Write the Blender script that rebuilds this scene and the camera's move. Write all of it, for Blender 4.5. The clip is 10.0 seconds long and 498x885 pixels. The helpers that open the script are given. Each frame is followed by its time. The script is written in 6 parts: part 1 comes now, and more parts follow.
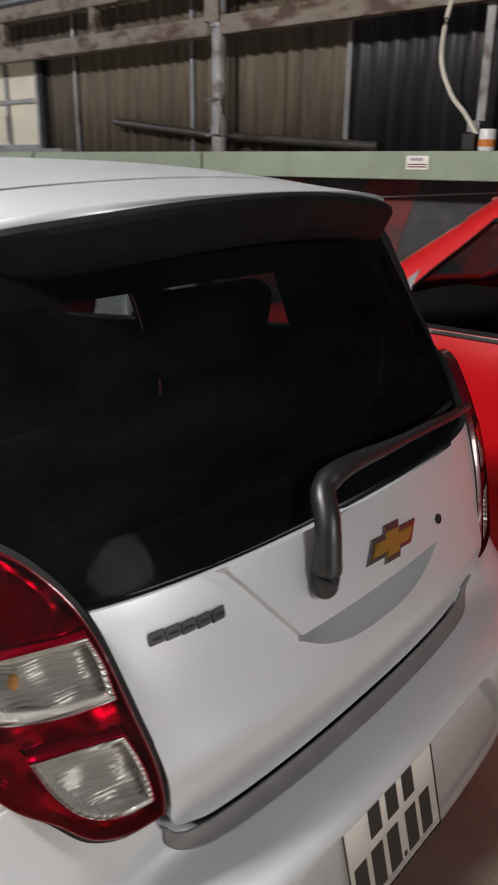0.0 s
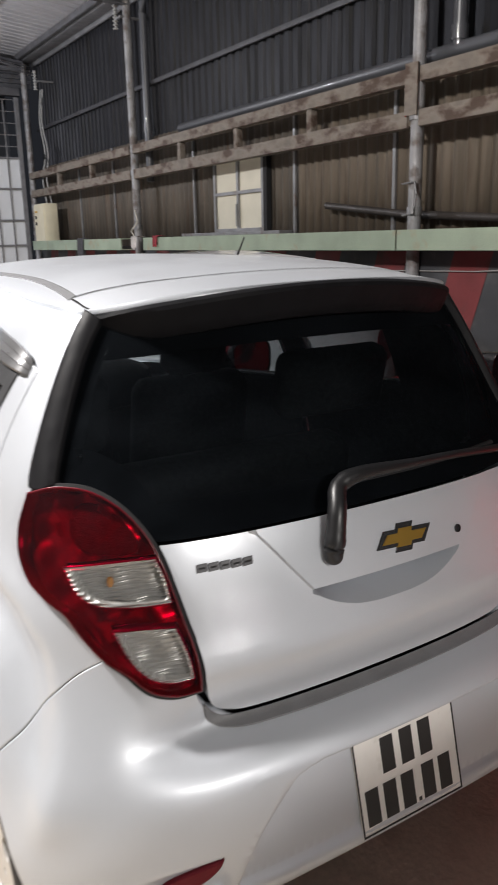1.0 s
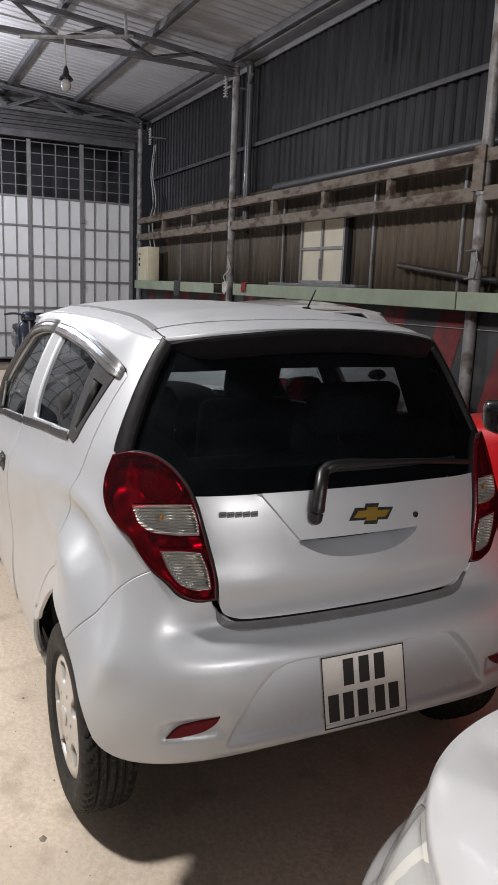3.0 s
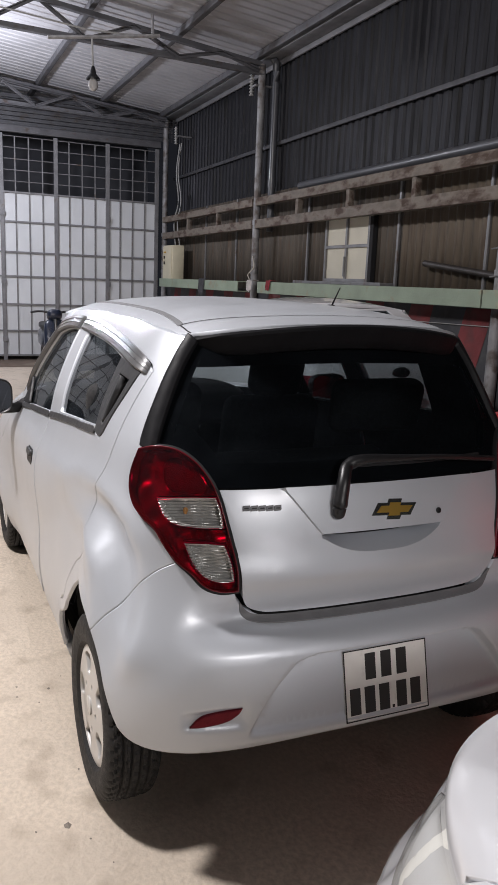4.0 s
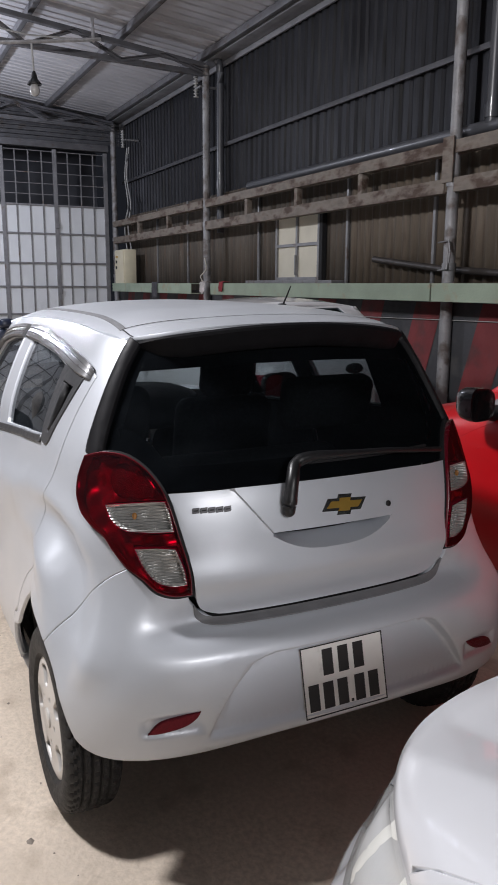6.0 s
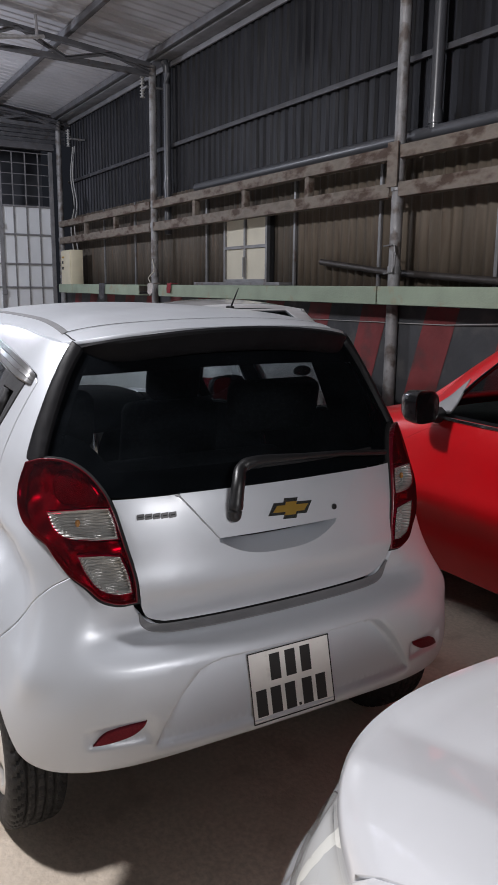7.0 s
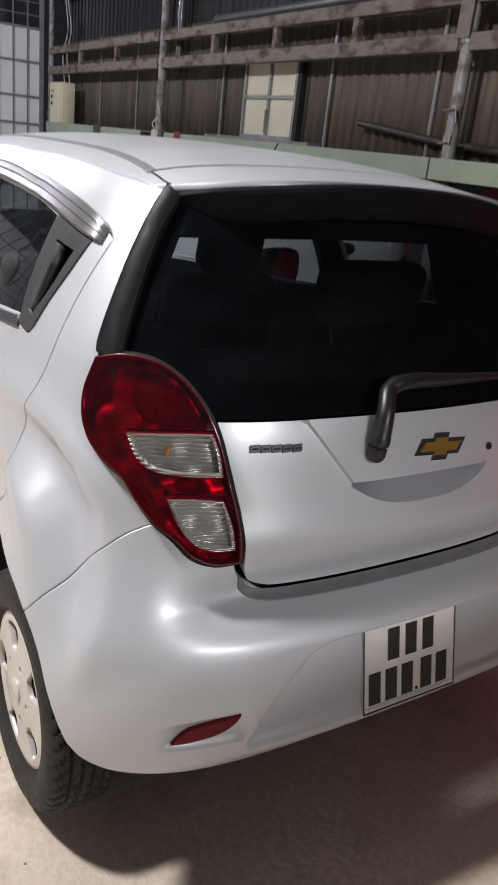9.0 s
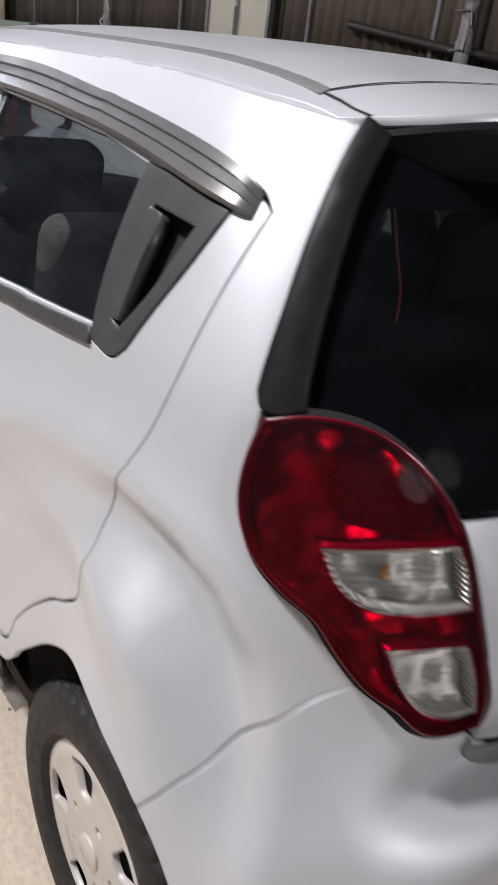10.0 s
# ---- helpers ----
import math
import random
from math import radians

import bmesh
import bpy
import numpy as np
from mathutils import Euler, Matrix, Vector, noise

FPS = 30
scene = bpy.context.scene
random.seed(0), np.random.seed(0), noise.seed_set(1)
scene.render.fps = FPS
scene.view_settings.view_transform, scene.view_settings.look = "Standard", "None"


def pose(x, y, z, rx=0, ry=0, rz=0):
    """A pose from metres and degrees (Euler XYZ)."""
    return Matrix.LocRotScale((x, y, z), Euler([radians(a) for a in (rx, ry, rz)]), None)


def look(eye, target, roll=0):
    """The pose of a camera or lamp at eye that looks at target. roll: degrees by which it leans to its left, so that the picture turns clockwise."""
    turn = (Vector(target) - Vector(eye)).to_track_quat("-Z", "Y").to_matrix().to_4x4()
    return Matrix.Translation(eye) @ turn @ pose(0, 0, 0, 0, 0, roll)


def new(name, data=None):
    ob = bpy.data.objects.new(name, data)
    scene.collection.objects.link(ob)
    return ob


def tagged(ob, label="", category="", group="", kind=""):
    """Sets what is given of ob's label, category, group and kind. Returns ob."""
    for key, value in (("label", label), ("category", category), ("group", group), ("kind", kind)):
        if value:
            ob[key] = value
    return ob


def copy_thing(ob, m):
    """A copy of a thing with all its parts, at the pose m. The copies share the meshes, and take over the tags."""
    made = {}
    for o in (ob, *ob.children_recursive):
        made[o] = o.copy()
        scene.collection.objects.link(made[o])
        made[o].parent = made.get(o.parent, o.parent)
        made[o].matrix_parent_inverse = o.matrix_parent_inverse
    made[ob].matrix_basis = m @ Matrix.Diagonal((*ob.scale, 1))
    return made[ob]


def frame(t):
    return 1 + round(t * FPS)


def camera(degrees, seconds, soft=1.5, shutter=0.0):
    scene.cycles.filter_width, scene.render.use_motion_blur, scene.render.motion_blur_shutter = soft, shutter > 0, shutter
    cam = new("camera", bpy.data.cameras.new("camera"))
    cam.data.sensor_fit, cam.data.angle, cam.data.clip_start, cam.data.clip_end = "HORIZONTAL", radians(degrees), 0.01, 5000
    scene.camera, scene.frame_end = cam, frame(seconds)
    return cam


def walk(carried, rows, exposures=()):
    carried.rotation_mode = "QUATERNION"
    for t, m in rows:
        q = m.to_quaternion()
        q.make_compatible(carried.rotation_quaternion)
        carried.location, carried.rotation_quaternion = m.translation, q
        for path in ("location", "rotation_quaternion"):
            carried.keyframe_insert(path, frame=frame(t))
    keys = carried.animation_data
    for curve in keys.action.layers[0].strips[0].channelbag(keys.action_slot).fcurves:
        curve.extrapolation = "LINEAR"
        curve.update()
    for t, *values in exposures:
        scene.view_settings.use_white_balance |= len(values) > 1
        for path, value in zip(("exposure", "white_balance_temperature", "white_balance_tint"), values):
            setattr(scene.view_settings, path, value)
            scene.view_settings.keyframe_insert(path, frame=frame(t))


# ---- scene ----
cam = camera(36.16, 10.0, soft=1.25, shutter=0.35)
PATH = [
    (0, (0.433, -0.905, 1.508), (-0.789, 0.525, 0.828), 0.8),
    (0.5, (0.744, -0.816, 1.533), (-0.772, 0.349, 0.947), -1.2),
    (1, (0.973, -0.987, 1.557), (-0.668, 0.035, 1.042), -1.2),
    (1.5, (1.242, -1.115, 1.599), (-0.469, -0.186, 1.138), -0.1),
    (2, (1.509, -1.128, 1.588), (-0.226, -0.229, 1.163), 1.1),
    (2.5, (1.597, -1.156, 1.59), (-0.153, -0.277, 1.182), 1.9),
    (4, (1.641, -1.189, 1.58), (-0.148, -0.395, 1.171), 2.3),
    (4.5, (1.648, -1.186, 1.581), (-0.146, -0.406, 1.167), 2.1),
    (5, (1.648, -1.182, 1.577), (-0.142, -0.395, 1.159), 1.6),
    (6.5, (1.658, -1.131, 1.583), (-0.061, -0.189, 1.185), 0.1),
    (7, (1.65, -1.127, 1.586), (-0.039, -0.132, 1.186), 0.6),
    (7.5, (1.59, -1.149, 1.585), (-0.067, -0.109, 1.169), 1.8),
    (8, (1.421, -1.238, 1.598), (-0.205, -0.175, 1.124), 3.5),
    (8.5, (1.243, -1.269, 1.58), (-0.359, -0.212, 1.018), 5.1),
    (9, (0.959, -1.147, 1.511), (-0.595, -0.108, 0.799), 6.5),
    (9.5, (0.645, -1.101, 1.478), (-0.845, -0.052, 0.654), 6.8),
    (10, (0.238, -1.132, 1.47), (-1.144, 0.013, 0.587), 7.7),
]
EXPOSURE = [(0.0, 0.32, 6800, 10), (0.6, 0.57, 6750, 10), (1.0, 0.45, 6700, 10), (1.5, 0.15, 6700, 10), (2.5, 0.0, 6750, 10), (4.0, -0.1, 6500, 13), (5.0, -0.1, 6400, 13), (6.5, -0.08, 6250, 12), (7.5, -0.05, 6400, 12), (8.5, 0.05, 6650, 11), (9.3, 0.05, 6500, 13), (10.0, -0.08, 6500, 13)]
walk(cam, [(t, look(eye, target, roll)) for t, eye, target, roll in PATH], EXPOSURE)

# ---- light ----
world = bpy.data.worlds.new("night_air")
scene.world = world
world.use_nodes = True
world.node_tree.nodes["Background"].inputs[0].default_value = (0.55, 0.6, 0.75, 1)
world.node_tree.nodes["Background"].inputs[1].default_value = 0.02


def lamp(name, place, watts, size, colour, aim=None, cone=None):
    data = bpy.data.lights.new(name, "POINT" if aim is None else "SPOT")
    data.energy, data.shadow_soft_size, data.color = watts, size, colour
    ob = new(name, data)
    if aim is None:
        ob.location = place
    else:
        data.spot_size, data.spot_blend = radians(cone), 0.6
        ob.matrix_world = look(place, aim)
    return ob


lamp("flood_lamp", (-1.3, -2.5, 4.25), 850, 0.19, (1.0, 0.975, 0.965))
# Broad stand-in for unseen light from behind, narrowed to spare the floor.
glow = bpy.data.lights.new("rear_light_stand_in", "AREA")
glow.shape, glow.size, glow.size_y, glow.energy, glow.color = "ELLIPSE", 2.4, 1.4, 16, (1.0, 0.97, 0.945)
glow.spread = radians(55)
new("rear_light_stand_in", glow).matrix_world = look((6.7, -0.2, 3.6), (-0.2, -0.3, 0.9))
lamp("gate_lamp", (-10.3, -0.9, 3.75), 340, 0.10, (0.88, 0.91, 1.0))

# ---- materials ----


def material(name, colour, rough=0.5, metal=0.0, coat=0.0, spread=0.0, scale=8.0, bump=0.0, bump_scale=60.0, stain=None, stain_at=(0.52, 0.66), stain_scale=2.0, stretch=(1, 1, 1), coat_rough=0.03, vary=0.0, fine=0.0):
    """Principled surface with two scales of variation: fine grain and broad stains."""
    m = bpy.data.materials.new(name)
    m.use_nodes = True
    nodes, links = m.node_tree.nodes, m.node_tree.links
    p = nodes["Principled BSDF"]
    p.inputs["Roughness"].default_value = rough
    p.inputs["Metallic"].default_value = metal
    p.inputs["Coat Weight"].default_value = coat
    p.inputs["Coat Roughness"].default_value = coat_rough
    p.inputs["Base Color"].default_value = (*colour, 1)
    coords = nodes.new("ShaderNodeTexCoord")
    mapping = nodes.new("ShaderNodeMapping")
    mapping.inputs["Scale"].default_value = stretch
    links.new(coords.outputs["Object"], mapping.inputs["Vector"])

    def cloud(size, detail=6.0):
        n = nodes.new("ShaderNodeTexNoise")
        n.inputs["Scale"].default_value, n.inputs["Detail"].default_value = size, detail
        links.new(mapping.outputs["Vector"], n.inputs["Vector"])
        return n.outputs["Fac"]

    last = None

    def blend(kind, fac, a, b):
        mix = nodes.new("ShaderNodeMix")
        mix.data_type, mix.blend_type = "RGBA", kind
        for socket, value in ((mix.inputs["Factor"], fac), (mix.inputs["A"], a), (mix.inputs["B"], b)):
            if isinstance(value, bpy.types.NodeSocket):
                links.new(value, socket)
            elif isinstance(value, tuple):
                socket.default_value = (*value, 1) if len(value) == 3 else value
            else:
                socket.default_value = value
        for out in mix.outputs:
            if out.type == "RGBA":
                return out

    def ramp(source, low, high, a=0.0, b=1.0):
        r = nodes.new("ShaderNodeMapRange")
        r.inputs["From Min"].default_value, r.inputs["From Max"].default_value = low, high
        r.inputs["To Min"].default_value, r.inputs["To Max"].default_value = a, b
        links.new(source, r.inputs["Value"])
        return r.outputs["Result"]

    last = colour
    if spread:
        dark = tuple(c * (1 - spread) for c in colour)
        light = tuple(min(1, c * (1 + spread)) for c in colour)
        last = blend("MIX", ramp(cloud(scale), 0.3, 0.7), dark, light)
        links.new(ramp(cloud(scale * 2.3), 0.3, 0.7, rough * 0.85, min(1, rough * 1.15)), p.inputs["Roughness"])
    if fine:
        last = blend("MIX", ramp(cloud(bump_scale, 3.0), 0.35, 0.65), last, tuple(c * (1 - fine) for c in colour))
    if vary:
        info = nodes.new("ShaderNodeObjectInfo")
        last = blend("MULTIPLY", 1.0, last, blend("MIX", info.outputs["Random"], (1 - vary,) * 3, (1.0, 1.0, 1.0)))
    if stain:
        last = blend("MIX", ramp(cloud(stain_scale, 9.0), *stain_at), last, stain)
    if not isinstance(last, tuple):
        links.new(last, p.inputs["Base Color"])
    if bump:
        b = nodes.new("ShaderNodeBump")
        b.inputs["Strength"].default_value, b.inputs["Distance"].default_value = bump, 0.01
        links.new(cloud(bump_scale), b.inputs["Height"])
        links.new(b.outputs["Normal"], p.inputs["Normal"])
    return m


def glass(name, tint, gloss=1.0, veil=0.0):
    """A thin pane: tinted clear, with a mirror's share by Fresnel, and a bluish veil that lifts its blacks like haze.
    """
    m = bpy.data.materials.new(name)
    m.use_nodes = True
    nodes, links = m.node_tree.nodes, m.node_tree.links
    nodes.remove(nodes["Principled BSDF"])
    clear, shiny, weight, power, share, mix = (nodes.new(f"ShaderNode{k}") for k in ("BsdfTransparent", "BsdfGlossy", "LayerWeight", "Math", "MapRange", "MixShader"))
    clear.inputs["Color"].default_value = (*tint, 1)
    shiny.inputs["Roughness"].default_value = 0.01
    shiny.inputs["Color"].default_value = (gloss, gloss, gloss, 1)
    weight.inputs["Blend"].default_value = 0.5
    power.operation = "POWER"
    power.inputs[1].default_value = 4.5
    share.inputs["To Min"].default_value = 0.055
    links.new(weight.outputs["Facing"], power.inputs[0])
    links.new(power.outputs[0], share.inputs["Value"])
    links.new(share.outputs["Result"], mix.inputs[0])
    links.new(clear.outputs[0], mix.inputs[1])
    links.new(shiny.outputs[0], mix.inputs[2])
    last = mix.outputs[0]
    # Faint diffuse veil, painted on for the haze that lifts dark panes.
    if veil:
        film, cover, cloud, span = (nodes.new(f"ShaderNode{k}") for k in ("BsdfDiffuse", "MixShader", "TexNoise", "MapRange"))
        film.inputs["Color"].default_value = (0.50, 0.60, 0.74, 1)
        cloud.inputs["Scale"].default_value, cloud.inputs["Detail"].default_value = 5.0, 5.0
        span.inputs["From Min"].default_value, span.inputs["From Max"].default_value = 0.3, 0.7
        span.inputs["To Min"].default_value, span.inputs["To Max"].default_value = veil * 0.6, veil * 1.4
        links.new(cloud.outputs["Fac"], span.inputs["Value"])
        links.new(span.outputs["Result"], cover.inputs[0])
        links.new(last, cover.inputs[1])
        links.new(film.outputs[0], cover.inputs[2])
        last = cover.outputs[0]
    links.new(last, nodes["Material Output"].inputs["Surface"])
    return m


def ridged(name, colour, rough, metal, pitch, depth, turn=0):
    """Moulded ribs at a real pitch."""
    m = material(name, colour, rough, metal)
    nodes, links = m.node_tree.nodes, m.node_tree.links
    c, mp, w, b = (nodes.new(f"ShaderNode{k}") for k in ("TexCoord", "Mapping", "TexWave", "Bump"))
    mp.inputs["Rotation"].default_value = (0, radians(turn), 0)
    links.new(c.outputs["Object"], mp.inputs["Vector"])
    links.new(mp.outputs["Vector"], w.inputs["Vector"])
    w.bands_direction, w.inputs["Scale"].default_value, w.inputs["Distortion"].default_value = "Z", 0.314 / pitch, 0.15
    b.inputs["Strength"].default_value, b.inputs["Distance"].default_value = 1.0, depth
    links.new(w.outputs["Fac"], b.inputs["Height"])
    links.new(b.outputs["Normal"], nodes["Principled BSDF"].inputs["Normal"])
    return m


M_PAINT = material("silver_paint", (0.57, 0.598, 0.64), 0.40, 0.34, 0.55, 0.03, 2.5, fine=0.05, bump_scale=900, coat_rough=0.18)
M_PAINT.node_tree.nodes["Principled BSDF"].inputs["Specular IOR Level"].default_value = 0.12
M_WHITE = material("white_paint", (0.66, 0.67, 0.695), 0.35, 0.0, 1.0, 0.03, 2.0)
M_RED = material("red_paint", (0.50, 0.003, 0.007), 0.35, 0.0, 0.5, 0.06, 2.0)
M_DITCH = material("grey_rubber_strip", (0.16, 0.163, 0.17), 0.5, 0, 0, 0.1, 20)
M_GAP = material("dark_gap", (0.008, 0.008, 0.009), 0.8)
M_PLASTIC = material("black_plastic", (0.010, 0.010, 0.0115), 0.45, 0, 0, 0.2, 30, 0.15, 400)
M_TRIM = material("satin_trim", (0.0035, 0.0035, 0.0045), 0.5, 0, 0, 0.15, 20)
M_TRIM.node_tree.nodes["Principled BSDF"].inputs["Specular IOR Level"].default_value = 0.12
M_PILLAR = material("satin_pillar", (0.011, 0.011, 0.0125), 0.45, 0, 0, 0.15, 20)
M_PILLAR.node_tree.nodes["Principled BSDF"].inputs["Specular IOR Level"].default_value = 0.14
M_FRIT = material("black_frit", (0.004, 0.004, 0.0048), 0.6)
M_FRIT.node_tree.nodes["Principled BSDF"].inputs["Specular IOR Level"].default_value = 0.05
M_SPOILER = material("black_spoiler", (0.009, 0.009, 0.0102), 0.55, 0, 0, 0.15, 20)
M_SPOILER.node_tree.nodes["Principled BSDF"].inputs["Specular IOR Level"].default_value = 0.06
M_WIPER = material("wiper_black", (0.010, 0.010, 0.011), 0.38, 0, 0, 0.1, 20)
M_CORNER = material("grey_corner_plastic", (0.05, 0.051, 0.054), 0.45, 0.1, 0.1, 0.12, 20)
M_MIRROR = material("dark_mirror", (0.10, 0.105, 0.115), 0.04, 1.0)
M_VISOR = material("smoke_visor", (0.105, 0.106, 0.11), 0.32, 0.2, 0.3, 0.06, 6)
M_GLOSSBLACK = material("gloss_black", (0.006, 0.006, 0.007), 0.2, 0, 0.6, 0.1, 10)
M_RUBBER = material("tyre_rubber", (0.014, 0.0135, 0.0135), 0.7, 0, 0, 0.35, 25, 0.2, 200)
M_COVER = material("wheel_cover_silver", (0.60, 0.585, 0.56), 0.42, 0.2, 0.3, 0.08, 9)
M_CHROME = material("chrome", (0.62, 0.62, 0.63), 0.16, 1.0)
M_GOLD = material("gold_enamel", (0.60, 0.38, 0.08), 0.3, 0.8, 0.5)
M_SEAT = material("seat_cloth", (0.018, 0.018, 0.019), 0.9, 0, 0, 0.25, 40)
M_LETTER = material("grey_chrome", (0.055, 0.055, 0.058), 0.4, 0.7)
M_GLASS = glass("tinted_glass", (0.40, 0.44, 0.46), 0.05)
M_REARGLASS = glass("dark_rear_glass", (0.40, 0.44, 0.46), 0.012, 0.006)
M_SIDEGLASS = glass("side_glass", (0.42, 0.45, 0.46), 0.55, 0.012)
M_CLEAR = glass("clear_glass", (0.8, 0.85, 0.85))
M_LENS = glass("red_lens", (0.62, 0.004, 0.13), 0.02, 0.006)
M_CLEARLENS = glass("clear_lens", (0.95, 0.95, 0.93), 0.25)
M_BOWL = ridged("lamp_reflector", (0.60, 0.60, 0.60), 0.22, 0.55, 0.008, 0.003, 8)
M_AMBER = material("amber_bulb", (0.42, 0.19, 0.05), 0.25, 0, 0.6)
M_REDBOWL = ridged("red_reflector", (0.52, 0.26, 0.26), 0.25, 0.8, 0.05, 0.003, 60)
M_REDWALL = material("red_moulding", (0.14, 0.003, 0.012), 0.25, 0, 0.6, 0.1, 40)
M_DARKBOWL = material("dark_red_bowl", (0.10, 0.012, 0.016), 0.35, 0.3, 0.4, 0.3, 90, 0.4, 300)
M_REFLECTOR = material("red_reflex", (0.13, 0.003, 0.011), 0.35, 0.6, 0.0, 0.2, 200, 0.3, 500)
M_LEDGESHADE = material("ledge_shade_grey", (0.15, 0.152, 0.158), 0.5, 0, 0.1, 0.1, 20, 0.1, 300)
M_PLATE = material("plate_white", (0.80, 0.79, 0.76), 0.4, 0, 0.2, 0.05, 14, stain=(0.55, 0.53, 0.5), stain_at=(0.60, 0.78), stain_scale=18)
M_INK = material("plate_black", (0.015, 0.015, 0.015), 0.5)
M_FLOOR = material("concrete_floor", (0.66, 0.565, 0.46), 0.85, 0, 0, 0.13, 1.3, 0.5, 55, stain=(0.46, 0.385, 0.305), stain_at=(0.54, 0.72), stain_scale=7.5, fine=0.15)
M_BROWNFLOOR = material("brown_concrete", (0.17, 0.125, 0.095), 0.9, 0, 0, 0.3, 1.8, 0.35, 45, stain=(0.33, 0.28, 0.23), stain_at=(0.55, 0.75), stain_scale=1.5)
M_STONE = material("floor_chip", (0.22, 0.19, 0.16), 0.9, 0, 0, 0.3, 40)
M_SHEETDARK = material("dark_sheet", (0.018, 0.0187, 0.023), 0.55, 0.3, 0, 0.35, 1.4, 0.1, 30, stretch=(6, 6, 0.5), stain=(0.012, 0.0115, 0.0115), stain_scale=3)
M_SHEETBROWN = material("rust_brown_sheet", (0.135, 0.108, 0.080), 0.7, 0.2, 0, 0.35, 2.0, 0.15, 40, stretch=(5, 5, 0.4), stain=(0.085, 0.062, 0.045), stain_at=(0.5, 0.7), stain_scale=4)
M_SHEETRUST = material("weathered_sheet", (0.098, 0.082, 0.065), 0.7, 0.2, 0, 0.35, 2.0, 0.15, 40, stretch=(5, 5, 0.4), stain=(0.11, 0.06, 0.033), stain_at=(0.55, 0.8), stain_scale=4)
M_SHEETGREY = material("grey_sheet", (0.028, 0.028, 0.031), 0.5, 0.3, 0, 0.35, 1.6, 0.1, 30, stretch=(6, 6, 0.5), stain=(0.05, 0.042, 0.036), stain_at=(0.55, 0.8), stain_scale=3)
for sheet in (M_SHEETDARK, M_SHEETGREY):
    sheet.node_tree.nodes["Principled BSDF"].inputs["Specular IOR Level"].default_value = 0.3
M_DULLSTEEL = material("dull_dark_steel", (0.075, 0.076, 0.084), 0.6, 0.2, 0, 0.2, 5, 0.15, 60, stain=(0.05, 0.038, 0.03), stain_at=(0.58, 0.75), stain_scale=7)
M_FLASHING = material("grey_flashing", (0.20, 0.20, 0.21), 0.6, 0.2, 0, 0.2, 4, 0.1, 40)
M_TRUSS = material("truss_steel", (0.13, 0.13, 0.14), 0.55, 0.3, 0, 0.2, 5, 0.15, 60, stain=(0.09, 0.065, 0.05), stain_at=(0.58, 0.75), stain_scale=7)
M_CONDUIT = material("galvanised_conduit", (0.55, 0.55, 0.56), 0.4, 0.7, 0, 0.25, 12, 0.2, 60)
M_STEEL = material("grey_steel", (0.24, 0.24, 0.245), 0.5, 0.5, 0, 0.2, 5, 0.15, 60, stain=(0.15, 0.10, 0.075), stain_at=(0.58, 0.75), stain_scale=7)
M_BEAM = material("rusty_beam", (0.215, 0.185, 0.155), 0.7, 0.2, 0, 0.35, 9, 0.3, 50, stain=(0.075, 0.048, 0.035), stain_at=(0.47, 0.62), stain_scale=9, stretch=(0.5, 1, 1))
M_POST = material("patchy_post", (0.27, 0.27, 0.275), 0.6, 0.3, 0, 0.25, 6, 0.25, 60, stain=(0.13, 0.11, 0.10), stain_at=(0.5, 0.65), stain_scale=8)
M_GREEN = material("pale_green_paint", (0.27, 0.33, 0.25), 0.6, 0, 0, 0.12, 3, 0.2, 50, stain=(0.30, 0.22, 0.14), stain_at=(0.60, 0.78), stain_scale=5)
M_ROD = material("dull_steel_tube", (0.05, 0.043, 0.04), 0.5, 0.3, 0, 0.25, 8, 0.2, 60)
M_PIPE = material("grey_pipe", (0.07, 0.073, 0.082), 0.35, 0, 0.2, 0.1, 4)
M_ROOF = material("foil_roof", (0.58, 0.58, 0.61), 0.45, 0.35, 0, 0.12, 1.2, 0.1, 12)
M_ROOFUNSEEN = material("unseen_roof_darkened", (0.022, 0.022, 0.025), 0.7, 0.0, 0, 0.2, 1.2, 0.1, 12)
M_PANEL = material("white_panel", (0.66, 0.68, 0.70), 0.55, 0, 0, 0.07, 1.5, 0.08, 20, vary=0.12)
# White panels of the side gate, darkened to weaken their bounced light.
M_SIDEPANEL = material("white_panel_darkened", (0.25, 0.26, 0.27), 0.55, 0, 0, 0.07, 1.5, 0.08, 20, vary=0.12)
M_LAMPBOWL = material("headlamp_bowl", (0.92, 0.92, 0.90), 0.30, 0.0, 0.5, 0.05, 14, 0.2, 40)
M_OLDPLASTIC = material("yellowed_plastic", (0.62, 0.50, 0.33), 0.4, 0, 0.3, 0.15, 30)
M_GATE = material("gate_steel", (0.22, 0.22, 0.23), 0.55, 0.4, 0, 0.2, 6, 0.1, 60, stain=(0.15, 0.11, 0.08), stain_at=(0.6, 0.75), stain_scale=6)
M_NIGHT = material("night_outside", (0.085, 0.088, 0.10), 0.9, 0, 0, 0.3, 0.8)
M_CREAM = material("cream_pane", (0.66, 0.62, 0.50), 0.5, 0, 0, 0.07, 3, vary=0.08)
M_HOARD = material("dark_hoarding", (0.045, 0.047, 0.052), 0.6, 0, 0, 0.3, 1.6, 0.2, 25, stain=(0.075, 0.075, 0.076), stain_scale=5)
M_STRIPE = material("red_stripe", (0.17, 0.030, 0.032), 0.7, 0, 0, 0.25, 2.5, 0.2, 25, stain=(0.08, 0.035, 0.035), stain_at=(0.5, 0.7), stain_scale=4)
M_WALL = material("plaster", (0.07, 0.068, 0.065), 0.9, 0, 0, 0.12, 1.2, 0.2, 30)
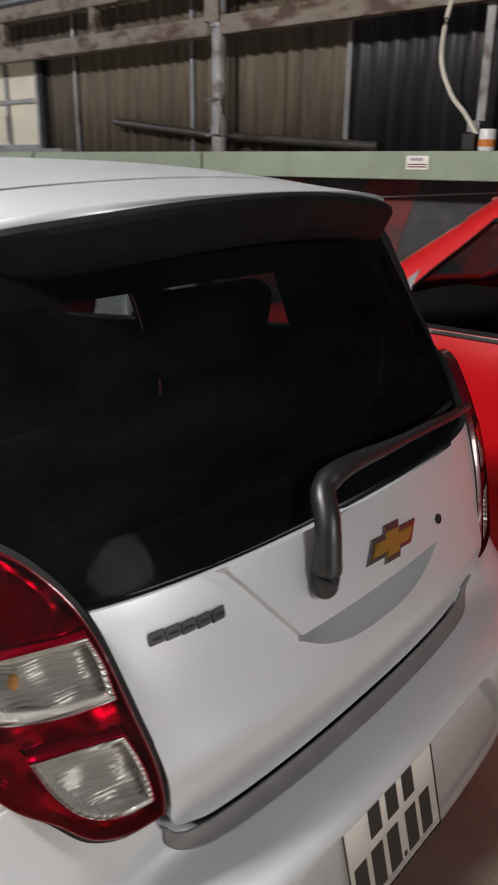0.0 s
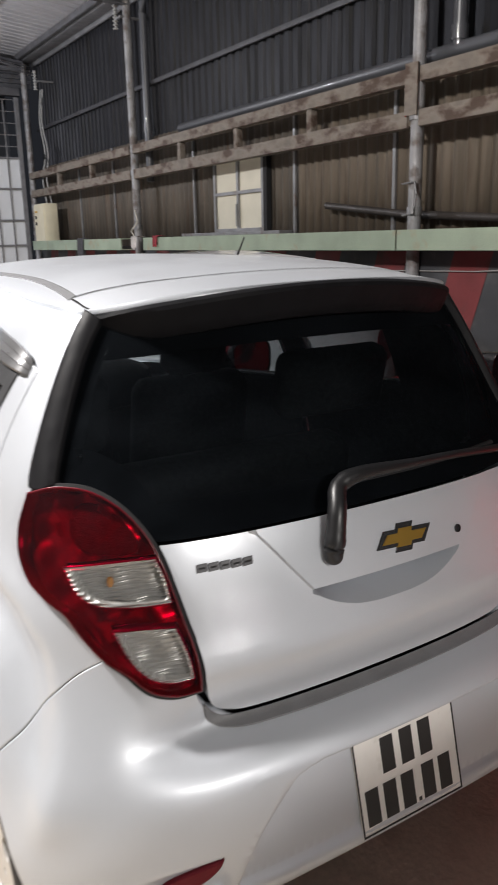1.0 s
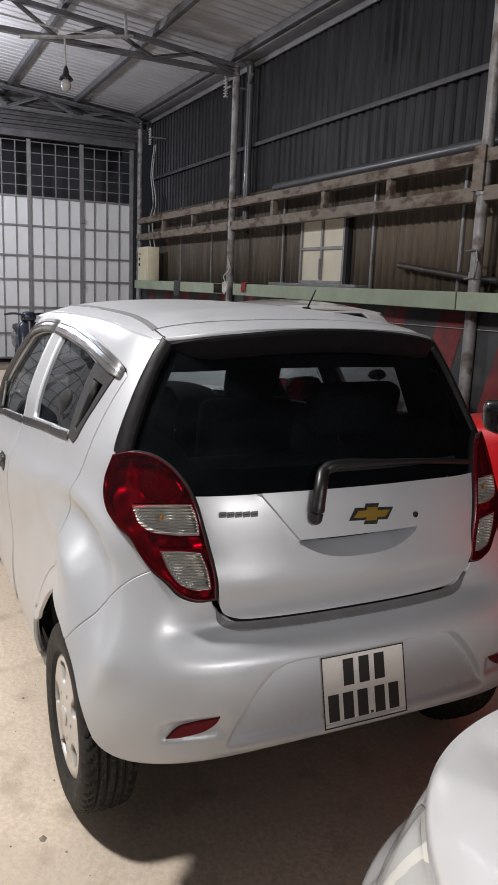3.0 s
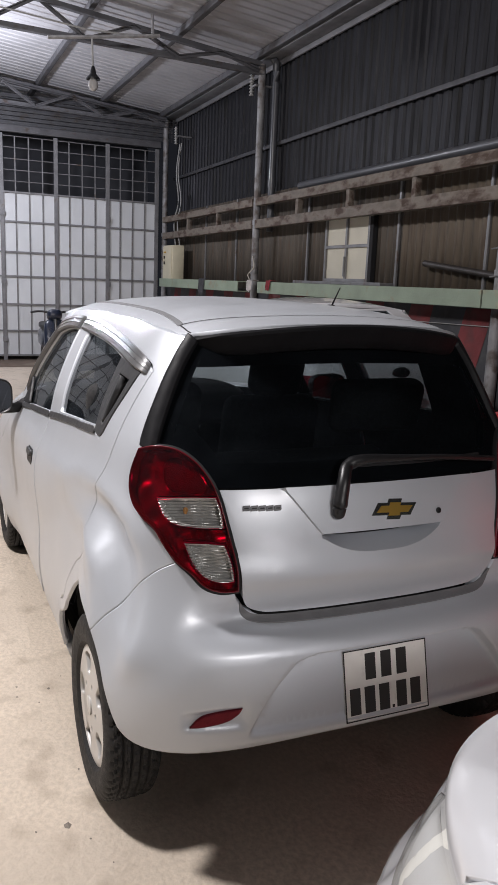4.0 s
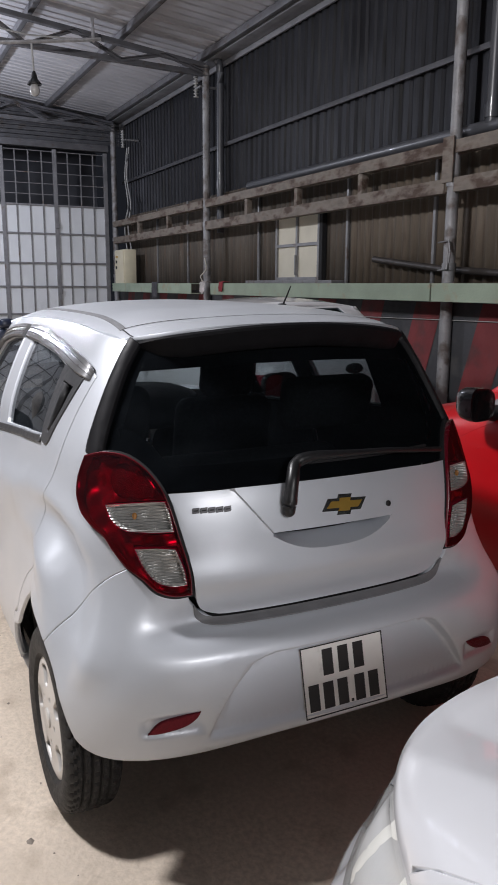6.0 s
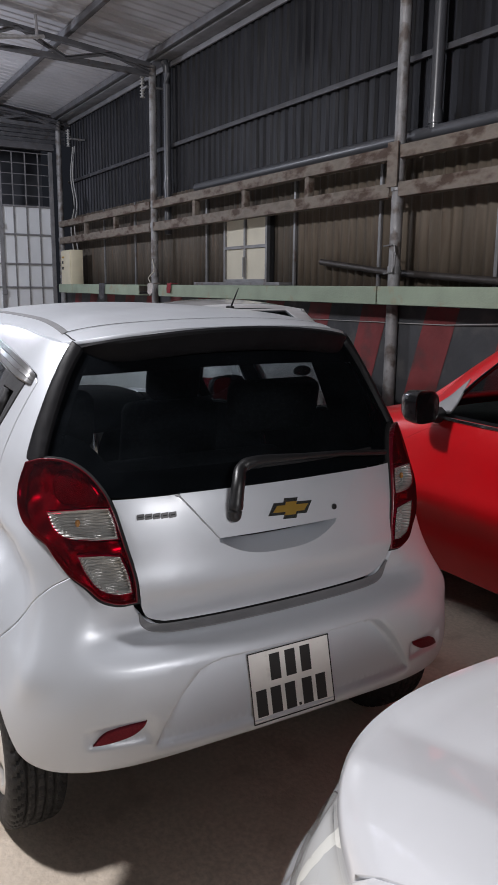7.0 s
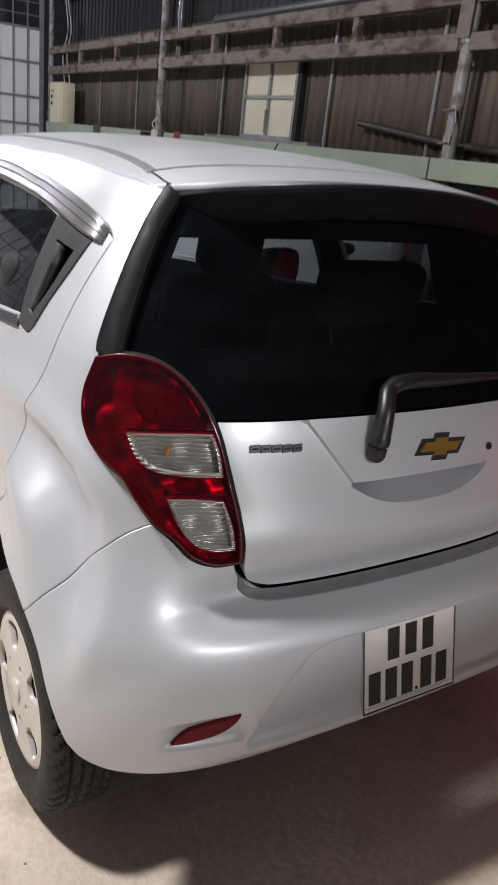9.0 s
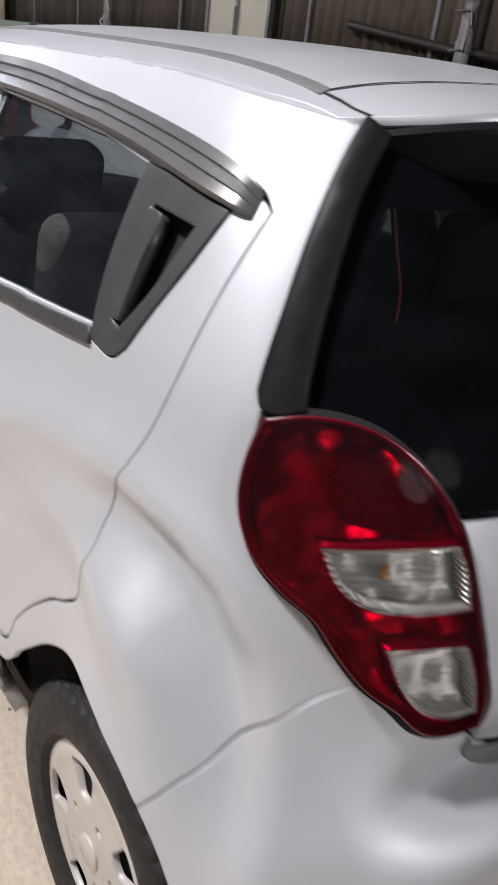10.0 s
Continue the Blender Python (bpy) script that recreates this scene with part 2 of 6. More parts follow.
M_CABLE = material("cable_grey", (0.35, 0.35, 0.34), 0.6)
M_BOX = material("cream_enamel", (0.62, 0.57, 0.42), 0.45, 0, 0.2, 0.08, 4)
M_BULB = material("milk_glass", (0.45, 0.44, 0.43), 0.2, 0, 0.5)
M_BLUE = material("blue_fairing", (0.010, 0.016, 0.035), 0.3, 0, 0.8, 0.1, 5)
M_CLOTH = material("rag", (0.45, 0.42, 0.40), 0.9, 0, 0, 0.3, 20, 0.4, 60)
M_DARKRAG = material("dark_rag", (0.05, 0.05, 0.055), 0.9, 0, 0, 0.3, 20, 0.3, 60)
M_HOSE = material("pale_hose", (0.50, 0.47, 0.40), 0.5, 0, 0, 0.1, 10)
M_ORANGE = material("orange_band", (0.55, 0.16, 0.03), 0.45, 0, 0, 0.1, 20)
M_REDRAG = material("red_rag", (0.22, 0.022, 0.03), 0.9, 0, 0, 0.3, 20, 0.4, 60)

# ---- building helpers ----


def thing(name, label, category, group="", kind="", at=(0, 0, 0)):
    ob = new(name)
    ob.location = at
    return tagged(ob, label, category, group, kind)


def mesh_ob(name, verts, faces, mat, parent=None, label="", smooth=False):
    me = bpy.data.meshes.new(name)
    me.from_pydata([tuple(v) for v in verts], [], faces)
    me.materials.append(mat)
    if smooth:
        me.polygons.foreach_set("use_smooth", [True] * len(me.polygons))
    me.update()
    ob = new(name, me)
    ob.parent = parent
    return tagged(ob, label)


def part(name, bm, mat, parent=None, label="", smooth=False):
    bmesh.ops.recalc_face_normals(bm, faces=bm.faces)
    me = bpy.data.meshes.new(name)
    bm.to_mesh(me)
    bm.free()
    me.materials.append(mat)
    if smooth:
        me.polygons.foreach_set("use_smooth", [True] * len(me.polygons))
        me.set_sharp_from_angle(angle=radians(38))
    ob = new(name, me)
    ob.parent = parent
    return tagged(ob, label)


def box(bm, x0, x1, y0, y1, z0, z1, bevel=0.0, m=None):
    """A box with eased edges."""
    made = bmesh.ops.create_cube(bm, size=1.0)["verts"]
    grow = Matrix.Translation(((x0 + x1) / 2, (y0 + y1) / 2, (z0 + z1) / 2)) @ Matrix.Diagonal((x1 - x0, y1 - y0, z1 - z0, 1))
    bmesh.ops.transform(bm, matrix=(m or Matrix()) @ grow, verts=made)
    if bevel:
        edges = list({e for v in made for e in v.link_edges})
        bmesh.ops.bevel(bm, geom=edges, offset=bevel, segments=2, affect="EDGES", profile=0.5)
    return bm


def block(name, x0, x1, y0, y1, z0, z1, mat, parent=None, bevel=0.004, label=""):
    return part(name, box(bmesh.new(), x0, x1, y0, y1, z0, z1, bevel), mat, parent, label, smooth=bevel > 0)


def tube(bm, points, radius, sides=10, caps=True):
    """A round bar along a line of points; radius may be a list."""
    pts = [Vector(p) for p in points]
    rings, up = [], Vector((0.03, 0.05, 1)).normalized()
    for i, p in enumerate(pts):
        d = (pts[min(i + 1, len(pts) - 1)] - pts[max(i - 1, 0)]).normalized()
        a = d.cross(up)
        if a.length < 0.1:
            a = d.cross(Vector((1, 0.1, 0)))
        a.normalize()
        b = d.cross(a)
        r = radius[i] if isinstance(radius, (list, tuple)) else radius
        rings.append([bm.verts.new(p + (a * math.cos(k * math.tau / sides) + b * math.sin(k * math.tau / sides)) * r) for k in range(sides)])
    for q, w in zip(rings, rings[1:]):
        for k in range(sides):
            bm.faces.new((q[k], q[(k + 1) % sides], w[(k + 1) % sides], w[k]))
    if caps:
        bm.faces.new(rings[0])
        bm.faces.new(rings[-1][::-1])
    return bm


def bar(name, points, radius, mat, parent=None, sides=10, label=""):
    return part(name, tube(bmesh.new(), points, radius, sides), mat, parent, label, smooth=True)


def lathe(bm, profile, axis_at, axis="y", sides=32, caps=True):
    """Turn a line of (radius, along) about an axis."""
    rings = []
    for r, h in profile:
        ring = []
        for k in range(sides):
            c, s = r * math.cos(k * math.tau / sides), r * math.sin(k * math.tau / sides)
            off = {"y": (c, h, s), "z": (c, s, h), "x": (h, c, s)}[axis]
            ring.append(bm.verts.new(Vector(axis_at) + Vector(off)))
        rings.append(ring)
    for q, w in zip(rings, rings[1:]):
        for k in range(sides):
            bm.faces.new((q[k], q[(k + 1) % sides], w[(k + 1) % sides], w[k]))
    if caps and profile[0][0] > 1e-4:
        bm.faces.new(rings[0])
    if caps and profile[-1][0] > 1e-4:
        bm.faces.new(rings[-1])
    return bm


def smooth_line(points, each=6):
    """Catmull-Rom through a few points."""
    p = [np.array(q, float) for q in points]
    p = [2 * p[0] - p[1], *p, 2 * p[-1] - p[-2]]
    out = []
    for i in range(1, len(p) - 2):
        for k in range(each):
            t = k / each
            out.append(0.5 * (2 * p[i] + (p[i + 1] - p[i - 1]) * t + (2 * p[i - 1] - 5 * p[i] + 4 * p[i + 1] - p[i + 2]) * t * t + (3 * p[i] - p[i - 1] - 3 * p[i + 1] + p[i + 2]) * t**3))
    return [*out, p[-2]]


def outline(*lines, each=6):
    """A closed outline from smooth lines that meet at corners."""
    out = []
    for line in lines:
        run = smooth_line(line, each) if len(line) > 2 else [np.array(q, float) for q in line]
        out += run if not out or np.hypot(*(run[0] - out[-1])) > 1e-4 else run[1:]
    if np.hypot(*(out[0] - out[-1])) < 1e-4:
        out.pop()
    return np.array(out)


def even(poly, step):
    out = []
    for a, b in zip(poly, np.roll(poly, -1, 0)):
        n = max(1, int(np.hypot(*(b - a)) / step + 0.5))
        out += [a + (b - a) * k / n for k in range(n)]
    return np.array(out)


def inset(poly, d):
    """The outline moved inwards by d (outwards if below nought)."""
    area = np.sum(poly[:, 0] * np.roll(poly[:, 1], -1) - np.roll(poly[:, 0], -1) * poly[:, 1])
    e = np.roll(poly, -1, 0) - poly
    n = np.stack([-e[:, 1], e[:, 0]], 1) / (np.hypot(e[:, 0], e[:, 1])[:, None] + 1e-12) * np.sign(area)
    m = n + np.roll(n, 1, 0)
    m /= np.maximum((m * n).sum(1, keepdims=True), 0.35)
    return poly + m * d


def inside(points, poly):
    x, y = points[:, 0][:, None], points[:, 1][:, None]
    a, b = poly, np.roll(poly, -1, 0)
    cross = ((a[:, 1] > y) != (b[:, 1] > y)) & (x < (b[:, 0] - a[:, 0]) * (y - a[:, 1]) / (b[:, 1] - a[:, 1] + 1e-15) + a[:, 0])
    return cross.sum(1) % 2 == 1


def patch(name, surface, poly, mat, parent=None, holes=(), step=0.022, lift=0.0, lip=0.012, gap=0.0, ease=0.003, extra=(), label="", bend=None, creases=()):
    """A panel: part of a surface(u, v) within an outline, with its edge turned in. bend(u, v) moves it along the normal."""
    from mathutils.geometry import delaunay_2d_cdt

    rims = [inset(even(poly, step), gap)] + [inset(even(h, step), -gap) for h in holes]
    rings = [rims[0], inset(rims[0], ease)]
    for h in rims[1:]:
        rings += [h, inset(h, -ease)]
    lo, hi = rims[0].min(0), rims[0].max(0)
    us, vs = np.arange(lo[0], hi[0], step), np.arange(lo[1], hi[1], step)
    grid = np.array([(u + (step / 2 if j % 2 else 0), v) for j, v in enumerate(vs) for u in us])
    if len(extra):
        grid = np.concatenate([np.array(extra, float), grid]) if len(grid) else np.array(extra, float)
    keep = inside(grid, rims[0])
    for h in rims[1:]:
        keep &= ~inside(grid, h)
    folds = [np.array(fold, float) for fold in creases]
    edge = np.concatenate(rings + folds)
    for at in range(0, len(edge), 200):
        near = np.hypot(grid[:, None, 0] - edge[None, at : at + 200, 0], grid[:, None, 1] - edge[None, at : at + 200, 1]).min(1)
        keep &= near > np.where(np.arange(len(grid)) < len(extra), 0.001, step * 0.4)
    coords, edges = [], []
    for ring in rings:
        first = len(coords)
        coords += [Vector((float(a), float(b))) for a, b in ring]
        edges += [(first + k, first + (k + 1) % len(ring)) for k in range(len(ring))]
    for fold in folds:
        first = len(coords)
        coords += [Vector((float(a), float(b))) for a, b in fold]
        edges += [(first + k, first + k + 1) for k in range(len(fold) - 1)]
    coords += [Vector((float(a), float(b))) for a, b in grid[keep]]
    flat, _, tris, *_ = delaunay_2d_cdt(coords, edges, [], 0, 1e-5)
    flat = np.array([tuple(v) for v in flat])
    tris = [tuple(t) for t in tris]
    mid = np.array([flat[list(t)].mean(0) for t in tris])
    good = inside(mid, rims[0])
    for h in rims[1:]:
        good &= ~inside(mid, h)
    tris = [t for t, g in zip(tris, good) if g]
    used = sorted({i for t in tris for i in t})
    index = {i: k for k, i in enumerate(used)}
    places, normals = [], []
    for i in used:
        u, v = flat[i]
        p = np.array(surface(u, v))
        du, dv = np.array(surface(u + 1e-3, v)) - p, np.array(surface(u, v + 1e-3)) - p
        n = np.cross(du, dv)
        n /= np.linalg.norm(n) + 1e-12
        places.append(p)
        normals.append(n)
    places, normals = np.array(places), np.array(normals)
    normals *= np.where((normals * (places - surface.middle)).sum(1) < 0, -1, 1)[:, None]
    rise = np.array([lift + (bend(*flat[i]) if bend else 0) for i in used])
    outer = places + normals * rise[:, None]
    faces = []
    for t in tris:
        a, b, c = (index[i] for i in t)
        n = np.cross(outer[b] - outer[a], outer[c] - outer[a])
        faces.append((a, b, c) if n @ normals[a] > 0 else (a, c, b))
    verts = list(outer)
    if lip:
        count = {}
        for t in faces:
            for a, b in zip(t, t[1:] + t[:1]):
                count[a, b] = 1
        turned = {}
        for a, b in [e for e in count if e[::-1] not in count]:
            for i in (a, b):
                if i not in turned:
                    turned[i] = len(verts)
                    verts.append(outer[i] - normals[i] * lip)
            faces.append((b, a, turned[a], turned[b]))
    ob = mesh_ob(name, verts, faces, mat, parent, label, smooth=True)
    if creases:
        ob.data.set_sharp_from_angle(angle=radians(24))
    return ob


def channel(name, x0, x1, y0, y1, z0, z1, t, mat, parent):
    """A folded steel channel along x, its web towards -y."""
    line = [(y1, z1), (y0, z1), (y0, z0), (y1, z0), (y1, z0 + t), (y0 + t, z0 + t), (y0 + t, z1 - t), (y1, z1 - t)]
    bm = bmesh.new()
    rings = [[bm.verts.new((x, y, z)) for y, z in line] for x in (x0, x1)]
    for i in range(8):
        bm.faces.new((rings[0][i], rings[0][(i + 1) % 8], rings[1][(i + 1) % 8], rings[1][i]))
    bm.faces.new(rings[0])
    bm.faces.new(rings[1][::-1])
    bmesh.ops.bevel(bm, geom=[e for e in bm.edges if e.calc_length() > 0.3], offset=0.003, segments=2, affect="EDGES")
    return part(name, bm, mat, parent, smooth=True)


def curve(pairs):
    """A smooth function through a few knots, with no overshoot."""
    xs, ys = [np.array(c, float) for c in zip(*pairs)]
    d = np.diff(ys) / np.diff(xs)
    m = np.concatenate(([d[0]], (d[:-1] + d[1:]) / 2, [d[-1]]))
    for i in range(1, len(m) - 1):
        if d[i - 1] * d[i] <= 0:
            m[i] = 0
    for i in range(len(d)):
        if d[i] == 0:
            m[i] = m[i + 1] = 0
        else:
            a, b = m[i] / d[i], m[i + 1] / d[i]
            q = a * a + b * b
            if q > 9:
                m[i], m[i + 1] = 3 * a * d[i] / math.sqrt(q), 3 * b * d[i] / math.sqrt(q)
    table = np.linspace(xs[0], xs[-1], 1200)
    i = np.clip(np.searchsorted(xs, table, "right") - 1, 0, len(xs) - 2)
    h = xs[i + 1] - xs[i]
    t = (table - xs[i]) / h
    vals = (1 + 2 * t) * (1 - t) ** 2 * ys[i] + t * (1 - t) ** 2 * h * m[i] + t * t * (3 - 2 * t) * ys[i + 1] + t * t * (t - 1) * h * m[i + 1]
    vals, x0, scale = vals.tolist(), float(xs[0]), 1199 / float(xs[-1] - xs[0])

    def f(x):
        k = min(max((x - x0) * scale, 0), 1198.999)
        n = int(k)
        return vals[n] + (vals[n + 1] - vals[n]) * (k - n)

    return f


def gauss(v, w):
    return math.exp(-((v / w) ** 2))


def ramp01(v, a, b):
    t = min(1, max(0, (v - a) / (b - a)))
    return t * t * (3 - 2 * t)


class Hull:
    """A car's skin as a stack of plan outlines. s: metres round the plan from the tail's middle (left side above nought), z: height.
    The car looks along -x with its middle at y = at[1]."""

    def __init__(self, tail, face, half, square, bow, rear_at, front_at, at=(0, 0), hubs=(), relief=None, ref=0.8, corner=None):
        self.tail, self.face, self.half, self.square, self.bow = (curve(c) for c in (tail, face, half, square, bow))
        self.rear_at, self.front_at, self.at, self.hubs, self.relief = rear_at, front_at, at, hubs, relief
        self.corner = curve(corner) if corner else None
        self.middle = np.array((at[0] + (rear_at + front_at) / 2, at[1], 0.7))
        k = np.linspace(0, math.pi / 2, 401)
        w, n, c = self.half(ref), self.square(ref), self.bow(ref)
        y = w * np.sin(k) ** (2 / n)
        cos = np.maximum(np.cos(k), 0) ** (2 / n)
        back = rear_at + (self.tail(ref) - rear_at) * cos - c * y * y
        fore = front_at + (self.face(ref) - front_at) * cos + c * y * y
        self.angles = k
        self.back_arc = np.concatenate(([0], np.cumsum(np.hypot(np.diff(back), np.diff(y)))))
        self.fore_arc = np.concatenate(([0], np.cumsum(np.hypot(np.diff(fore), np.diff(y)))))
        self.rear = float(self.back_arc[-1])
        self.mid = (rear_at - c * w * w) - (front_at + c * w * w)
        self.front = float(self.fore_arc[-1])
        self.total = self.rear + self.mid + self.front

    def __call__(self, s, z):
        w, n, c = self.half(z), self.square(z), self.bow(z)
        q = abs(s)
        if q <= self.rear:
            a = float(np.interp(q, self.back_arc, self.angles))
            r, base, sign = self.tail(z), self.rear_at, -1
            if self.corner:
                r += (self.corner(z) - r) * ramp01(q, 0.34, 0.62)
        elif q >= self.rear + self.mid:
            a = float(np.interp(self.total - q, self.fore_arc, self.angles))
            r, base, sign = self.face(z), self.front_at, 1
        else:
            a = None
        if a is None:
            t = (q - self.rear) / self.mid
            x, y = (self.rear_at - c * w * w) * (1 - t) + (self.front_at + c * w * w) * t, w
            nx, ny = 0.0, 1.0
        else:
            cos = max(math.cos(a), 0) ** (2 / n)
            y = w * math.sin(a) ** (2 / n)
            x = base + (r - base) * cos + sign * c * y * y
            nx, ny = cos ** (n - 1) / (r - base), (y / w) ** (n - 1) / w
            ln = math.hypot(nx, ny)
            nx, ny = nx / ln, ny / ln
        d = 0.0
        for hx in self.hubs:
            d += 0.009 * gauss(math.hypot(x - hx, z - 0.285) - 0.36, 0.07) * ramp01(z, 0.2, 0.4) * abs(ny)
        if self.relief:
            d += self.relief(x, z) * abs(ny)
        return (self.at[0] + x + nx * d, self.at[1] - (y + ny * d) * (1 if s > 0 else -1), z)


def arch_liner(x, y, k, r, parent, width=0.22, z=0.30):
    """The dark lining over a wheel, open below."""
    verts, faces = [], []
    for i in range(22):
        a = radians(16 + 166 * min(i, 20) / 20)
        for d, rr in ((-0.085 + 0.060 * (min(i, 20) / 20) ** 3, r), (width - 0.09, r), (width - 0.08, 0.10)):
            verts.append((x + rr * math.cos(a), y + k * d, z + rr * math.sin(a) if i < 21 else 0.30))
    for i in range(21):
        for j in range(2):
            faces.append((3 * i + j, 3 * i + j + 1, 3 * i + j + 4, 3 * i + j + 3))
    return mesh_ob("wheel_liner", verts, faces, M_GAP, parent, smooth=True)

# ---- the shed ----
WALL_Y, BACK_X, LEFT_Y, GATE_X = 3.62, 7.0, -6.2, -13.2


def roof_z(y):
    return 5.03 - 0.11 * y


floor = tagged(mesh_ob("floor", *(lambda b: ([v.co[:] for v in b.verts], [[v.index for v in f.verts] for f in b.faces]))(box(bmesh.new(), GATE_X - 3, BACK_X + 0.2, LEFT_Y - 0.2, WALL_Y + 0.3, -0.15, 0.0)), M_FLOOR), "worn beige concrete floor with stains and chips", "floor", kind="structure")
# Darker brown strip of floor along the gate.
tagged(block("floor_threshold", GATE_X - 0.6, -12.0, LEFT_Y, 3.1, -0.02, 0.005, M_BROWNFLOOR, None, 0.002), "darker brown concrete strip at the gate", "floor", kind="structure")


def corrugated(name, x0, x1, z0, z1, y, pitch, depth, mat, label, wavy=False):
    """Profiled metal sheet, with flat ribs or in round waves."""
    verts, faces, n = [], [], int((x1 - x0) / pitch + 0.5)
    flat = ((0.0, 0.0), (0.30, 0.0), (0.42, depth), (0.86, depth))
    wave = tuple((k / 8, depth * (0.5 - 0.5 * math.cos(k * math.tau / 8))) for k in range(8))
    cols = [(x0 + (i + f) * pitch, d) for i in range(n) for f, d in (wave if wavy else flat)] + [(x1, 0.0)]
    for x, d in cols:
        for z in (z0, z1):
            for t in (0, 0.03):
                verts.append((min(x, x1), y - d + t, z))
    for i in range(len(cols) - 1):
        a, b = 4 * i, 4 * i + 4
        faces += [(a, b, b + 2, a + 2), (a + 1, a + 3, b + 3, b + 1), (a, a + 1, b + 1, b), (a + 2, b + 2, b + 3, a + 3)]
    ob = mesh_ob(name, verts, faces, mat, smooth=wavy)
    return tagged(ob, label, "wall", kind="structure")


corrugated("wall_north_upper", GATE_X, BACK_X, 2.86, 4.70, WALL_Y + 0.03, 0.15, 0.025, M_SHEETDARK, "dark grey corrugated sheet wall above the beams")
corrugated("wall_north_lower", GATE_X, -5.41, 1.50, 2.862, WALL_Y, 0.125, 0.028, M_SHEETRUST, "weathered grey-brown corrugated sheet wall", True)
corrugated("wall_north_brown", -5.41, -2.6, 1.50, 2.862, WALL_Y, 0.125, 0.030, M_SHEETBROWN, "rust-brown corrugated sheet wall beside the window", True)
corrugated("wall_north_end", -2.6, BACK_X, 1.50, 2.862, WALL_Y, 0.125, 0.028, M_SHEETGREY, "dark grey corrugated sheet wall", True)
base = tagged(block("wall_north_base", GATE_X, BACK_X, WALL_Y - 0.22, WALL_Y + 0.1, 0, 1.50, M_HOARD, None, 0), "dark painted wall base with red diagonal stripes", "wall", kind="structure")
for i in range(26):
    x = -2.774 - 0.845 * (i - 3)
    if -12.5 < x < 5:
        verts = [(x - 0.36, WALL_Y - 0.224, 1.44), (x, WALL_Y - 0.224, 1.44), (x - 0.44, WALL_Y - 0.224, 0.02), (x - 0.80, WALL_Y - 0.224, 0.02)]
        mesh_ob("stripe", verts + [(a, b + 0.003, c) for a, b, c in verts], [(0, 1, 2, 3), (7, 6, 5, 4), (0, 4, 5, 1), (2, 6, 7, 3)], M_STRIPE, base)
# Walls out of view; their plaster is kept dark to throw back little light.
tagged(block("wall_back", BACK_X, BACK_X + 0.2, LEFT_Y, WALL_Y + 0.1, 0, 5.8, M_WALL, None, 0), "unseen plaster wall, darkened to bounce little light", "wall", kind="structure")
tagged(block("wall_left", GATE_X - 0.2, BACK_X, LEFT_Y - 0.2, LEFT_Y, 0, 5.8, M_WALL, None, 0), "unseen plaster wall, darkened to bounce little light", "wall", kind="structure")
# Backdrop added and coloured for the darkness beyond the grille.
tagged(block("wall_beyond", GATE_X - 3.2, GATE_X - 3.0, LEFT_Y, WALL_Y + 0.3, 0, 5.8, M_NIGHT, None, 0), "dark backdrop standing for the night outside the gate", "wall", kind="structure")

# roof: foil-lined sheet on purlins
def roof_sheet(name, x0, x1, mat, label):
    """Ribbed sheet along the slope of the roof."""
    n_rib = round((x1 - x0) / 0.18)
    verts, faces = [], []
    for i in range(n_rib):
        for f, d in ((0, 0), (0.7, 0), (0.8, 0.02), (0.93, 0.02), (1.0, 0.0)):
            x = x0 + (i + f) * (x1 - x0) / n_rib
            for y in (LEFT_Y - 0.2, WALL_Y + 0.3):
                verts += [(x, y, roof_z(y) + d), (x, y, roof_z(y) + d + 0.03)]
    for i in range(len(verts) // 4 - 1):
        a, b = 4 * i, 4 * i + 4
        faces += [(a, a + 2, b + 2, b), (a + 1, b + 1, b + 3, a + 3)]
    return tagged(mesh_ob(name, verts, faces, mat), label, "ceiling", kind="structure")


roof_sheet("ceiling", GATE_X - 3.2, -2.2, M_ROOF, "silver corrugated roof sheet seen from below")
# Out of view: darkened so it neither bounces light nor shows in the glass.
roof_sheet("ceiling_dark", -2.2, BACK_X + 0.2, M_ROOFUNSEEN, "unseen corrugated roof sheet over the cars, darkened against bounce light")
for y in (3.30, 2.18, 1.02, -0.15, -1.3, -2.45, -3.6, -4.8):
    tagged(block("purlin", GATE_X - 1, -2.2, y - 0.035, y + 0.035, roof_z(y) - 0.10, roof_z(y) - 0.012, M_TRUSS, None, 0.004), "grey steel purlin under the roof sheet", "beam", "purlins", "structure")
    # Stretch out of view, darkened to keep reflections out of the glass.
    tagged(block("purlin", -2.2, BACK_X, y - 0.035, y + 0.035, roof_z(y) - 0.10, roof_z(y) - 0.012, M_ROOFUNSEEN, None, 0.004), "unseen steel purlin under the roof sheet, darkened against reflections", "beam", "purlins", "structure")
tagged(block("eave_beam", GATE_X, BACK_X, 3.36, 3.56, 4.56, 4.64, M_FLASHING, None, 0.004), "grey steel eave beam", "beam", kind="structure")
tagged(block("eave_fascia", GATE_X, BACK_X, 3.57, 3.60, 4.50, 4.68, M_FLASHING, None, 0.004), "grey eave flashing", "trim", kind="structure")


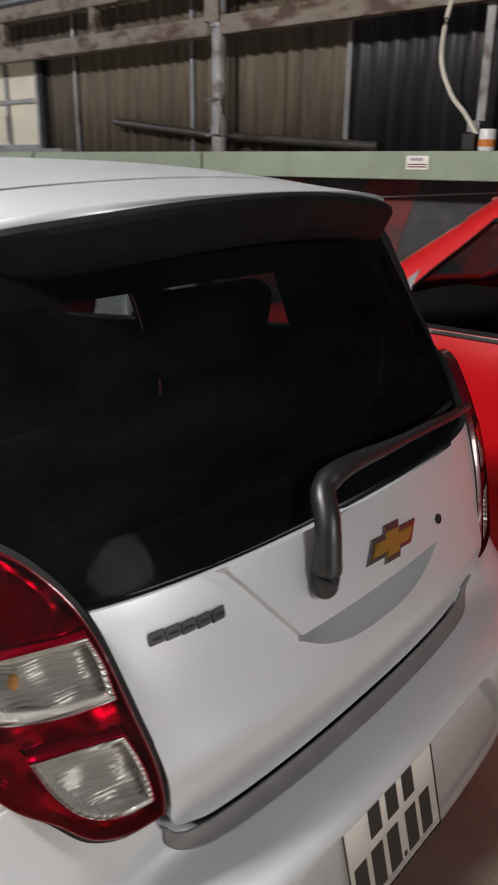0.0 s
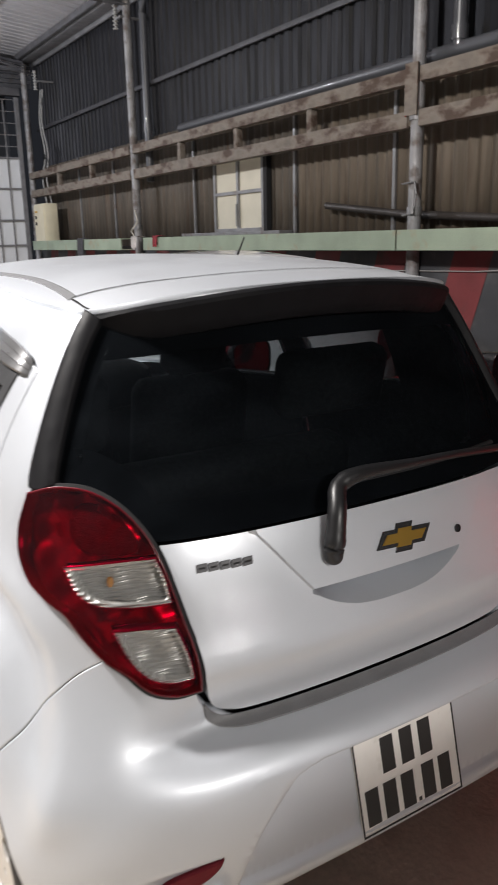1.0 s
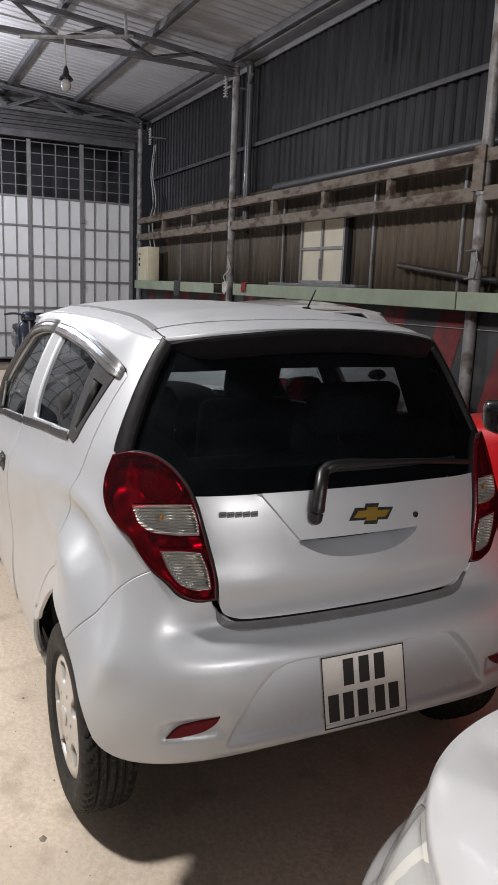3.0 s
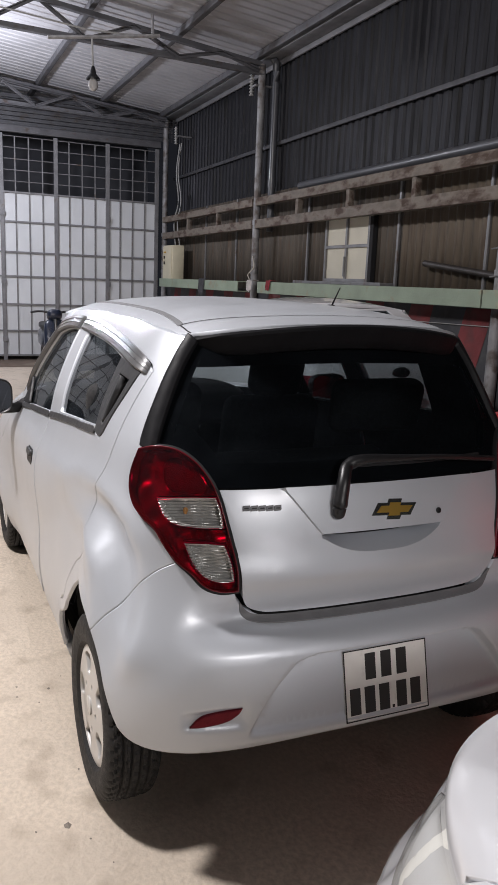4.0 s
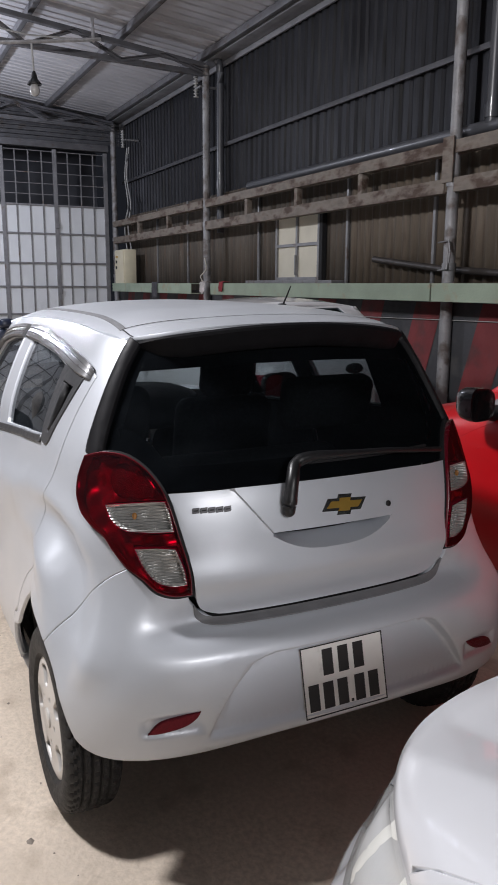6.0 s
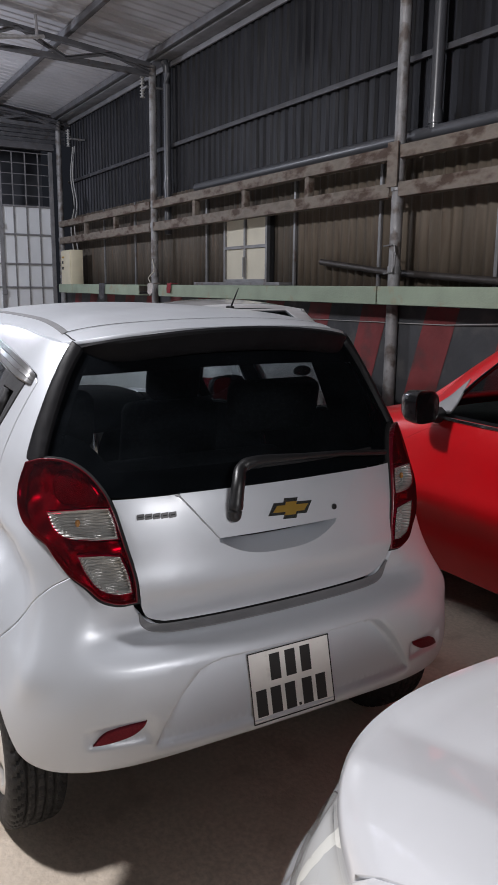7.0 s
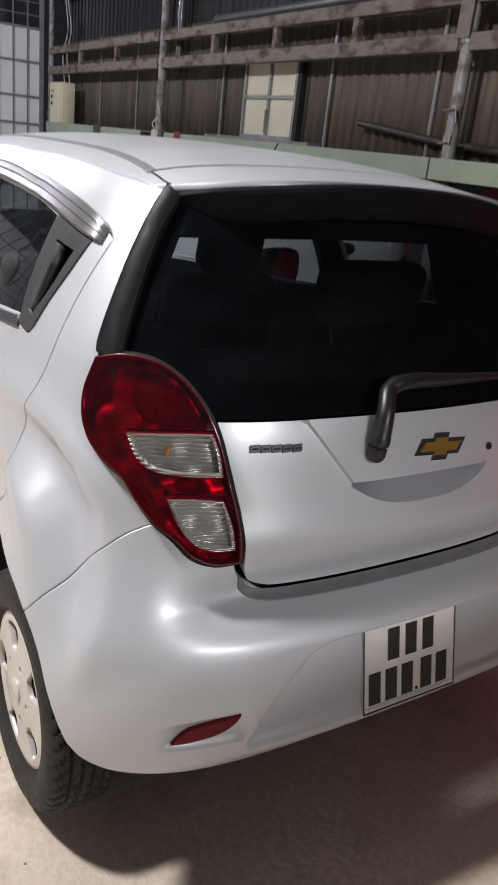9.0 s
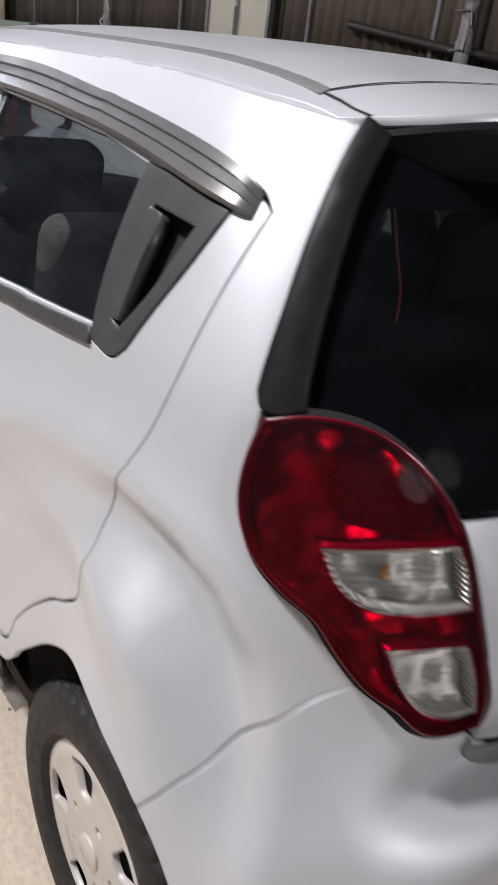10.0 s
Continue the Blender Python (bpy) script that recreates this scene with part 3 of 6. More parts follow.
def truss(x, mat=M_TRUSS):
    t = thing("roof_truss", "grey welded steel roof truss", "truss", "roof trusses", "structure")
    lo, hi = LEFT_Y, 3.35

    def angle(name, y0, z0, y1, z1, w=0.06):
        d = Vector((0, y1 - y0, z1 - z0))
        m = Matrix.Translation((x, (y0 + y1) / 2, (z0 + z1) / 2)) @ Matrix.Rotation(math.atan2(d.z, d.y), 4, "X")
        bm = box(bmesh.new(), -w / 2, w / 2, -d.length / 2, d.length / 2, -w / 2, -w / 2 + 0.012, 0, m)
        part(name, box(bm, -w / 2, -w / 2 + 0.012, -d.length / 2, d.length / 2, -w / 2, w / 2, 0, m), mat, t)

    angle("top_chord", lo, roof_z(lo) - 0.16, hi, roof_z(hi) - 0.16, 0.08)
    angle("bottom_chord", lo, 4.62, hi, 4.40, 0.08)
    y, k = hi, 0
    while y > lo + 0.6:
        z_low = lambda v: 4.40 + (hi - v) / (hi - lo) * 0.22
        angle("web", y, z_low(y), y - 0.6, roof_z(y - 0.6) - 0.16, 0.045)
        angle("web", y - 0.6, roof_z(y - 0.6) - 0.16, y - 1.2, z_low(y - 1.2), 0.045)
        y -= 1.2
    return t


# The truss at 1.6 is out of view and darkened like the roof there.
for x, mat in ((-8.62, M_TRUSS), (-3.55, M_TRUSS), (1.6, M_ROOFUNSEEN)):
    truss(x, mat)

# posts and the double beam along the wall
for x in (-13.0, -8.64, -3.52, 1.6, 6.0):
    post = thing("steel_post", "round steel post with patchy grey paint", "post", "wall posts")
    bar("shaft", [(x, 3.35, 0.01), (x, 3.35, 1.6), (x, 3.35, 2.8), (x, 3.35, 4.5)], [0.054, 0.052, 0.050, 0.050], M_POST, post, 18)
    for z in (1.74, 2.42):
        bm = bmesh.new()
        lathe(bm, [(0.051, z - 0.03), (0.060, z - 0.03), (0.060, z + 0.03), (0.051, z + 0.03)], (x, 3.35, 0), "z", 18)
        part("collar", bm, M_STEEL, post, smooth=True)
    part("base_plate", box(bmesh.new(), x - 0.1, x + 0.1, 3.26, 3.39, 0.0, 0.012, 0.002), M_STEEL, post)
rack = thing("wall_rack", "rust-stained double steel beam on struts along the wall", "rack")
for a, b in ((-13.0, -8.70), (-8.58, -3.58), (-3.46, 1.54), (1.66, 6.0)):
    for z0, z1 in ((2.645, 2.748), (2.340, 2.455)):
        channel("beam", a, b, 3.30, 3.40, z0, z1, 0.012, M_BEAM, rack)
    n = round((b - a) / 1.23)
    for i in range(1, n):
        x = a + (b - a) * i / n
        part("strut", box(bmesh.new(), x - 0.035, x + 0.035, 3.315, 3.385, 2.44, 2.66, 0.004), M_BEAM, rack, smooth=True)
part("bracket", box(bmesh.new(), -3.60, -3.47, 3.285, 3.30, 2.42, 2.78, 0.003), M_BEAM, rack)
tagged(block("wall_rail", GATE_X, BACK_X, 3.572, 3.60, 3.465, 3.515, M_DULLSTEEL, None, 0.004), "thin steel rail on the upper wall", "rail", kind="structure")
for x in (-7.47, -5.41, -4.0, -2.6, -9.9, -11.3):
    tagged(block("sheet_joint", x - 0.018, x + 0.018, 3.565, 3.592, 1.6, 2.86, M_STEEL, None, 0.003), "vertical metal strip between wall sheets", "trim", "sheet joints", "structure")

# green shelf beam
shelf = thing("green_beam", "pale green painted steel beam with rust spots", "beam")
for a, b in ((-8.05, -3.50), (-3.48, 1.5), (1.52, 6.0), (-12.6, -10.4), (-10.36, -8.75)):
    channel("beam_section", a, b, 3.14, 3.295, 1.452, 1.602, 0.012, M_GREEN, shelf)

# pipes
pipe = thing("drain_pipe", "grey plastic drain pipe along the wall", "pipe")
bar("run", [(-7.6, 3.50, 2.835), (-3.5, 3.50, 2.84), (6.0, 3.50, 2.85)], 0.052, M_PIPE, pipe, 16)
for x, low in ((-8.50, 2.3), (-3.28, 2.86), (2.0, 2.86)):
    bar("downpipe", smooth_line([(x, 3.50, low), (x, 3.50, 3.02), (x, 3.50, 3.5), (x, 3.50, 4.4), (x + 0.02, 3.44, 4.56)], 5), 0.050, M_PIPE, pipe, 16)
    bm = bmesh.new()
    lathe(bm, [(0.050, 2.90), (0.060, 2.90), (0.060, 3.0), (0.050, 3.0)], (x, 3.50, 0), "z", 16)
    part("socket", bm, M_PIPE, pipe, smooth=True)

# window in the wall
window = tagged(new("window_1"), "steel-framed window with four cream panes", "window", kind="structure")
for x0, x1, z0, z1 in ((-6.94, -6.90, 1.64, 2.44), (-5.955, -5.915, 1.64, 2.44), (-6.90, -5.955, 2.405, 2.44), (-6.90, -5.955, 1.64, 1.675), (-6.445, -6.405, 1.675, 2.405), (-6.90, -6.445, 2.03, 2.065), (-6.405, -5.955, 2.03, 2.065)):
    part("window_frame", box(bmesh.new(), x0, x1, 3.535, 3.59, z0, z1, 0.003), M_STEEL, window)
for x0, x1 in ((-6.90, -6.445), (-6.405, -5.955)):
    for z0, z1 in ((1.675, 2.03), (2.065, 2.405)):
        part("pane", box(bmesh.new(), x0, x1, 3.560, 3.572, z0, z1), M_CREAM, window)
part("window_latch", box(bmesh.new(), -6.435, -6.415, 3.515, 3.535, 1.70, 1.93, 0.003), M_STEEL, window)
part("shutter", box(bmesh.new(), -5.905, -5.84, 3.53, 3.59, 1.64, 2.44, 0.003), M_GAP, window)
part("window_sill", box(bmesh.new(), -7.54, -5.46, 3.42, 3.59, 1.604, 1.638, 0.004), M_STEEL, window)

bar_thing = tagged(bar("steel_bar", [(-4.83, 3.52, 1.84), (-3.8, 3.52, 1.728), (-2.3, 3.50, 1.635)], 0.032, M_ROD, None, 10), "dark steel tube leaning along the wall", "bar")


def rag(x, y, z, w, drop, mat, label, seed):
    """A cloth thrown over the beam: creased top, hanging front."""
    verts, faces, n = [], [], 13
    path = [(0.10, 0.008), (0.05, 0.012), (0.0, 0.014), (-0.012, 0.0), (-0.014, -0.25), (-0.016, -0.5), (-0.018, -0.75), (-0.016, -1.0)]
    for i in range(n):
        u = i / (n - 1) - 0.5
        for m, (dy, dz) in enumerate(path):
            q = noise.noise(Vector((u * 5 + seed, m * 0.6, seed)))
            fall = dz * drop * (1 + 0.35 * noise.noise(Vector((u * 3, seed, 0)))) if dz < 0 else dz
            verts.append((x + u * w * (1 - 0.25 * m / 8) + 0.012 * q, y + dy - 0.018 * max(0, q + 0.5 * math.sin(u * 22 + seed)), z + fall + (0.02 * abs(q) if m < 3 else 0)))
    w8 = len(path)
    for i in range(n - 1):
        for m in range(w8 - 1):
            k = i * w8 + m
            faces.append((k, k + 1, k + w8 + 1, k + w8))
    ob = mesh_ob("rag", verts, faces, mat, None, smooth=True)
    return tagged(ob, label, "rag", "rags on the beam")


rag(-8.30, 3.14, 1.603, 0.20, 0.13, M_CLOTH, "crumpled pale rag draped over the green beam", 1.7)
rag(-7.68, 3.14, 1.603, 0.15, 0.11, M_REDRAG, "red rag draped over the end of the green beam", 4.2)
rag(-10.25, 3.14, 1.603, 0.30, 0.22, M_DARKRAG, "dark rag hanging over the green beam", 7.9)
tagged(bar("loose_wire", smooth_line([(-8.56, 3.28, 1.95), (-8.42, 3.24, 1.80), (-8.52, 3.2, 1.70), (-8.36, 3.15, 1.64), (-8.25, 3.13, 1.54)], 6), 0.008, M_HOSE, None, 6), "loose pale wire hanging by the post", "wire")
tagged(bar("hose", smooth_line([(-1.70, 3.40, 2.62), (-1.78, 3.30, 2.354), (-1.80, 3.28, 2.085), (-1.72, 3.27, 1.90), (-1.62, 3.27, 1.79), (-1.52, 3.26, 1.66)], 7), 0.013, M_HOSE, None, 8), "pale hose hanging from the wall beam", "hose")
bracket = thing("wall_upright", "thin pale steel upright behind the green beam", "upright")
part("upright_bar", box(bmesh.new(), -1.60, -1.55, 3.36, 3.40, 1.46, 2.34, 0.004), M_POST, bracket)
part("upright_clip", box(bmesh.new(), -1.61, -1.54, 3.28, 3.36, 1.70, 1.76, 0.004), M_STEEL, bracket)
tin = thing("paint_tin", "small white tin with an orange band on the beam", "tin")
bm = bmesh.new()
lathe(bm, [(0.0, 1.604), (0.042, 1.604), (0.044, 1.612), (0.044, 1.705), (0.040, 1.712), (0.0, 1.712)], (-1.455, 3.215, 0), "z", 20)
part("tin_body", bm, M_WHITE, tin, smooth=True)
bm = bmesh.new()
lathe(bm, [(0.0455, 1.625), (0.0455, 1.66)], (-1.455, 3.215, 0), "z", 20, caps=False)
part("tin_band", bm, M_ORANGE, tin, smooth=True)
part("black_box", box(bmesh.new(), -1.58, -1.51, 3.17, 3.25, 1.604, 1.69, 0.008), M_PLASTIC, None).parent = None
tagged(bpy.data.objects["black_box"], "small black box standing on the green beam", "box")
sign = thing("paper_sign", "small white paper label with red bars on the green beam", "label")
part("paper", box(bmesh.new(), -1.885, -1.745, 3.134, 3.137, 1.505, 1.578, 0), M_PLATE, sign)
for z in (1.517, 1.530):
    part("print_bar", box(bmesh.new(), -1.875, -1.755, 3.132, 3.134, z, z + 0.006, 0), M_STRIPE, sign)
part("print_bar", box(bmesh.new(), -1.86, -1.78, 3.132, 3.134, 1.552, 1.566, 0), M_CABLE, sign)
# wire clamp that ties the tube to the post
clamp = thing("wire_clamp", "bent wire clamp round the post", "clamp")
bar("wire_loop", [(-3.46, 3.29, 1.95), (-3.47, 3.285, 1.72), (-3.60, 3.30, 1.71)], 0.008, M_STEEL, clamp, 6)
bar("wire_tail", [(-3.60, 3.29, 1.94), (-3.46, 3.285, 1.95), (-3.44, 3.285, 1.86)], 0.007, M_STEEL, clamp, 6)
tagged(bar("wall_wire", [(-8.0, 3.385, 1.30), (-5.0, 3.385, 1.27), (-2.9, 3.385, 1.30), (-0.6, 3.30, 1.44)], 0.004, M_CABLE, None, 5), "thin wire strung along the striped wall", "wire")

# insulators and cables
for x, y, z0, n in ((-8.80, 3.27, 4.12, 8), (-12.4, 3.35, 4.0, 7)):
    ins = thing("insulator_string", "small grey ribbed insulator on the post", "insulator", "insulators")
    for i in range(n):
        bm = bmesh.new()
        z = z0 + i * 0.042
        lathe(bm, [(0.0, z), (0.034, z + 0.004), (0.036, z + 0.014), (0.018, z + 0.022), (0.018, z + 0.042), (0.0, z + 0.042)], (x, y, 0), "z", 12)
        part("disc", bm, M_CABLE, ins, smooth=True)
    block("bracket", x - 0.01, x + 0.17, y - 0.012, y + 0.012, z0 + 0.1, z0 + 0.125, M_STEEL, ins, 0)
    block("wall_arm", x + 0.13, x + 0.16, y, 3.60, z0 + 0.1, z0 + 0.125, M_STEEL, ins, 0)
for off, drop in ((0.0, 1.95), (0.10, 2.05)):
    tagged(bar("cable", smooth_line([(-12.38 + off, 3.42, 4.0), (-12.42 + off, 3.38, 3.5), (-12.34 + off * 1.5, 3.40, 3.0), (-12.45 + off * 2, 3.36, 2.6), (-12.25 + off * 2, 3.34, drop), (-12.5, 3.25, 1.65)], 6), 0.011, M_CABLE, None, 6), "loose grey cable on the wall", "cable", "cables")

# electrical cabinet
cab = thing("electric_cabinet", "cream metal electrical cabinet on the wall", "cabinet")
part("case", box(bmesh.new(), -12.50, -11.95, 3.18, 3.40, 1.55, 2.20, 0.01), M_BOX, cab, smooth=True)
part("door", box(bmesh.new(), -12.48, -11.97, 3.163, 3.18, 1.57, 2.18, 0.004), M_BOX, cab)
for x in (-12.40, -12.33):
    part("indicator", box(bmesh.new(), x, x + 0.035, 3.150, 3.164, 2.06, 2.09, 0.002), M_GOLD, cab)
for z in (1.96, 1.86):
    part("switch", box(bmesh.new(), -12.39, -12.35, 3.146, 3.164, z, z + 0.05, 0.002), M_PLASTIC, cab)

# pendant bulb and its conduit
pend = thing("pendant_lamp", "unlit bulb on a short cord under the truss", "lamp")
bar("conduit", [(-8.27, 0.42, 4.31), (-8.27, 1.0, 4.40), (-8.27, 1.78, 4.53)], 0.022, M_CONDUIT, pend, 10)
bar("hanger", [(-8.3, 1.70, 4.50), (-8.4, 1.72, 4.80)], 0.02, M_CONDUIT, pend)
bar("cord", [(-8.27, 0.94, 4.385), (-8.27, 0.95, 4.05)], 0.012, M_CABLE, pend, 8)
bm = bmesh.new()
lathe(bm, [(0.014, 4.07), (0.03, 4.03), (0.04, 3.98), (0.085, 3.93), (0.085, 3.915), (0.035, 3.95)], (-8.27, 0.952, 0), "z", 20)
part("shade", bm, M_PLASTIC, pend, smooth=True)
bm = bmesh.new()
lathe(bm, [(0.028, 3.95), (0.03, 3.93), (0.056, 3.885), (0.062, 3.85), (0.05, 3.81), (0.025, 3.79), (0.0, 3.785)], (-8.27, 0.952, 0), "z", 20)
part("bulb", bm, M_BULB, pend, "white glass bulb", smooth=True)
tagged(bar("ceiling_cable", [(-8.3, -5.8, 5.0), (-8.3, -2, 4.72), (-8.3, 0.9, 4.47), (-8.27, 1.7, 4.50)], 0.010, M_CABLE, None, 6), "thin cable strung under the roof", "cable")

# the gate
gate = tagged(new("door_1"), "folding steel gate with white panels and an open grille above", "gate", kind="structure")
panel_mesh = None
rows_z = [0.09, 0.545, 1.03, 1.535, 1.965, 2.50, 3.01]
leaf0 = 3.24
for i in range(9):
    y1 = leaf0 - 0.955 * i
    y0 = y1 - 0.955
    part("gate_post", box(bmesh.new(), GATE_X - 0.03, GATE_X + 0.03, y1 - 0.035, y1 + 0.035, 0.0, 4.0, 0.003), M_GATE, gate)
    if i % 2 == 1:
        for z in (0.35, 1.4, 2.6):
            part("hinge", box(bmesh.new(), GATE_X + 0.03, GATE_X + 0.055, y1 - 0.045, y1 + 0.045, z, z + 0.09, 0.004), M_GATE, gate)
    for z in rows_z:
        part("gate_rail", box(bmesh.new(), GATE_X - 0.005, GATE_X + 0.025, y0 + 0.035, y1 - 0.035, z - 0.016, z + 0.016, 0.002), M_GATE, gate)
    for j in range(1, 4):
        y = y0 + 0.955 * j / 4
        part("gate_bar", box(bmesh.new(), GATE_X + 0.003, GATE_X + 0.018, y - 0.010, y + 0.010, rows_z[0], 3.96), M_GATE, gate)
    for z0, z1 in zip(rows_z, rows_z[1:]):
        bm = box(bmesh.new(), -0.006, 0.006, -0.4435, 0.4435, 0, z1 - z0 - 0.004)
        ob = part("panel", bm, M_PANEL, gate)
        ob.location = (GATE_X - 0.014, (y0 + y1) / 2, z0 + 0.002)
    for z in (3.2, 3.39, 3.58, 3.77, 3.96):
        bar("grille_bar", [(GATE_X, y0 + 0.03, z), (GATE_X, y1 - 0.03, z)], 0.009, M_GATE, gate, 6)
tagged(block("gate_lintel", GATE_X - 0.06, GATE_X + 0.06, LEFT_Y, 3.3, 4.02, 4.14, M_TRUSS, None, 0.004), "grey steel beam over the gate", "beam", kind="structure")
louvre = tagged(new("louvre_panel"), "dim slatted panel above the gate", "louvre", kind="structure")
for i in range(7):
    z = 4.16 + i * 0.075
    part("slat", box(bmesh.new(), GATE_X - 0.05, GATE_X - 0.04, LEFT_Y, 3.55, z, z + 0.062, 0), M_DULLSTEEL, louvre)
truss(GATE_X + 0.25)
# the same panelled gate closes the left side
side_gate = tagged(new("door_2"), "white panelled steel gate along the side", "gate", kind="structure")
for i in range(14):
    x0 = -11.5 + i * 0.955
    part("gate_post", box(bmesh.new(), x0 - 0.035, x0 + 0.035, LEFT_Y + 0.02, LEFT_Y + 0.08, 0.0, 3.4), M_GATE, side_gate)
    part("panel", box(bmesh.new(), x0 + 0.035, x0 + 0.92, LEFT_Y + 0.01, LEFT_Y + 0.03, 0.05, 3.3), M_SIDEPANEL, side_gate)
    for z in rows_z:
        part("gate_rail", box(bmesh.new(), x0 + 0.035, x0 + 0.92, LEFT_Y + 0.03, LEFT_Y + 0.055, z - 0.016, z + 0.016), M_GATE, side_gate)
    for j in range(1, 4):
        x = x0 + 0.955 * j / 4
        part("gate_bar", box(bmesh.new(), x - 0.010, x + 0.010, LEFT_Y + 0.03, LEFT_Y + 0.05, 0.09, 3.0), M_GATE, side_gate)

# grit on the floor
rng = random.Random(4)
verts, faces = [], []
for i in range(260):
    x, y, r = rng.uniform(-6, 1.6), rng.uniform(-2.6, -0.5), rng.uniform(0.002, 0.007) * (2 if rng.random() < 0.06 else 1)
    k = len(verts)
    for a in range(5):
        t = a * math.tau / 5 + rng.random()
        verts.append((x + r * math.cos(t) * 1.4, y + r * math.sin(t), 0.0005))
    verts.append((x, y, r * 0.6))
    faces += [(k + a, k + (a + 1) % 5, k + 5) for a in range(5)]
tagged(mesh_ob("floor_grit", verts, faces, M_STONE), "scattered grit and small chips on the concrete", "grit", kind="stuff")


def line_gap(x, z, points):
    """How far (x, z) lies from a line of points."""
    best = 9.0
    for (ax, az), (bx, bz) in zip(points, points[1:]):
        dx, dz = bx - ax, bz - az
        t = min(1, max(0, ((x - ax) * dx + (z - az) * dz) / (dx * dx + dz * dz)))
        best = min(best, math.hypot(x - ax - t * dx, z - az - t * dz))
    return best


SHOULDER = [(-3.0, .87), (-2.4, .885), (-1.9, .90), (-1.3, .918), (-.85, .947), (-.747, .975), (-.678, .988), (-.595, .994), (-.512, .993), (-.45, .982), (-.388, .968), (-.312, .930), (-.25, .86), (-.20, .77), (-.16, .68), (-.145, .60), (-.14, .52)]
SHOULDER_Z = curve(SHOULDER)
FLARE = [(-1.0, .80), (-.75, .850), (-.61, .860), (-.509, .842), (-.428, .820), (-.358, .785), (-.284, .715), (-.225, .655), (-.165, .610)]


def haunch(x, z):
    """The shoulder crease, the hollow under it, the swell over the wheel arch and the drawn-in waist of the doors."""
    if x > -0.08 or z > 1.1:
        return 0.0
    gap = line_gap(x, z, SHOULDER)
    fade = ramp01(x, -1.35, -0.80) * ramp01(z, 0.50, 0.70)
    door = ramp01(-x, 0.38, 0.62)
    d = 0.006 * gauss(gap, 0.035) * fade
    if -2.9 < x < -0.14 and z < SHOULDER_Z(x):
        d -= 0.044 * ramp01(gap, 0, 0.055) * (1 - ramp01(gap, 0.06, 0.17)) * fade * (1 - door)
        d -= 0.046 * ramp01(gap, 0, 0.14 + 0.25 * (1 - ramp01(x, -1.35, -0.80))) * (1 - 0.40 * ramp01(0.70 - z, 0, 0.45)) * door * ramp01(x, -2.65, -2.3)
    d += 0.020 * max(0, 1 - line_gap(x, z, FLARE) / 0.075) * ramp01(x, -1.0, -0.6)
    return d


SKIN = Hull(
    tail=[(.15, -.13), (.30, -.05), (.355, -.008), (.40, .006), (.50, .010), (.60, .006), (.635, -.004), (.655, -.022), (.67, -.05), (.69, -.083), (.71, -.092), (.76, -.075), (.82, -.064), (.90, -.072), (1.0, -.096), (1.045, -.112), (1.2, -.19), (1.39, -.29), (1.44, -.315), (1.48, -.34)],
    face=[(.15, -3.42), (.30, -3.55), (.45, -3.59), (.65, -3.57), (.75, -3.48), (.84, -3.30), (.93, -2.95), (.99, -2.72), (1.2, -2.42), (1.42, -2.10), (1.5, -2.0)],
    half=[(.15, .72), (.30, .772), (.42, .795), (.55, .80), (.70, .795), (.80, .785), (.90, .762), (1.0, .722), (1.05, .706), (1.15, .68), (1.25, .64), (1.35, .59), (1.42, .545), (1.48, .49)],
    square=[(.15, 5.2), (.3, 5.4), (.5, 5.6), (.64, 5.0), (.75, 4.3), (.85, 4.0), (1.0, 4.4), (1.15, 5.0), (1.5, 5.0)],
    bow=[(.15, .06), (.3, .06), (.5, .08), (.7, .11), (.85, .15), (1.0, .18), (1.2, .25), (1.5, .28)],
    rear_at=-0.80, front_at=-1.85, hubs=(-0.50, -2.875), relief=haunch,
    corner=[(.15, -.13), (.30, -.05), (.355, -.008), (.40, .006), (.50, .010), (.58, .004), (.62, -.004), (.66, -.017), (.70, -.032), (.74, -.046), (.78, -.057), (.82, -.064), (.90, -.072), (1.0, -.096), (1.045, -.112), (1.2, -.19), (1.39, -.29), (1.44, -.315), (1.48, -.34)])

# ---- the silver hatchback ----
car = thing("hatchback_car", "silver metallic small hatchback parked on a concrete floor", "car")


def flip(poly):
    return poly * np.array((-1.0, 1.0))


def roof_height(x, y):
    u = min(1.15, abs(y) / RIM_Y(x))
    return ROOFLINE(x) - (ROOFLINE(x) - RIM_Z(x)) * (0.55 * u * u + 0.45 * u**6)


ROOFLINE = curve([(-2.25, 1.44), (-2.1, 1.468), (-1.8, 1.500), (-1.3, 1.520), (-0.8, 1.516), (-0.5, 1.497), (-0.26, 1.474)])


def top_edge(s):
    """The height at which the body side meets the roof."""
    return EDGE(abs(s))


EDGE = curve([(0.0, 1.425), (0.68, 1.425), (0.9, 1.437), (1.3, 1.452), (1.9, 1.452), (2.25, 1.437), (2.45, 1.42), (5.0, 1.40)])
RIM = [SKIN(s, top_edge(s)) for s in np.arange(2.45, 0.70, -0.05)]
RIM_Y = curve([(-2.4, 0.47)] + [(x, -y) for x, y, z in RIM if x > -2.35] + [(-0.2, 0.45)])
RIM_Z = curve([(-2.4, 1.405)] + [(x, z) for x, y, z in RIM if x > -2.35] + [(-0.2, 1.422)])


def ring(cx, cz, r, a0, a1, n=10):
    return [(cx + r * math.cos(radians(a0 + (a1 - a0) * k / n)), cz + r * math.sin(radians(a0 + (a1 - a0) * k / n))) for k in range(n + 1)]


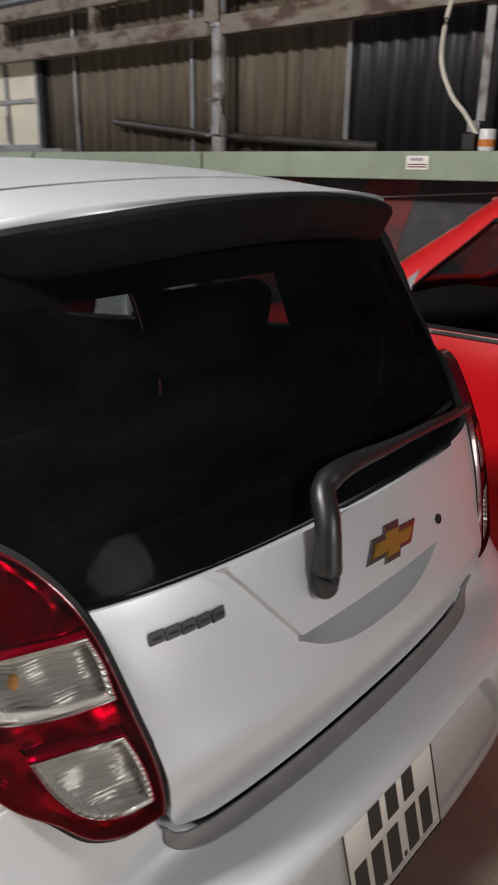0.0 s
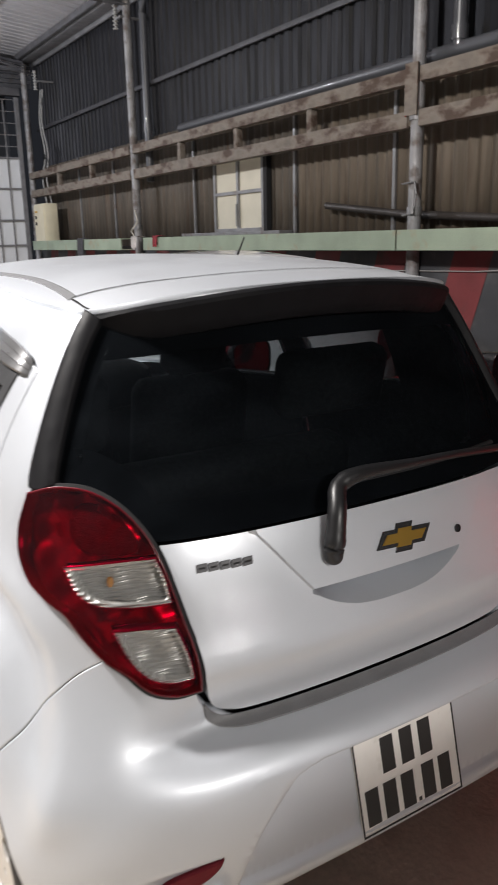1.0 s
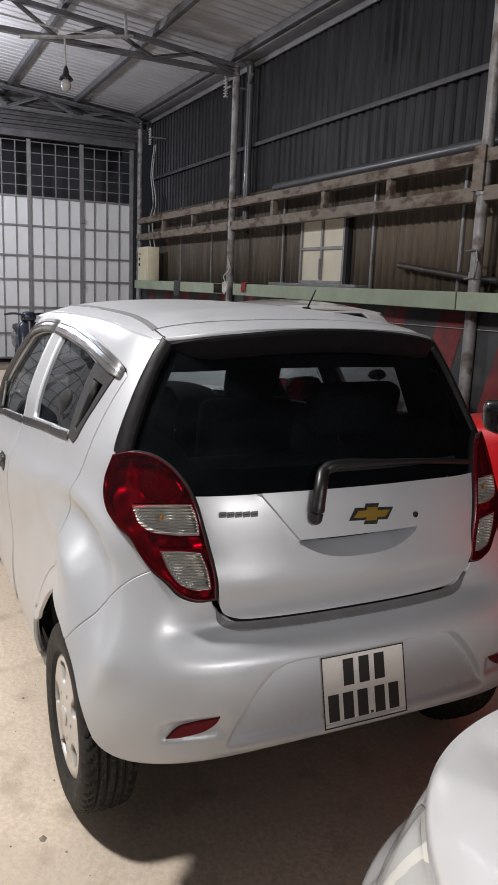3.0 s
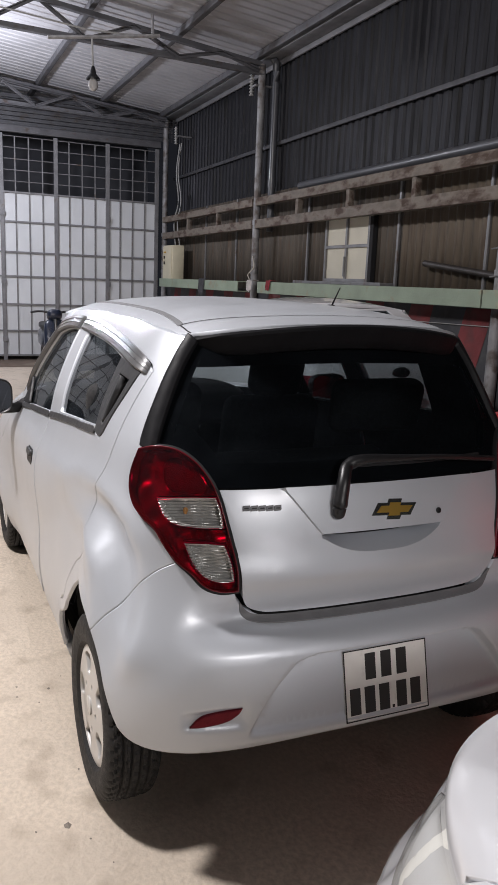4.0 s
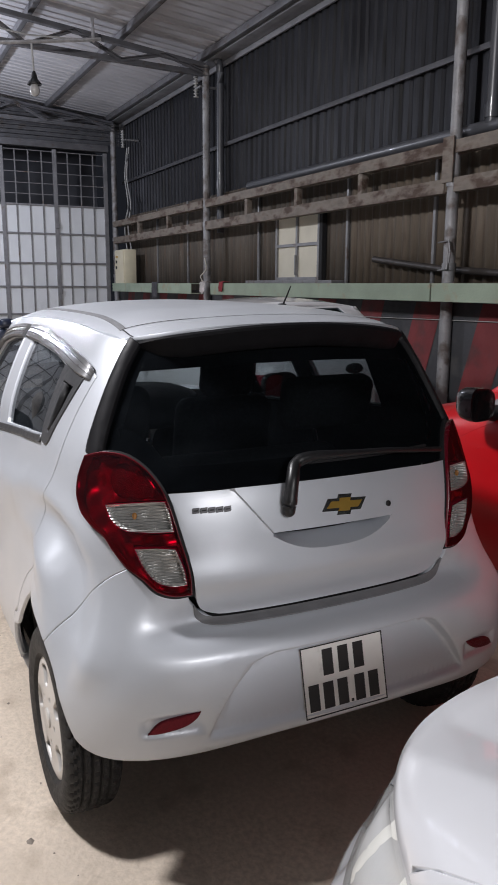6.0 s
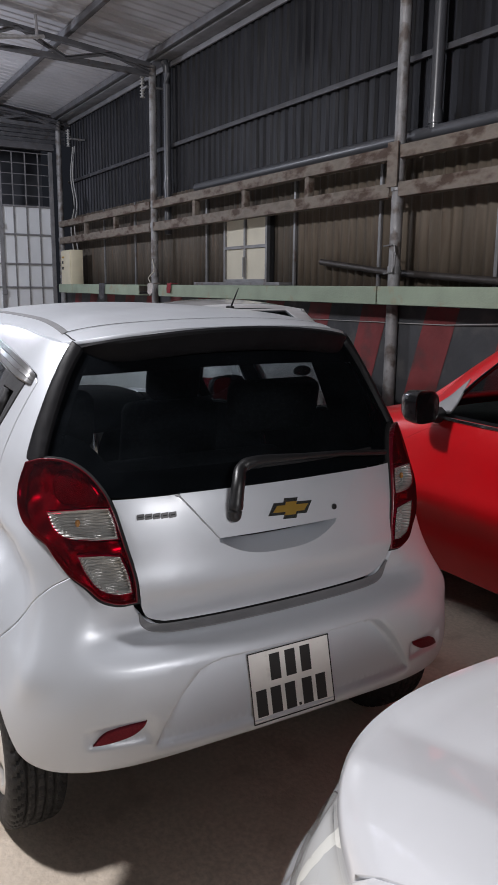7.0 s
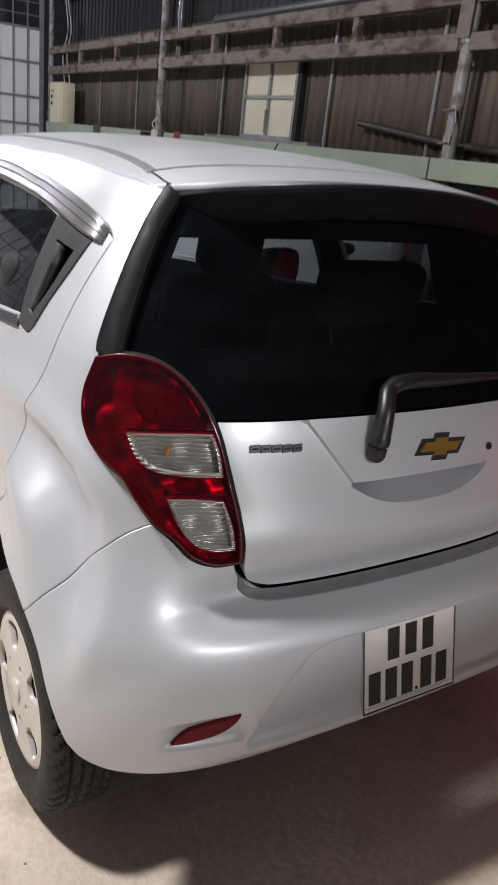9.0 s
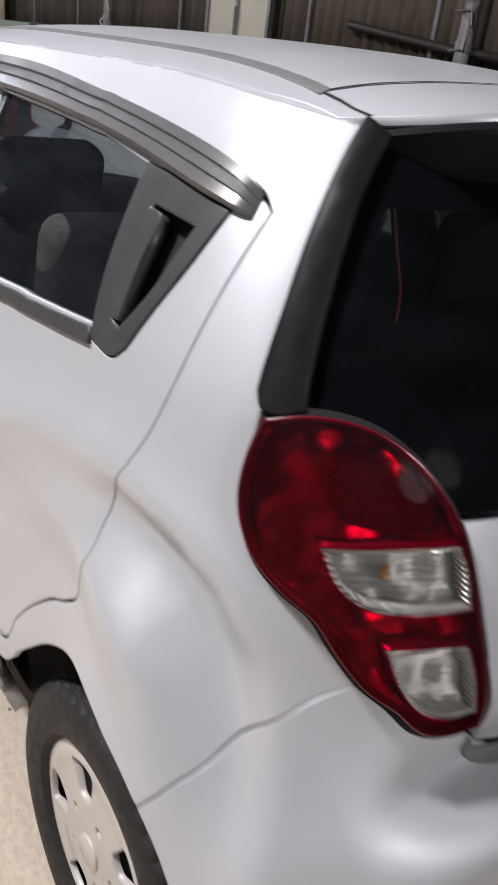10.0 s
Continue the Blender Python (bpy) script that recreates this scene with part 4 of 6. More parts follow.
LAMP = outline([(.760, 1.120), (.69, 1.133), (.615, 1.129), (.556, 1.104), (.518, 1.064), (.497, 1.017), (.479, .961), (.462, .903), (.444, .844), (.424, .779)],
               [(.424, .779), (.470, .777), (.520, .792), (.562, .824), (.602, .852), (.641, .892), (.673, .927), (.717, .950), (.760, .979), (.787, 1.020), (.788, 1.066), (.760, 1.120)])
LENS_TOP = outline([(.679, 1.004), (.582, 1.014), (.509, 1.017)], [(.509, 1.017), (.496, .985), (.488, .947)], [(.488, .947), (.551, .945), (.618, .950), (.655, .970), (.679, 1.004)])
LENS_LOW = outline([(.584, .901), (.532, .902), (.484, .899)], [(.484, .899), (.466, .858), (.448, .808)], [(.448, .808), (.484, .806), (.526, .820), (.559, .855), (.584, .901)])
LAMP_IN = [(.497, 1.042), (.481, .989), (.464, .932), (.446, .866), (.424, .796)]
SEAM = [(.602, .850), (.658, .819), (.72, .765), (.782, .712), (.84, .675), (.905, .627)]
ARCH_BACK = [(.905, .627), (.875, .578), (.838, .52), (.802, .45), (.777, .408)]
ARCH_TOP = [(1.447, .30), (1.428, .30), (1.411, .38), (1.380, .455), (1.338, .515), (1.285, .575), (1.220, .628), (1.150, .664), (1.093, .684), (1.039, .692), (.985, .686), (.94, .660), (.905, .627)]
ARCH_S, ARCH_Z, ARCH_R = 1.02, 0.31, 0.372
DOOR_REAR = [(.812, 1.322), (.857, 1.244), (.895, 1.172), (.947, 1.083), (.985, 1.0), (1.003, .95), (1.008, .90), (1.010, .85), (1.058, .775), (1.125, .733), (1.195, .701), (1.275, .645), (1.335, .575), (1.388, .48), (1.425, .38), (1.447, .30)]
DOOR_TOP = [(1.93, 1.405), (1.63, 1.405), (1.37, 1.390), (1.066, 1.369), (.91, 1.350), (.845, 1.338), (.812, 1.322)]
FRONT_TOP = [(1.94, 1.405), (2.12, 1.398), (2.28, 1.372), (2.44, 1.32), (2.60, 1.225), (2.80, 1.04)]

VISOR_STEPS = [(0, 0.004), (0.02, 0.014), (0.28, 0.017), (0.32, 0.013), (0.58, 0.018), (0.62, 0.014), (0.9, 0.017), (1.0, 0.010), (1.0, 0.0)]


def visor_strip(name, up, down, k):
    """A stepped weather shield between two lines on the skin, closing to a blunt end."""
    ups, downs = (np.array(smooth_line(p, 14)) for p in (up, down))
    t = np.linspace(0, 1, 64)
    ends = []
    for run in (ups, downs):
        d = np.concatenate(([0], np.cumsum(np.hypot(*np.diff(run, axis=0).T))))
        ends.append([np.interp(t, d / d[-1], run[:, n]) for n in (0, 1)])
    verts, faces, w = [], [], len(VISOR_STEPS)
    for i in range(64):
        blunt = (1 - (2 * t[i] - 1) ** 14) ** 0.5
        for f, rise in VISOR_STEPS:
            s = ends[0][0][i] * (1 - f) + ends[1][0][i] * f
            z = ends[0][1][i] * (1 - f) + ends[1][1][i] * f
            p = np.array(SKIN(k * s, z))
            n = np.cross(np.array(SKIN(k * s + 1e-3, z)) - p, np.array(SKIN(k * s, z + 1e-3)) - p)
            n /= np.linalg.norm(n)
            if n[1] * k > 0:
                n = -n
            verts.append(p + n * (0.002 + (rise - 0.002) * blunt))
    for i in range(63):
        for j in range(w - 1):
            q = i * w + j
            faces.append((q, q + 1, q + w + 1, q + w))
    ob = mesh_ob(name, verts, faces, M_VISOR, car, "smoke grey plastic window visor", smooth=True)
    ob.data.set_sharp_from_angle(angle=radians(30))
    return ob


# tail surface features


def tailgate_relief(s, z):
    """The raised centre panel with its V-shaped edge and the grip hollow under it."""
    a = abs(s)
    low = 0.866 + 0.055 * min(1, a / 0.203) ** 3
    v = 0.204 + (z - 0.921) * 0.77 - a
    d = 0.011 * ramp01(v, -0.0016, 0.0016) * ramp01(z, 0.9182, 0.9218)
    if low < z < 0.9218 and a < 0.205:
        t = min(1, (z - low) / (0.9182 - low + 1e-6)) if z < 0.9183 else max(0, (0.9218 - z) / 0.0036)
        d -= 0.095 * t**0.85 * ramp01(0.205 - a, 0, 0.035)
    return d + 0.010 * gauss(z - 0.815, 0.045)


def bumper_relief(s, z):
    """The number plate's hollow, deepest under its top ledge, and the crease below it."""
    a = abs(s)
    side = (0.322 if s > 0 else 0.352) - (z - 0.43) * 0.655
    inner = ramp01(side - a, -0.004, 0.012)
    corner = ramp01(0.613 - z - 0.9 * max(0, a - (0.155 if s > 0 else 0.185)) ** 1.5, 0.0, 0.008)
    deep = 0.010 + 0.046 * min(1, max(0, (z - 0.41) / 0.20))
    d = -deep * inner * corner * ramp01(z, 0.402, 0.418)
    d += 0.004 * ramp01(z, 0.37, 0.385) * ramp01(0.405 - z, 0, 0.012) * ramp01(0.56 - a, 0, 0.1)
    # pocket of the reflector and the fin under it
    b = a + (0.038 if s > 0 else 0.012)
    if 0.36 < b < 0.60:
        d -= 0.010 * ramp01(z - 0.432, 0, 0.008) * ramp01(0.496 - 0.10 * max(0, b - 0.46) - z, 0, 0.012) * ramp01(b, 0.365, 0.39) * ramp01(0.585 - b, 0, 0.03)
    return d


GATE_LINE = [(.424, .796), (.402, .753), (.371, .722), (.327, .706), (.28, .701), (.14, .699), (0, .699), (-.14, .699), (-.28, .701), (-.327, .706), (-.371, .722), (-.402, .753), (-.424, .796)]
tailgate_poly = outline([(-.497, 1.042), (-.25, 1.047), (0, 1.048), (.25, 1.047), (.497, 1.042)], LAMP_IN, GATE_LINE, [(-a, b) for a, b in LAMP_IN[::-1]])
PANEL_LOW = np.linspace(-0.202, 0.202, 41)
folds = [[(a, z) for a in PANEL_LOW] for z in (0.9182, 0.9218)]
folds += [[(k * (0.2035 + (z - 0.921) * 0.77 + e), z) for z in np.linspace(0.924, 1.036, 20)] for k in (-1, 1) for e in (-0.0016, 0.0016)]
folds += [[(a, 0.866 + 0.051 * (abs(a) / 0.203) ** 3 + e) for a in np.linspace(-0.19, 0.19, 33)] for e in (-0.004, 0.006)]
bowl = [(a, 0.866 + (0.055 - 0.001) * (abs(a) / 0.203) ** 3 + e) for a in np.arange(-0.15, 0.151, 0.01) for e in (0.016, 0.027, 0.038)]
tailgate = patch("tailgate", SKIN, tailgate_poly, M_PAINT, car, step=0.016, gap=0.0025, lip=0.045, extra=bowl, creases=folds, bend=tailgate_relief)

ledge = [(a, z) for a in np.arange(-0.30, 0.301, 0.008) for z in (0.602, 0.606, 0.610, 0.614, 0.618)]
cheek = [(k * ((0.322 if k > 0 else 0.352) - (z - 0.43) * 0.655 + e), z) for k in (-1, 1) for z in np.arange(0.41, 0.60, 0.007) for e in (-0.012, -0.006, 0, 0.005)]
lower = [(a, z) for a in np.arange(-0.36, 0.361, 0.01) for z in (0.402, 0.41, 0.418, 0.385, 0.372)]
pocket = [(k * a, z) for k in (-1, 1) for a in np.arange(0.36, 0.6, 0.009) for z in (0.428, 0.436, 0.445, 0.462, 0.474, 0.484, 0.494)]
low_left = [(.777, .408), (.735, .384), (.66, .367), (.55, .361), (.42, .361), (.28, .366), (.15, .371), (0, .373)]
shelf_rows = [(a, z) for a in np.arange(-0.44, 0.441, 0.011) for z in (0.672, 0.681, 0.690, 0.700, 0.712, 0.726, 0.740)]
bumper_poly = outline([(-.371, .716), (-.28, .695), (0, .692), (.28, .695), (.371, .716)],
                      [(.371, .716), (.410, .745), (.432, .774)], [(.432, .774), (.470, .771), (.520, .786), (.562, .818), (.602, .848)], SEAM,
                      ARCH_BACK, low_left, [(-a, b) for a, b in low_left[::-1]],
                      [(-a, b) for a, b in ARCH_BACK[::-1]], [(-a, b) for a, b in SEAM[::-1]],
                      [(-.602, .848), (-.562, .818), (-.520, .786), (-.470, .771), (-.432, .774)], [(-.432, .774), (-.410, .745), (-.371, .716)])
bumper = patch("rear_bumper", SKIN, bumper_poly, M_PAINT, car, step=0.02, gap=0.0008, lip=0.03, extra=ledge + cheek + lower + pocket + shelf_rows, bend=bumper_relief)
# Shade on the bumper ledge under the tailgate, laid on as a grey strip.
shade_top = [(-.402, .742), (-.365, .712), (-.32, .700), (-.2, .697), (0, .696), (.2, .697), (.32, .700), (.365, .712), (.402, .742)]
shade_low = [(.4045, .7405), (.375, .700), (.325, .683), (.2, .679), (0, .678), (-.2, .679), (-.325, .683), (-.375, .700), (-.4045, .7405)]
patch("step_pad", SKIN, outline(shade_top, [shade_top[-1], shade_low[0]], shade_low, [shade_low[-1], shade_top[0]]), M_LEDGESHADE, bumper, step=0.009, lift=0.0045, lip=0.006, ease=0.001, label="grey strip painting the shade on the bumper ledge under the tailgate")
REFLEX = outline([(.564, .439), (.529, .470), (.487, .483), (.388, .492)], [(.388, .492), (.404, .470), (.444, .451), (.518, .440), (.564, .439)])
for poly in (REFLEX - np.array((0.042, 0)), flip(REFLEX - np.array((0.016, 0)))):
    patch("reflector", SKIN, poly, M_REFLECTOR, bumper, step=0.015, lift=0.001, lip=0.012, gap=0.004, label="dark red bumper reflector")
# black liner behind every gap
patch("liner", SKIN, outline([(-.72, .42), (.72, .42)], [(.72, .42), (.78, .72), (.80, 1.03)], [(.80, 1.03), (-.80, 1.03)], [(-.80, 1.03), (-.78, .72), (-.72, .42)]), M_GAP, car, step=0.05, lift=-0.07, lip=0)
for k in (1, -1):
    side = lambda p: p if k == 1 else flip(p)
    # quarter panel: tail lamp to rear door, up to the roof
    quarter = outline(DOOR_REAR, ARCH_TOP[:2], ARCH_TOP[1:],
                      SEAM[::-1], [(.602, .852), (.641, .892), (.673, .927), (.717, .950), (.760, .979), (.787, 1.020), (.788, 1.066), (.768, 1.132)],
                      [(.772, 1.142), (.754, 1.222), (.738, 1.30), (.722, 1.37), (.709, 1.425)], [(.709, 1.425), (.9, 1.437), (1.3, 1.452), (1.9, 1.452), (2.25, 1.437)], [(2.25, 1.437), (2.25, 1.384)], [(2.25, 1.384), (2.12, 1.402), (1.94, 1.409)], [(1.94, 1.409), (1.63, 1.409), (1.37, 1.394), (1.066, 1.373), (.91, 1.354), (.842, 1.341), (.812, 1.322)])
    patch("quarter_panel", SKIN, side(quarter), M_PAINT, car, step=0.015, gap=0.001, lip=0.012)
    patch("quarter_lining", SKIN, side(inset(quarter, 0.012)), M_SEAT, car, step=0.06, lift=-0.035, lip=0)
    # rear door with its frame
    pane = outline([(1.152, 1.335), (1.40, 1.357), (1.785, 1.374)], [(1.785, 1.374), (1.70, 1.086)], [(1.70, 1.086), (1.45, 1.108), (1.148, 1.137)], [(1.148, 1.137), (1.152, 1.335)])
    # on the far side a seat belt and its pillar cover the back of the opening
    belted = outline([(1.27, 1.346), (1.40, 1.357), (1.785, 1.374)], [(1.785, 1.374), (1.70, 1.086)], [(1.70, 1.086), (1.45, 1.108), (1.27, 1.125)], [(1.27, 1.125), (1.27, 1.346)])
    corner = outline([(1.150, 1.338), (1.02, 1.329), (.893, 1.314)], [(.893, 1.314), (.945, 1.245), (1.0, 1.183), (1.049, 1.130)], [(1.049, 1.130), (1.085, 1.111), (1.146, 1.116)], [(1.146, 1.116), (1.150, 1.338)])
    rear_door_poly = outline(DOOR_REAR, [(1.447, .30), (1.80, .30)], [(1.80, .30), (1.845, .5), (1.862, .8), (1.872, 1.05), (1.93, 1.405)], DOOR_TOP)
    door = patch("rear_door", SKIN, side(rear_door_poly), M_PAINT, car, holes=[side(outline(pane, each=1)), side(inset(corner, -0.001))], step=0.018, gap=0.002, lip=0.02)
    patch("door_lining", SKIN, side(inset(rear_door_poly, 0.012)), M_SEAT, door, holes=[side(inset(pane if k == 1 else belted, -0.006))], step=0.05, lift=-0.030, lip=0)
    patch("window_pane", SKIN, side(inset(pane, -0.004)), M_SIDEGLASS, door, step=0.06, lift=-0.010, lip=0, ease=0.002)
    trim = patch("corner_trim", SKIN, side(corner), M_CORNER, door, step=0.015, lift=0.003, lip=0.014, holes=[side(outline([(1.075, 1.296), (.955, 1.287)], [(.955, 1.287), (1.01, 1.205), (1.075, 1.145)], [(1.075, 1.145), (1.095, 1.152)], [(1.095, 1.152), (1.075, 1.296)]))], label="black plastic corner with a hidden door handle")
    patch("handle_hollow", SKIN, side(inset(corner, 0.012)), M_GAP, trim, step=0.03, lift=-0.028, lip=0)
    patch("grip", SKIN, side(outline([(1.085, 1.292), (1.045, 1.288)], [(1.045, 1.288), (1.078, 1.155)], [(1.078, 1.155), (1.098, 1.155)], [(1.098, 1.155), (1.085, 1.292)])), M_CORNER, trim, step=0.02, lift=0.004, lip=0.02)
    patch("belt_strip", SKIN, side(outline([(1.15, 1.130), (1.45, 1.100), (1.70, 1.076), (1.862, 1.058)], [(1.862, 1.058), (1.860, 1.034)], [(1.860, 1.034), (1.70, 1.052), (1.45, 1.078), (1.145, 1.108)], [(1.145, 1.108), (1.15, 1.130)])), M_CORNER, door, step=0.02, lift=0.006, lip=0.012)
    # front door
    front_pane = outline([(1.955, 1.372), (2.14, 1.362), (2.30, 1.325), (2.46, 1.255), (2.62, 1.12), (2.70, 1.03)], [(2.70, 1.03), (2.66, 1.0)], [(2.66, 1.0), (2.3, 1.022), (1.90, 1.056)], [(1.90, 1.056), (1.955, 1.372)])
    front_poly = outline([(1.876, .30), (1.868, .5), (1.872, .8), (1.882, 1.05), (1.94, 1.405)], FRONT_TOP, [(2.80, 1.04), (2.86, .97)], [(2.86, .97), (2.88, .8), (2.90, .70)],
                         [(2.90, .70), (2.91, .45), (2.88, .30)], [(2.88, .30), (1.876, .30)])
    fdoor = patch("front_door", SKIN, side(front_poly), M_PAINT, car, holes=[side(front_pane)], step=0.025, gap=0.002, lip=0.02)
    patch("door_lining", SKIN, side(inset(front_poly, 0.012)), M_SEAT, fdoor, holes=[side(inset(front_pane, -0.006))], step=0.05, lift=-0.030, lip=0)
    patch("window_pane", SKIN, side(inset(front_pane, -0.004)), M_SIDEGLASS, fdoor, step=0.06, lift=-0.010, lip=0, ease=0.002)
    patch("belt_strip", SKIN, side(outline([(1.888, 1.055), (2.3, 1.018), (2.72, .990)], [(2.72, .990), (2.72, .968)], [(2.72, .968), (2.3, .996), (1.886, 1.032)], [(1.886, 1.032), (1.888, 1.055)])), M_CORNER, fdoor, step=0.02, lift=0.006, lip=0.012)
    cup = patch("handle_cup", SKIN, side(outline([(1.955, .825), (2.055, .825)], [(2.055, .825), (2.07, .855), (2.055, .885)], [(2.055, .885), (1.955, .885)], [(1.955, .885), (1.945, .855), (1.955, .825)])), M_PLASTIC, fdoor, step=0.02, lift=0.0025, lip=0.004, label="small dark recessed door handle")
    patch("handle", SKIN, side(outline([(1.965, .858), (2.045, .858)], [(2.045, .858), (2.05, .880)], [(2.05, .880), (1.96, .880)], [(1.96, .880), (1.965, .858)])), M_CORNER, cup, step=0.02, lift=0.012, lip=0.012)
    # wing mirror
    shell = bmesh.new()
    rims = []
    for dx, grow in ((0.0, 0.93), (0.006, 0.985), (-0.02, 1.0), (-0.06, 0.93), (-0.09, 0.72), (-0.105, 0.35)):
        loop = []
        for q in range(40):
            a = q * math.tau / 40
            u, v = (math.copysign(abs(f) ** 0.55, f) for f in (math.cos(a), math.sin(a)))
            loop.append(shell.verts.new((-1.985 + dx, -k * (0.882 + 0.102 * grow * u), 1.028 + 0.083 * grow * v * (1 + 0.06 * u))))
        rims.append(loop)
    for p, q in zip(rims, rims[1:]):
        for n in range(40):
            shell.faces.new((p[n], p[(n + 1) % 40], q[(n + 1) % 40], q[n]))
    shell.faces.new(rims[-1])
    housing = part("mirror_housing", shell, M_PLASTIC, fdoor, "black wing mirror", smooth=True)
    bm = bmesh.new()
    bm.faces.new([bm.verts.new((-1.987, -k * (0.882 + 0.096 * math.copysign(abs(math.cos(a)) ** 0.55, math.cos(a))), 1.028 + 0.078 * math.copysign(abs(math.sin(a)) ** 0.55, math.sin(a)))) for a in np.linspace(0, math.tau, 40, endpoint=False)])
    part("mirror_glass", bm, M_MIRROR, housing)
    bar("mirror_arm", [(-2.03, -k * 0.83, 0.965), (-2.05, -k * 0.76, 0.962), (-2.07, -k * 0.70, 0.985)], [0.026, 0.024, 0.03], M_PLASTIC, housing)
    patch("mirror_sail", SKIN, side(outline([(2.44, 1.008), (2.70, .995)], [(2.70, .995), (2.63, 1.13)], [(2.63, 1.13), (2.44, 1.008)])), M_PLASTIC, fdoor, step=0.03, lift=0.008, lip=0.012)
    # front fender and sill
    fender_arch = ring(3.365, ARCH_Z, ARCH_R, 176, 10, 16)
    fender = outline([(2.865, .98), (2.885, .8), (2.905, .70), (2.915, .45), (2.90, .235)], [(2.90, .235), (2.99, .25)], fender_arch, [fender_arch[-1], (3.80, .62)], [(3.80, .62), (3.6, .80), (3.35, .88), (3.0, .96), (2.865, .98)])
    patch("front_fender", SKIN, side(fender), M_PAINT, car, step=0.03, gap=0.002, lip=0.02)
    patch("sill", SKIN, side(outline([(1.425, .298), (2.95, .298)], [(2.95, .298), (2.95, .225)], [(2.95, .225), (1.43, .225)], [(1.43, .225), (1.425, .298)])), M_PAINT, car, step=0.04, lift=-0.004, lip=0.03)
    # smoked weather shields over the windows
    for name, up, down in (("window_visor", [(1.905, 1.424), (1.632, 1.420), (1.372, 1.403), (1.066, 1.381), (.91, 1.361), (.836, 1.338)], [(.846, 1.310), (.946, 1.321), (1.153, 1.344), (1.424, 1.363), (1.65, 1.372), (1.905, 1.376)]),
                           ("window_visor", [(2.76, 1.06), (2.60, 1.24), (2.44, 1.336), (2.28, 1.388), (2.12, 1.412), (1.935, 1.422)], [(1.935, 1.374), (2.14, 1.362), (2.30, 1.325), (2.46, 1.255), (2.62, 1.12), (2.70, 1.04)])):
        visor_strip(name, up, down[::-1], k)
    # black pillar trim beside the rear window
    pillar = outline([(.778, 1.146), (.754, 1.224), (.738, 1.30), (.722, 1.37), (.706, 1.430)], [(.706, 1.430), (.648, 1.415)], [(.648, 1.415), (.666, 1.35), (.678, 1.278), (.693, 1.189), (.702, 1.137)], [(.702, 1.137), (.738, 1.126), (.768, 1.129), (.778, 1.146)])
    patch("pillar_trim", SKIN, side(pillar), M_PILLAR, car, step=0.02, lift=0.0, lip=0.03, bend=lambda u, v: 0.004 + 0.006 * ramp01(abs(u) + (v - 1.14) * 0.19, 0.702, 0.716) - 0.010 * ramp01(abs(u) + (v - 1.14) * 0.2, 0.762, 0.785), label="black satin pillar trim")
    # tail lamp
    light = patch("tail_lamp", SKIN, side(inset(LAMP, -0.004)), M_GAP, car, step=0.03, lift=-0.035, lip=0, label="red tail lamp with two clear sections")
    bulge = lambda u, v: 0.010 + 0.012 * ramp01(abs(u), 0.44, 0.62)
    patch("lens", SKIN, side(LAMP), M_LENS, light, holes=[side(LENS_TOP), side(LENS_LOW)], step=0.018, lip=0.010, gap=0.002, bend=bulge)
    for poly in (LENS_TOP, LENS_LOW):
        patch("clear_lens", SKIN, side(poly), M_CLEARLENS, light, step=0.02, lip=0.006, gap=0.001, bend=lambda u, v: bulge(u, v) + 0.0015)
        patch("bowl", SKIN, side(inset(poly, -0.006)), M_BOWL, light, step=0.015, lift=-0.014, lip=0, bend=lambda u, v: -0.006 * math.cos(abs(u) * 90) * math.cos(v * 70))
        patch("lens_rim", SKIN, side(inset(poly, -0.004)), M_BOWL, light, holes=[side(inset(poly, 0.003))], step=0.012, lip=0.034, ease=0.001, bend=lambda u, v: bulge(u, v) - 0.003)
    bm = bmesh.new()
    lathe(bm, [(0.0, 0.009), (0.004, 0.008), (0.0062, 0.004), (0.0068, 0.0), (0.0062, -0.004), (0.004, -0.009)], np.array(SKIN(k * .600, .983)) + np.array((-0.002, 0.002 * k, 0)), "z", 14)
    part("indicator_bulb", bm, M_AMBER, light, "amber indicator bulb", smooth=True)
    patch("red_bowl", SKIN, side(inset(LAMP, 0.003)), M_REDBOWL, light, holes=[side(inset(LENS_TOP, -0.008)), side(inset(LENS_LOW, -0.008))], step=0.02, lift=-0.010, lip=0, bend=lambda u, v: 0.005 * math.sin(abs(u) * 60 - v * 25) + 0.004 * math.sin(v * 70))
    patch("dark_bowl", SKIN, side(outline([(.675, 1.085), (.65, 1.108), (.605, 1.110), (.56, 1.085), (.535, 1.050), (.55, 1.030), (.60, 1.027), (.65, 1.032), (.672, 1.05), (.675, 1.085)])), M_DARKBOWL, light, step=0.02, lift=-0.004, lip=0.02)
    patch("lens_wall", SKIN, side(LAMP), M_REDWALL, light, holes=[side(inset(LAMP, 0.004))], step=0.012, lip=0.032, ease=0.001, bend=lambda u, v: bulge(u, v) - 0.001)
    patch("seal", SKIN, side(inset(LAMP, -0.008)), M_GAP, light, holes=[side(inset(LAMP, 0.001))], step=0.012, lift=0.002, lip=0.02, ease=0.001)

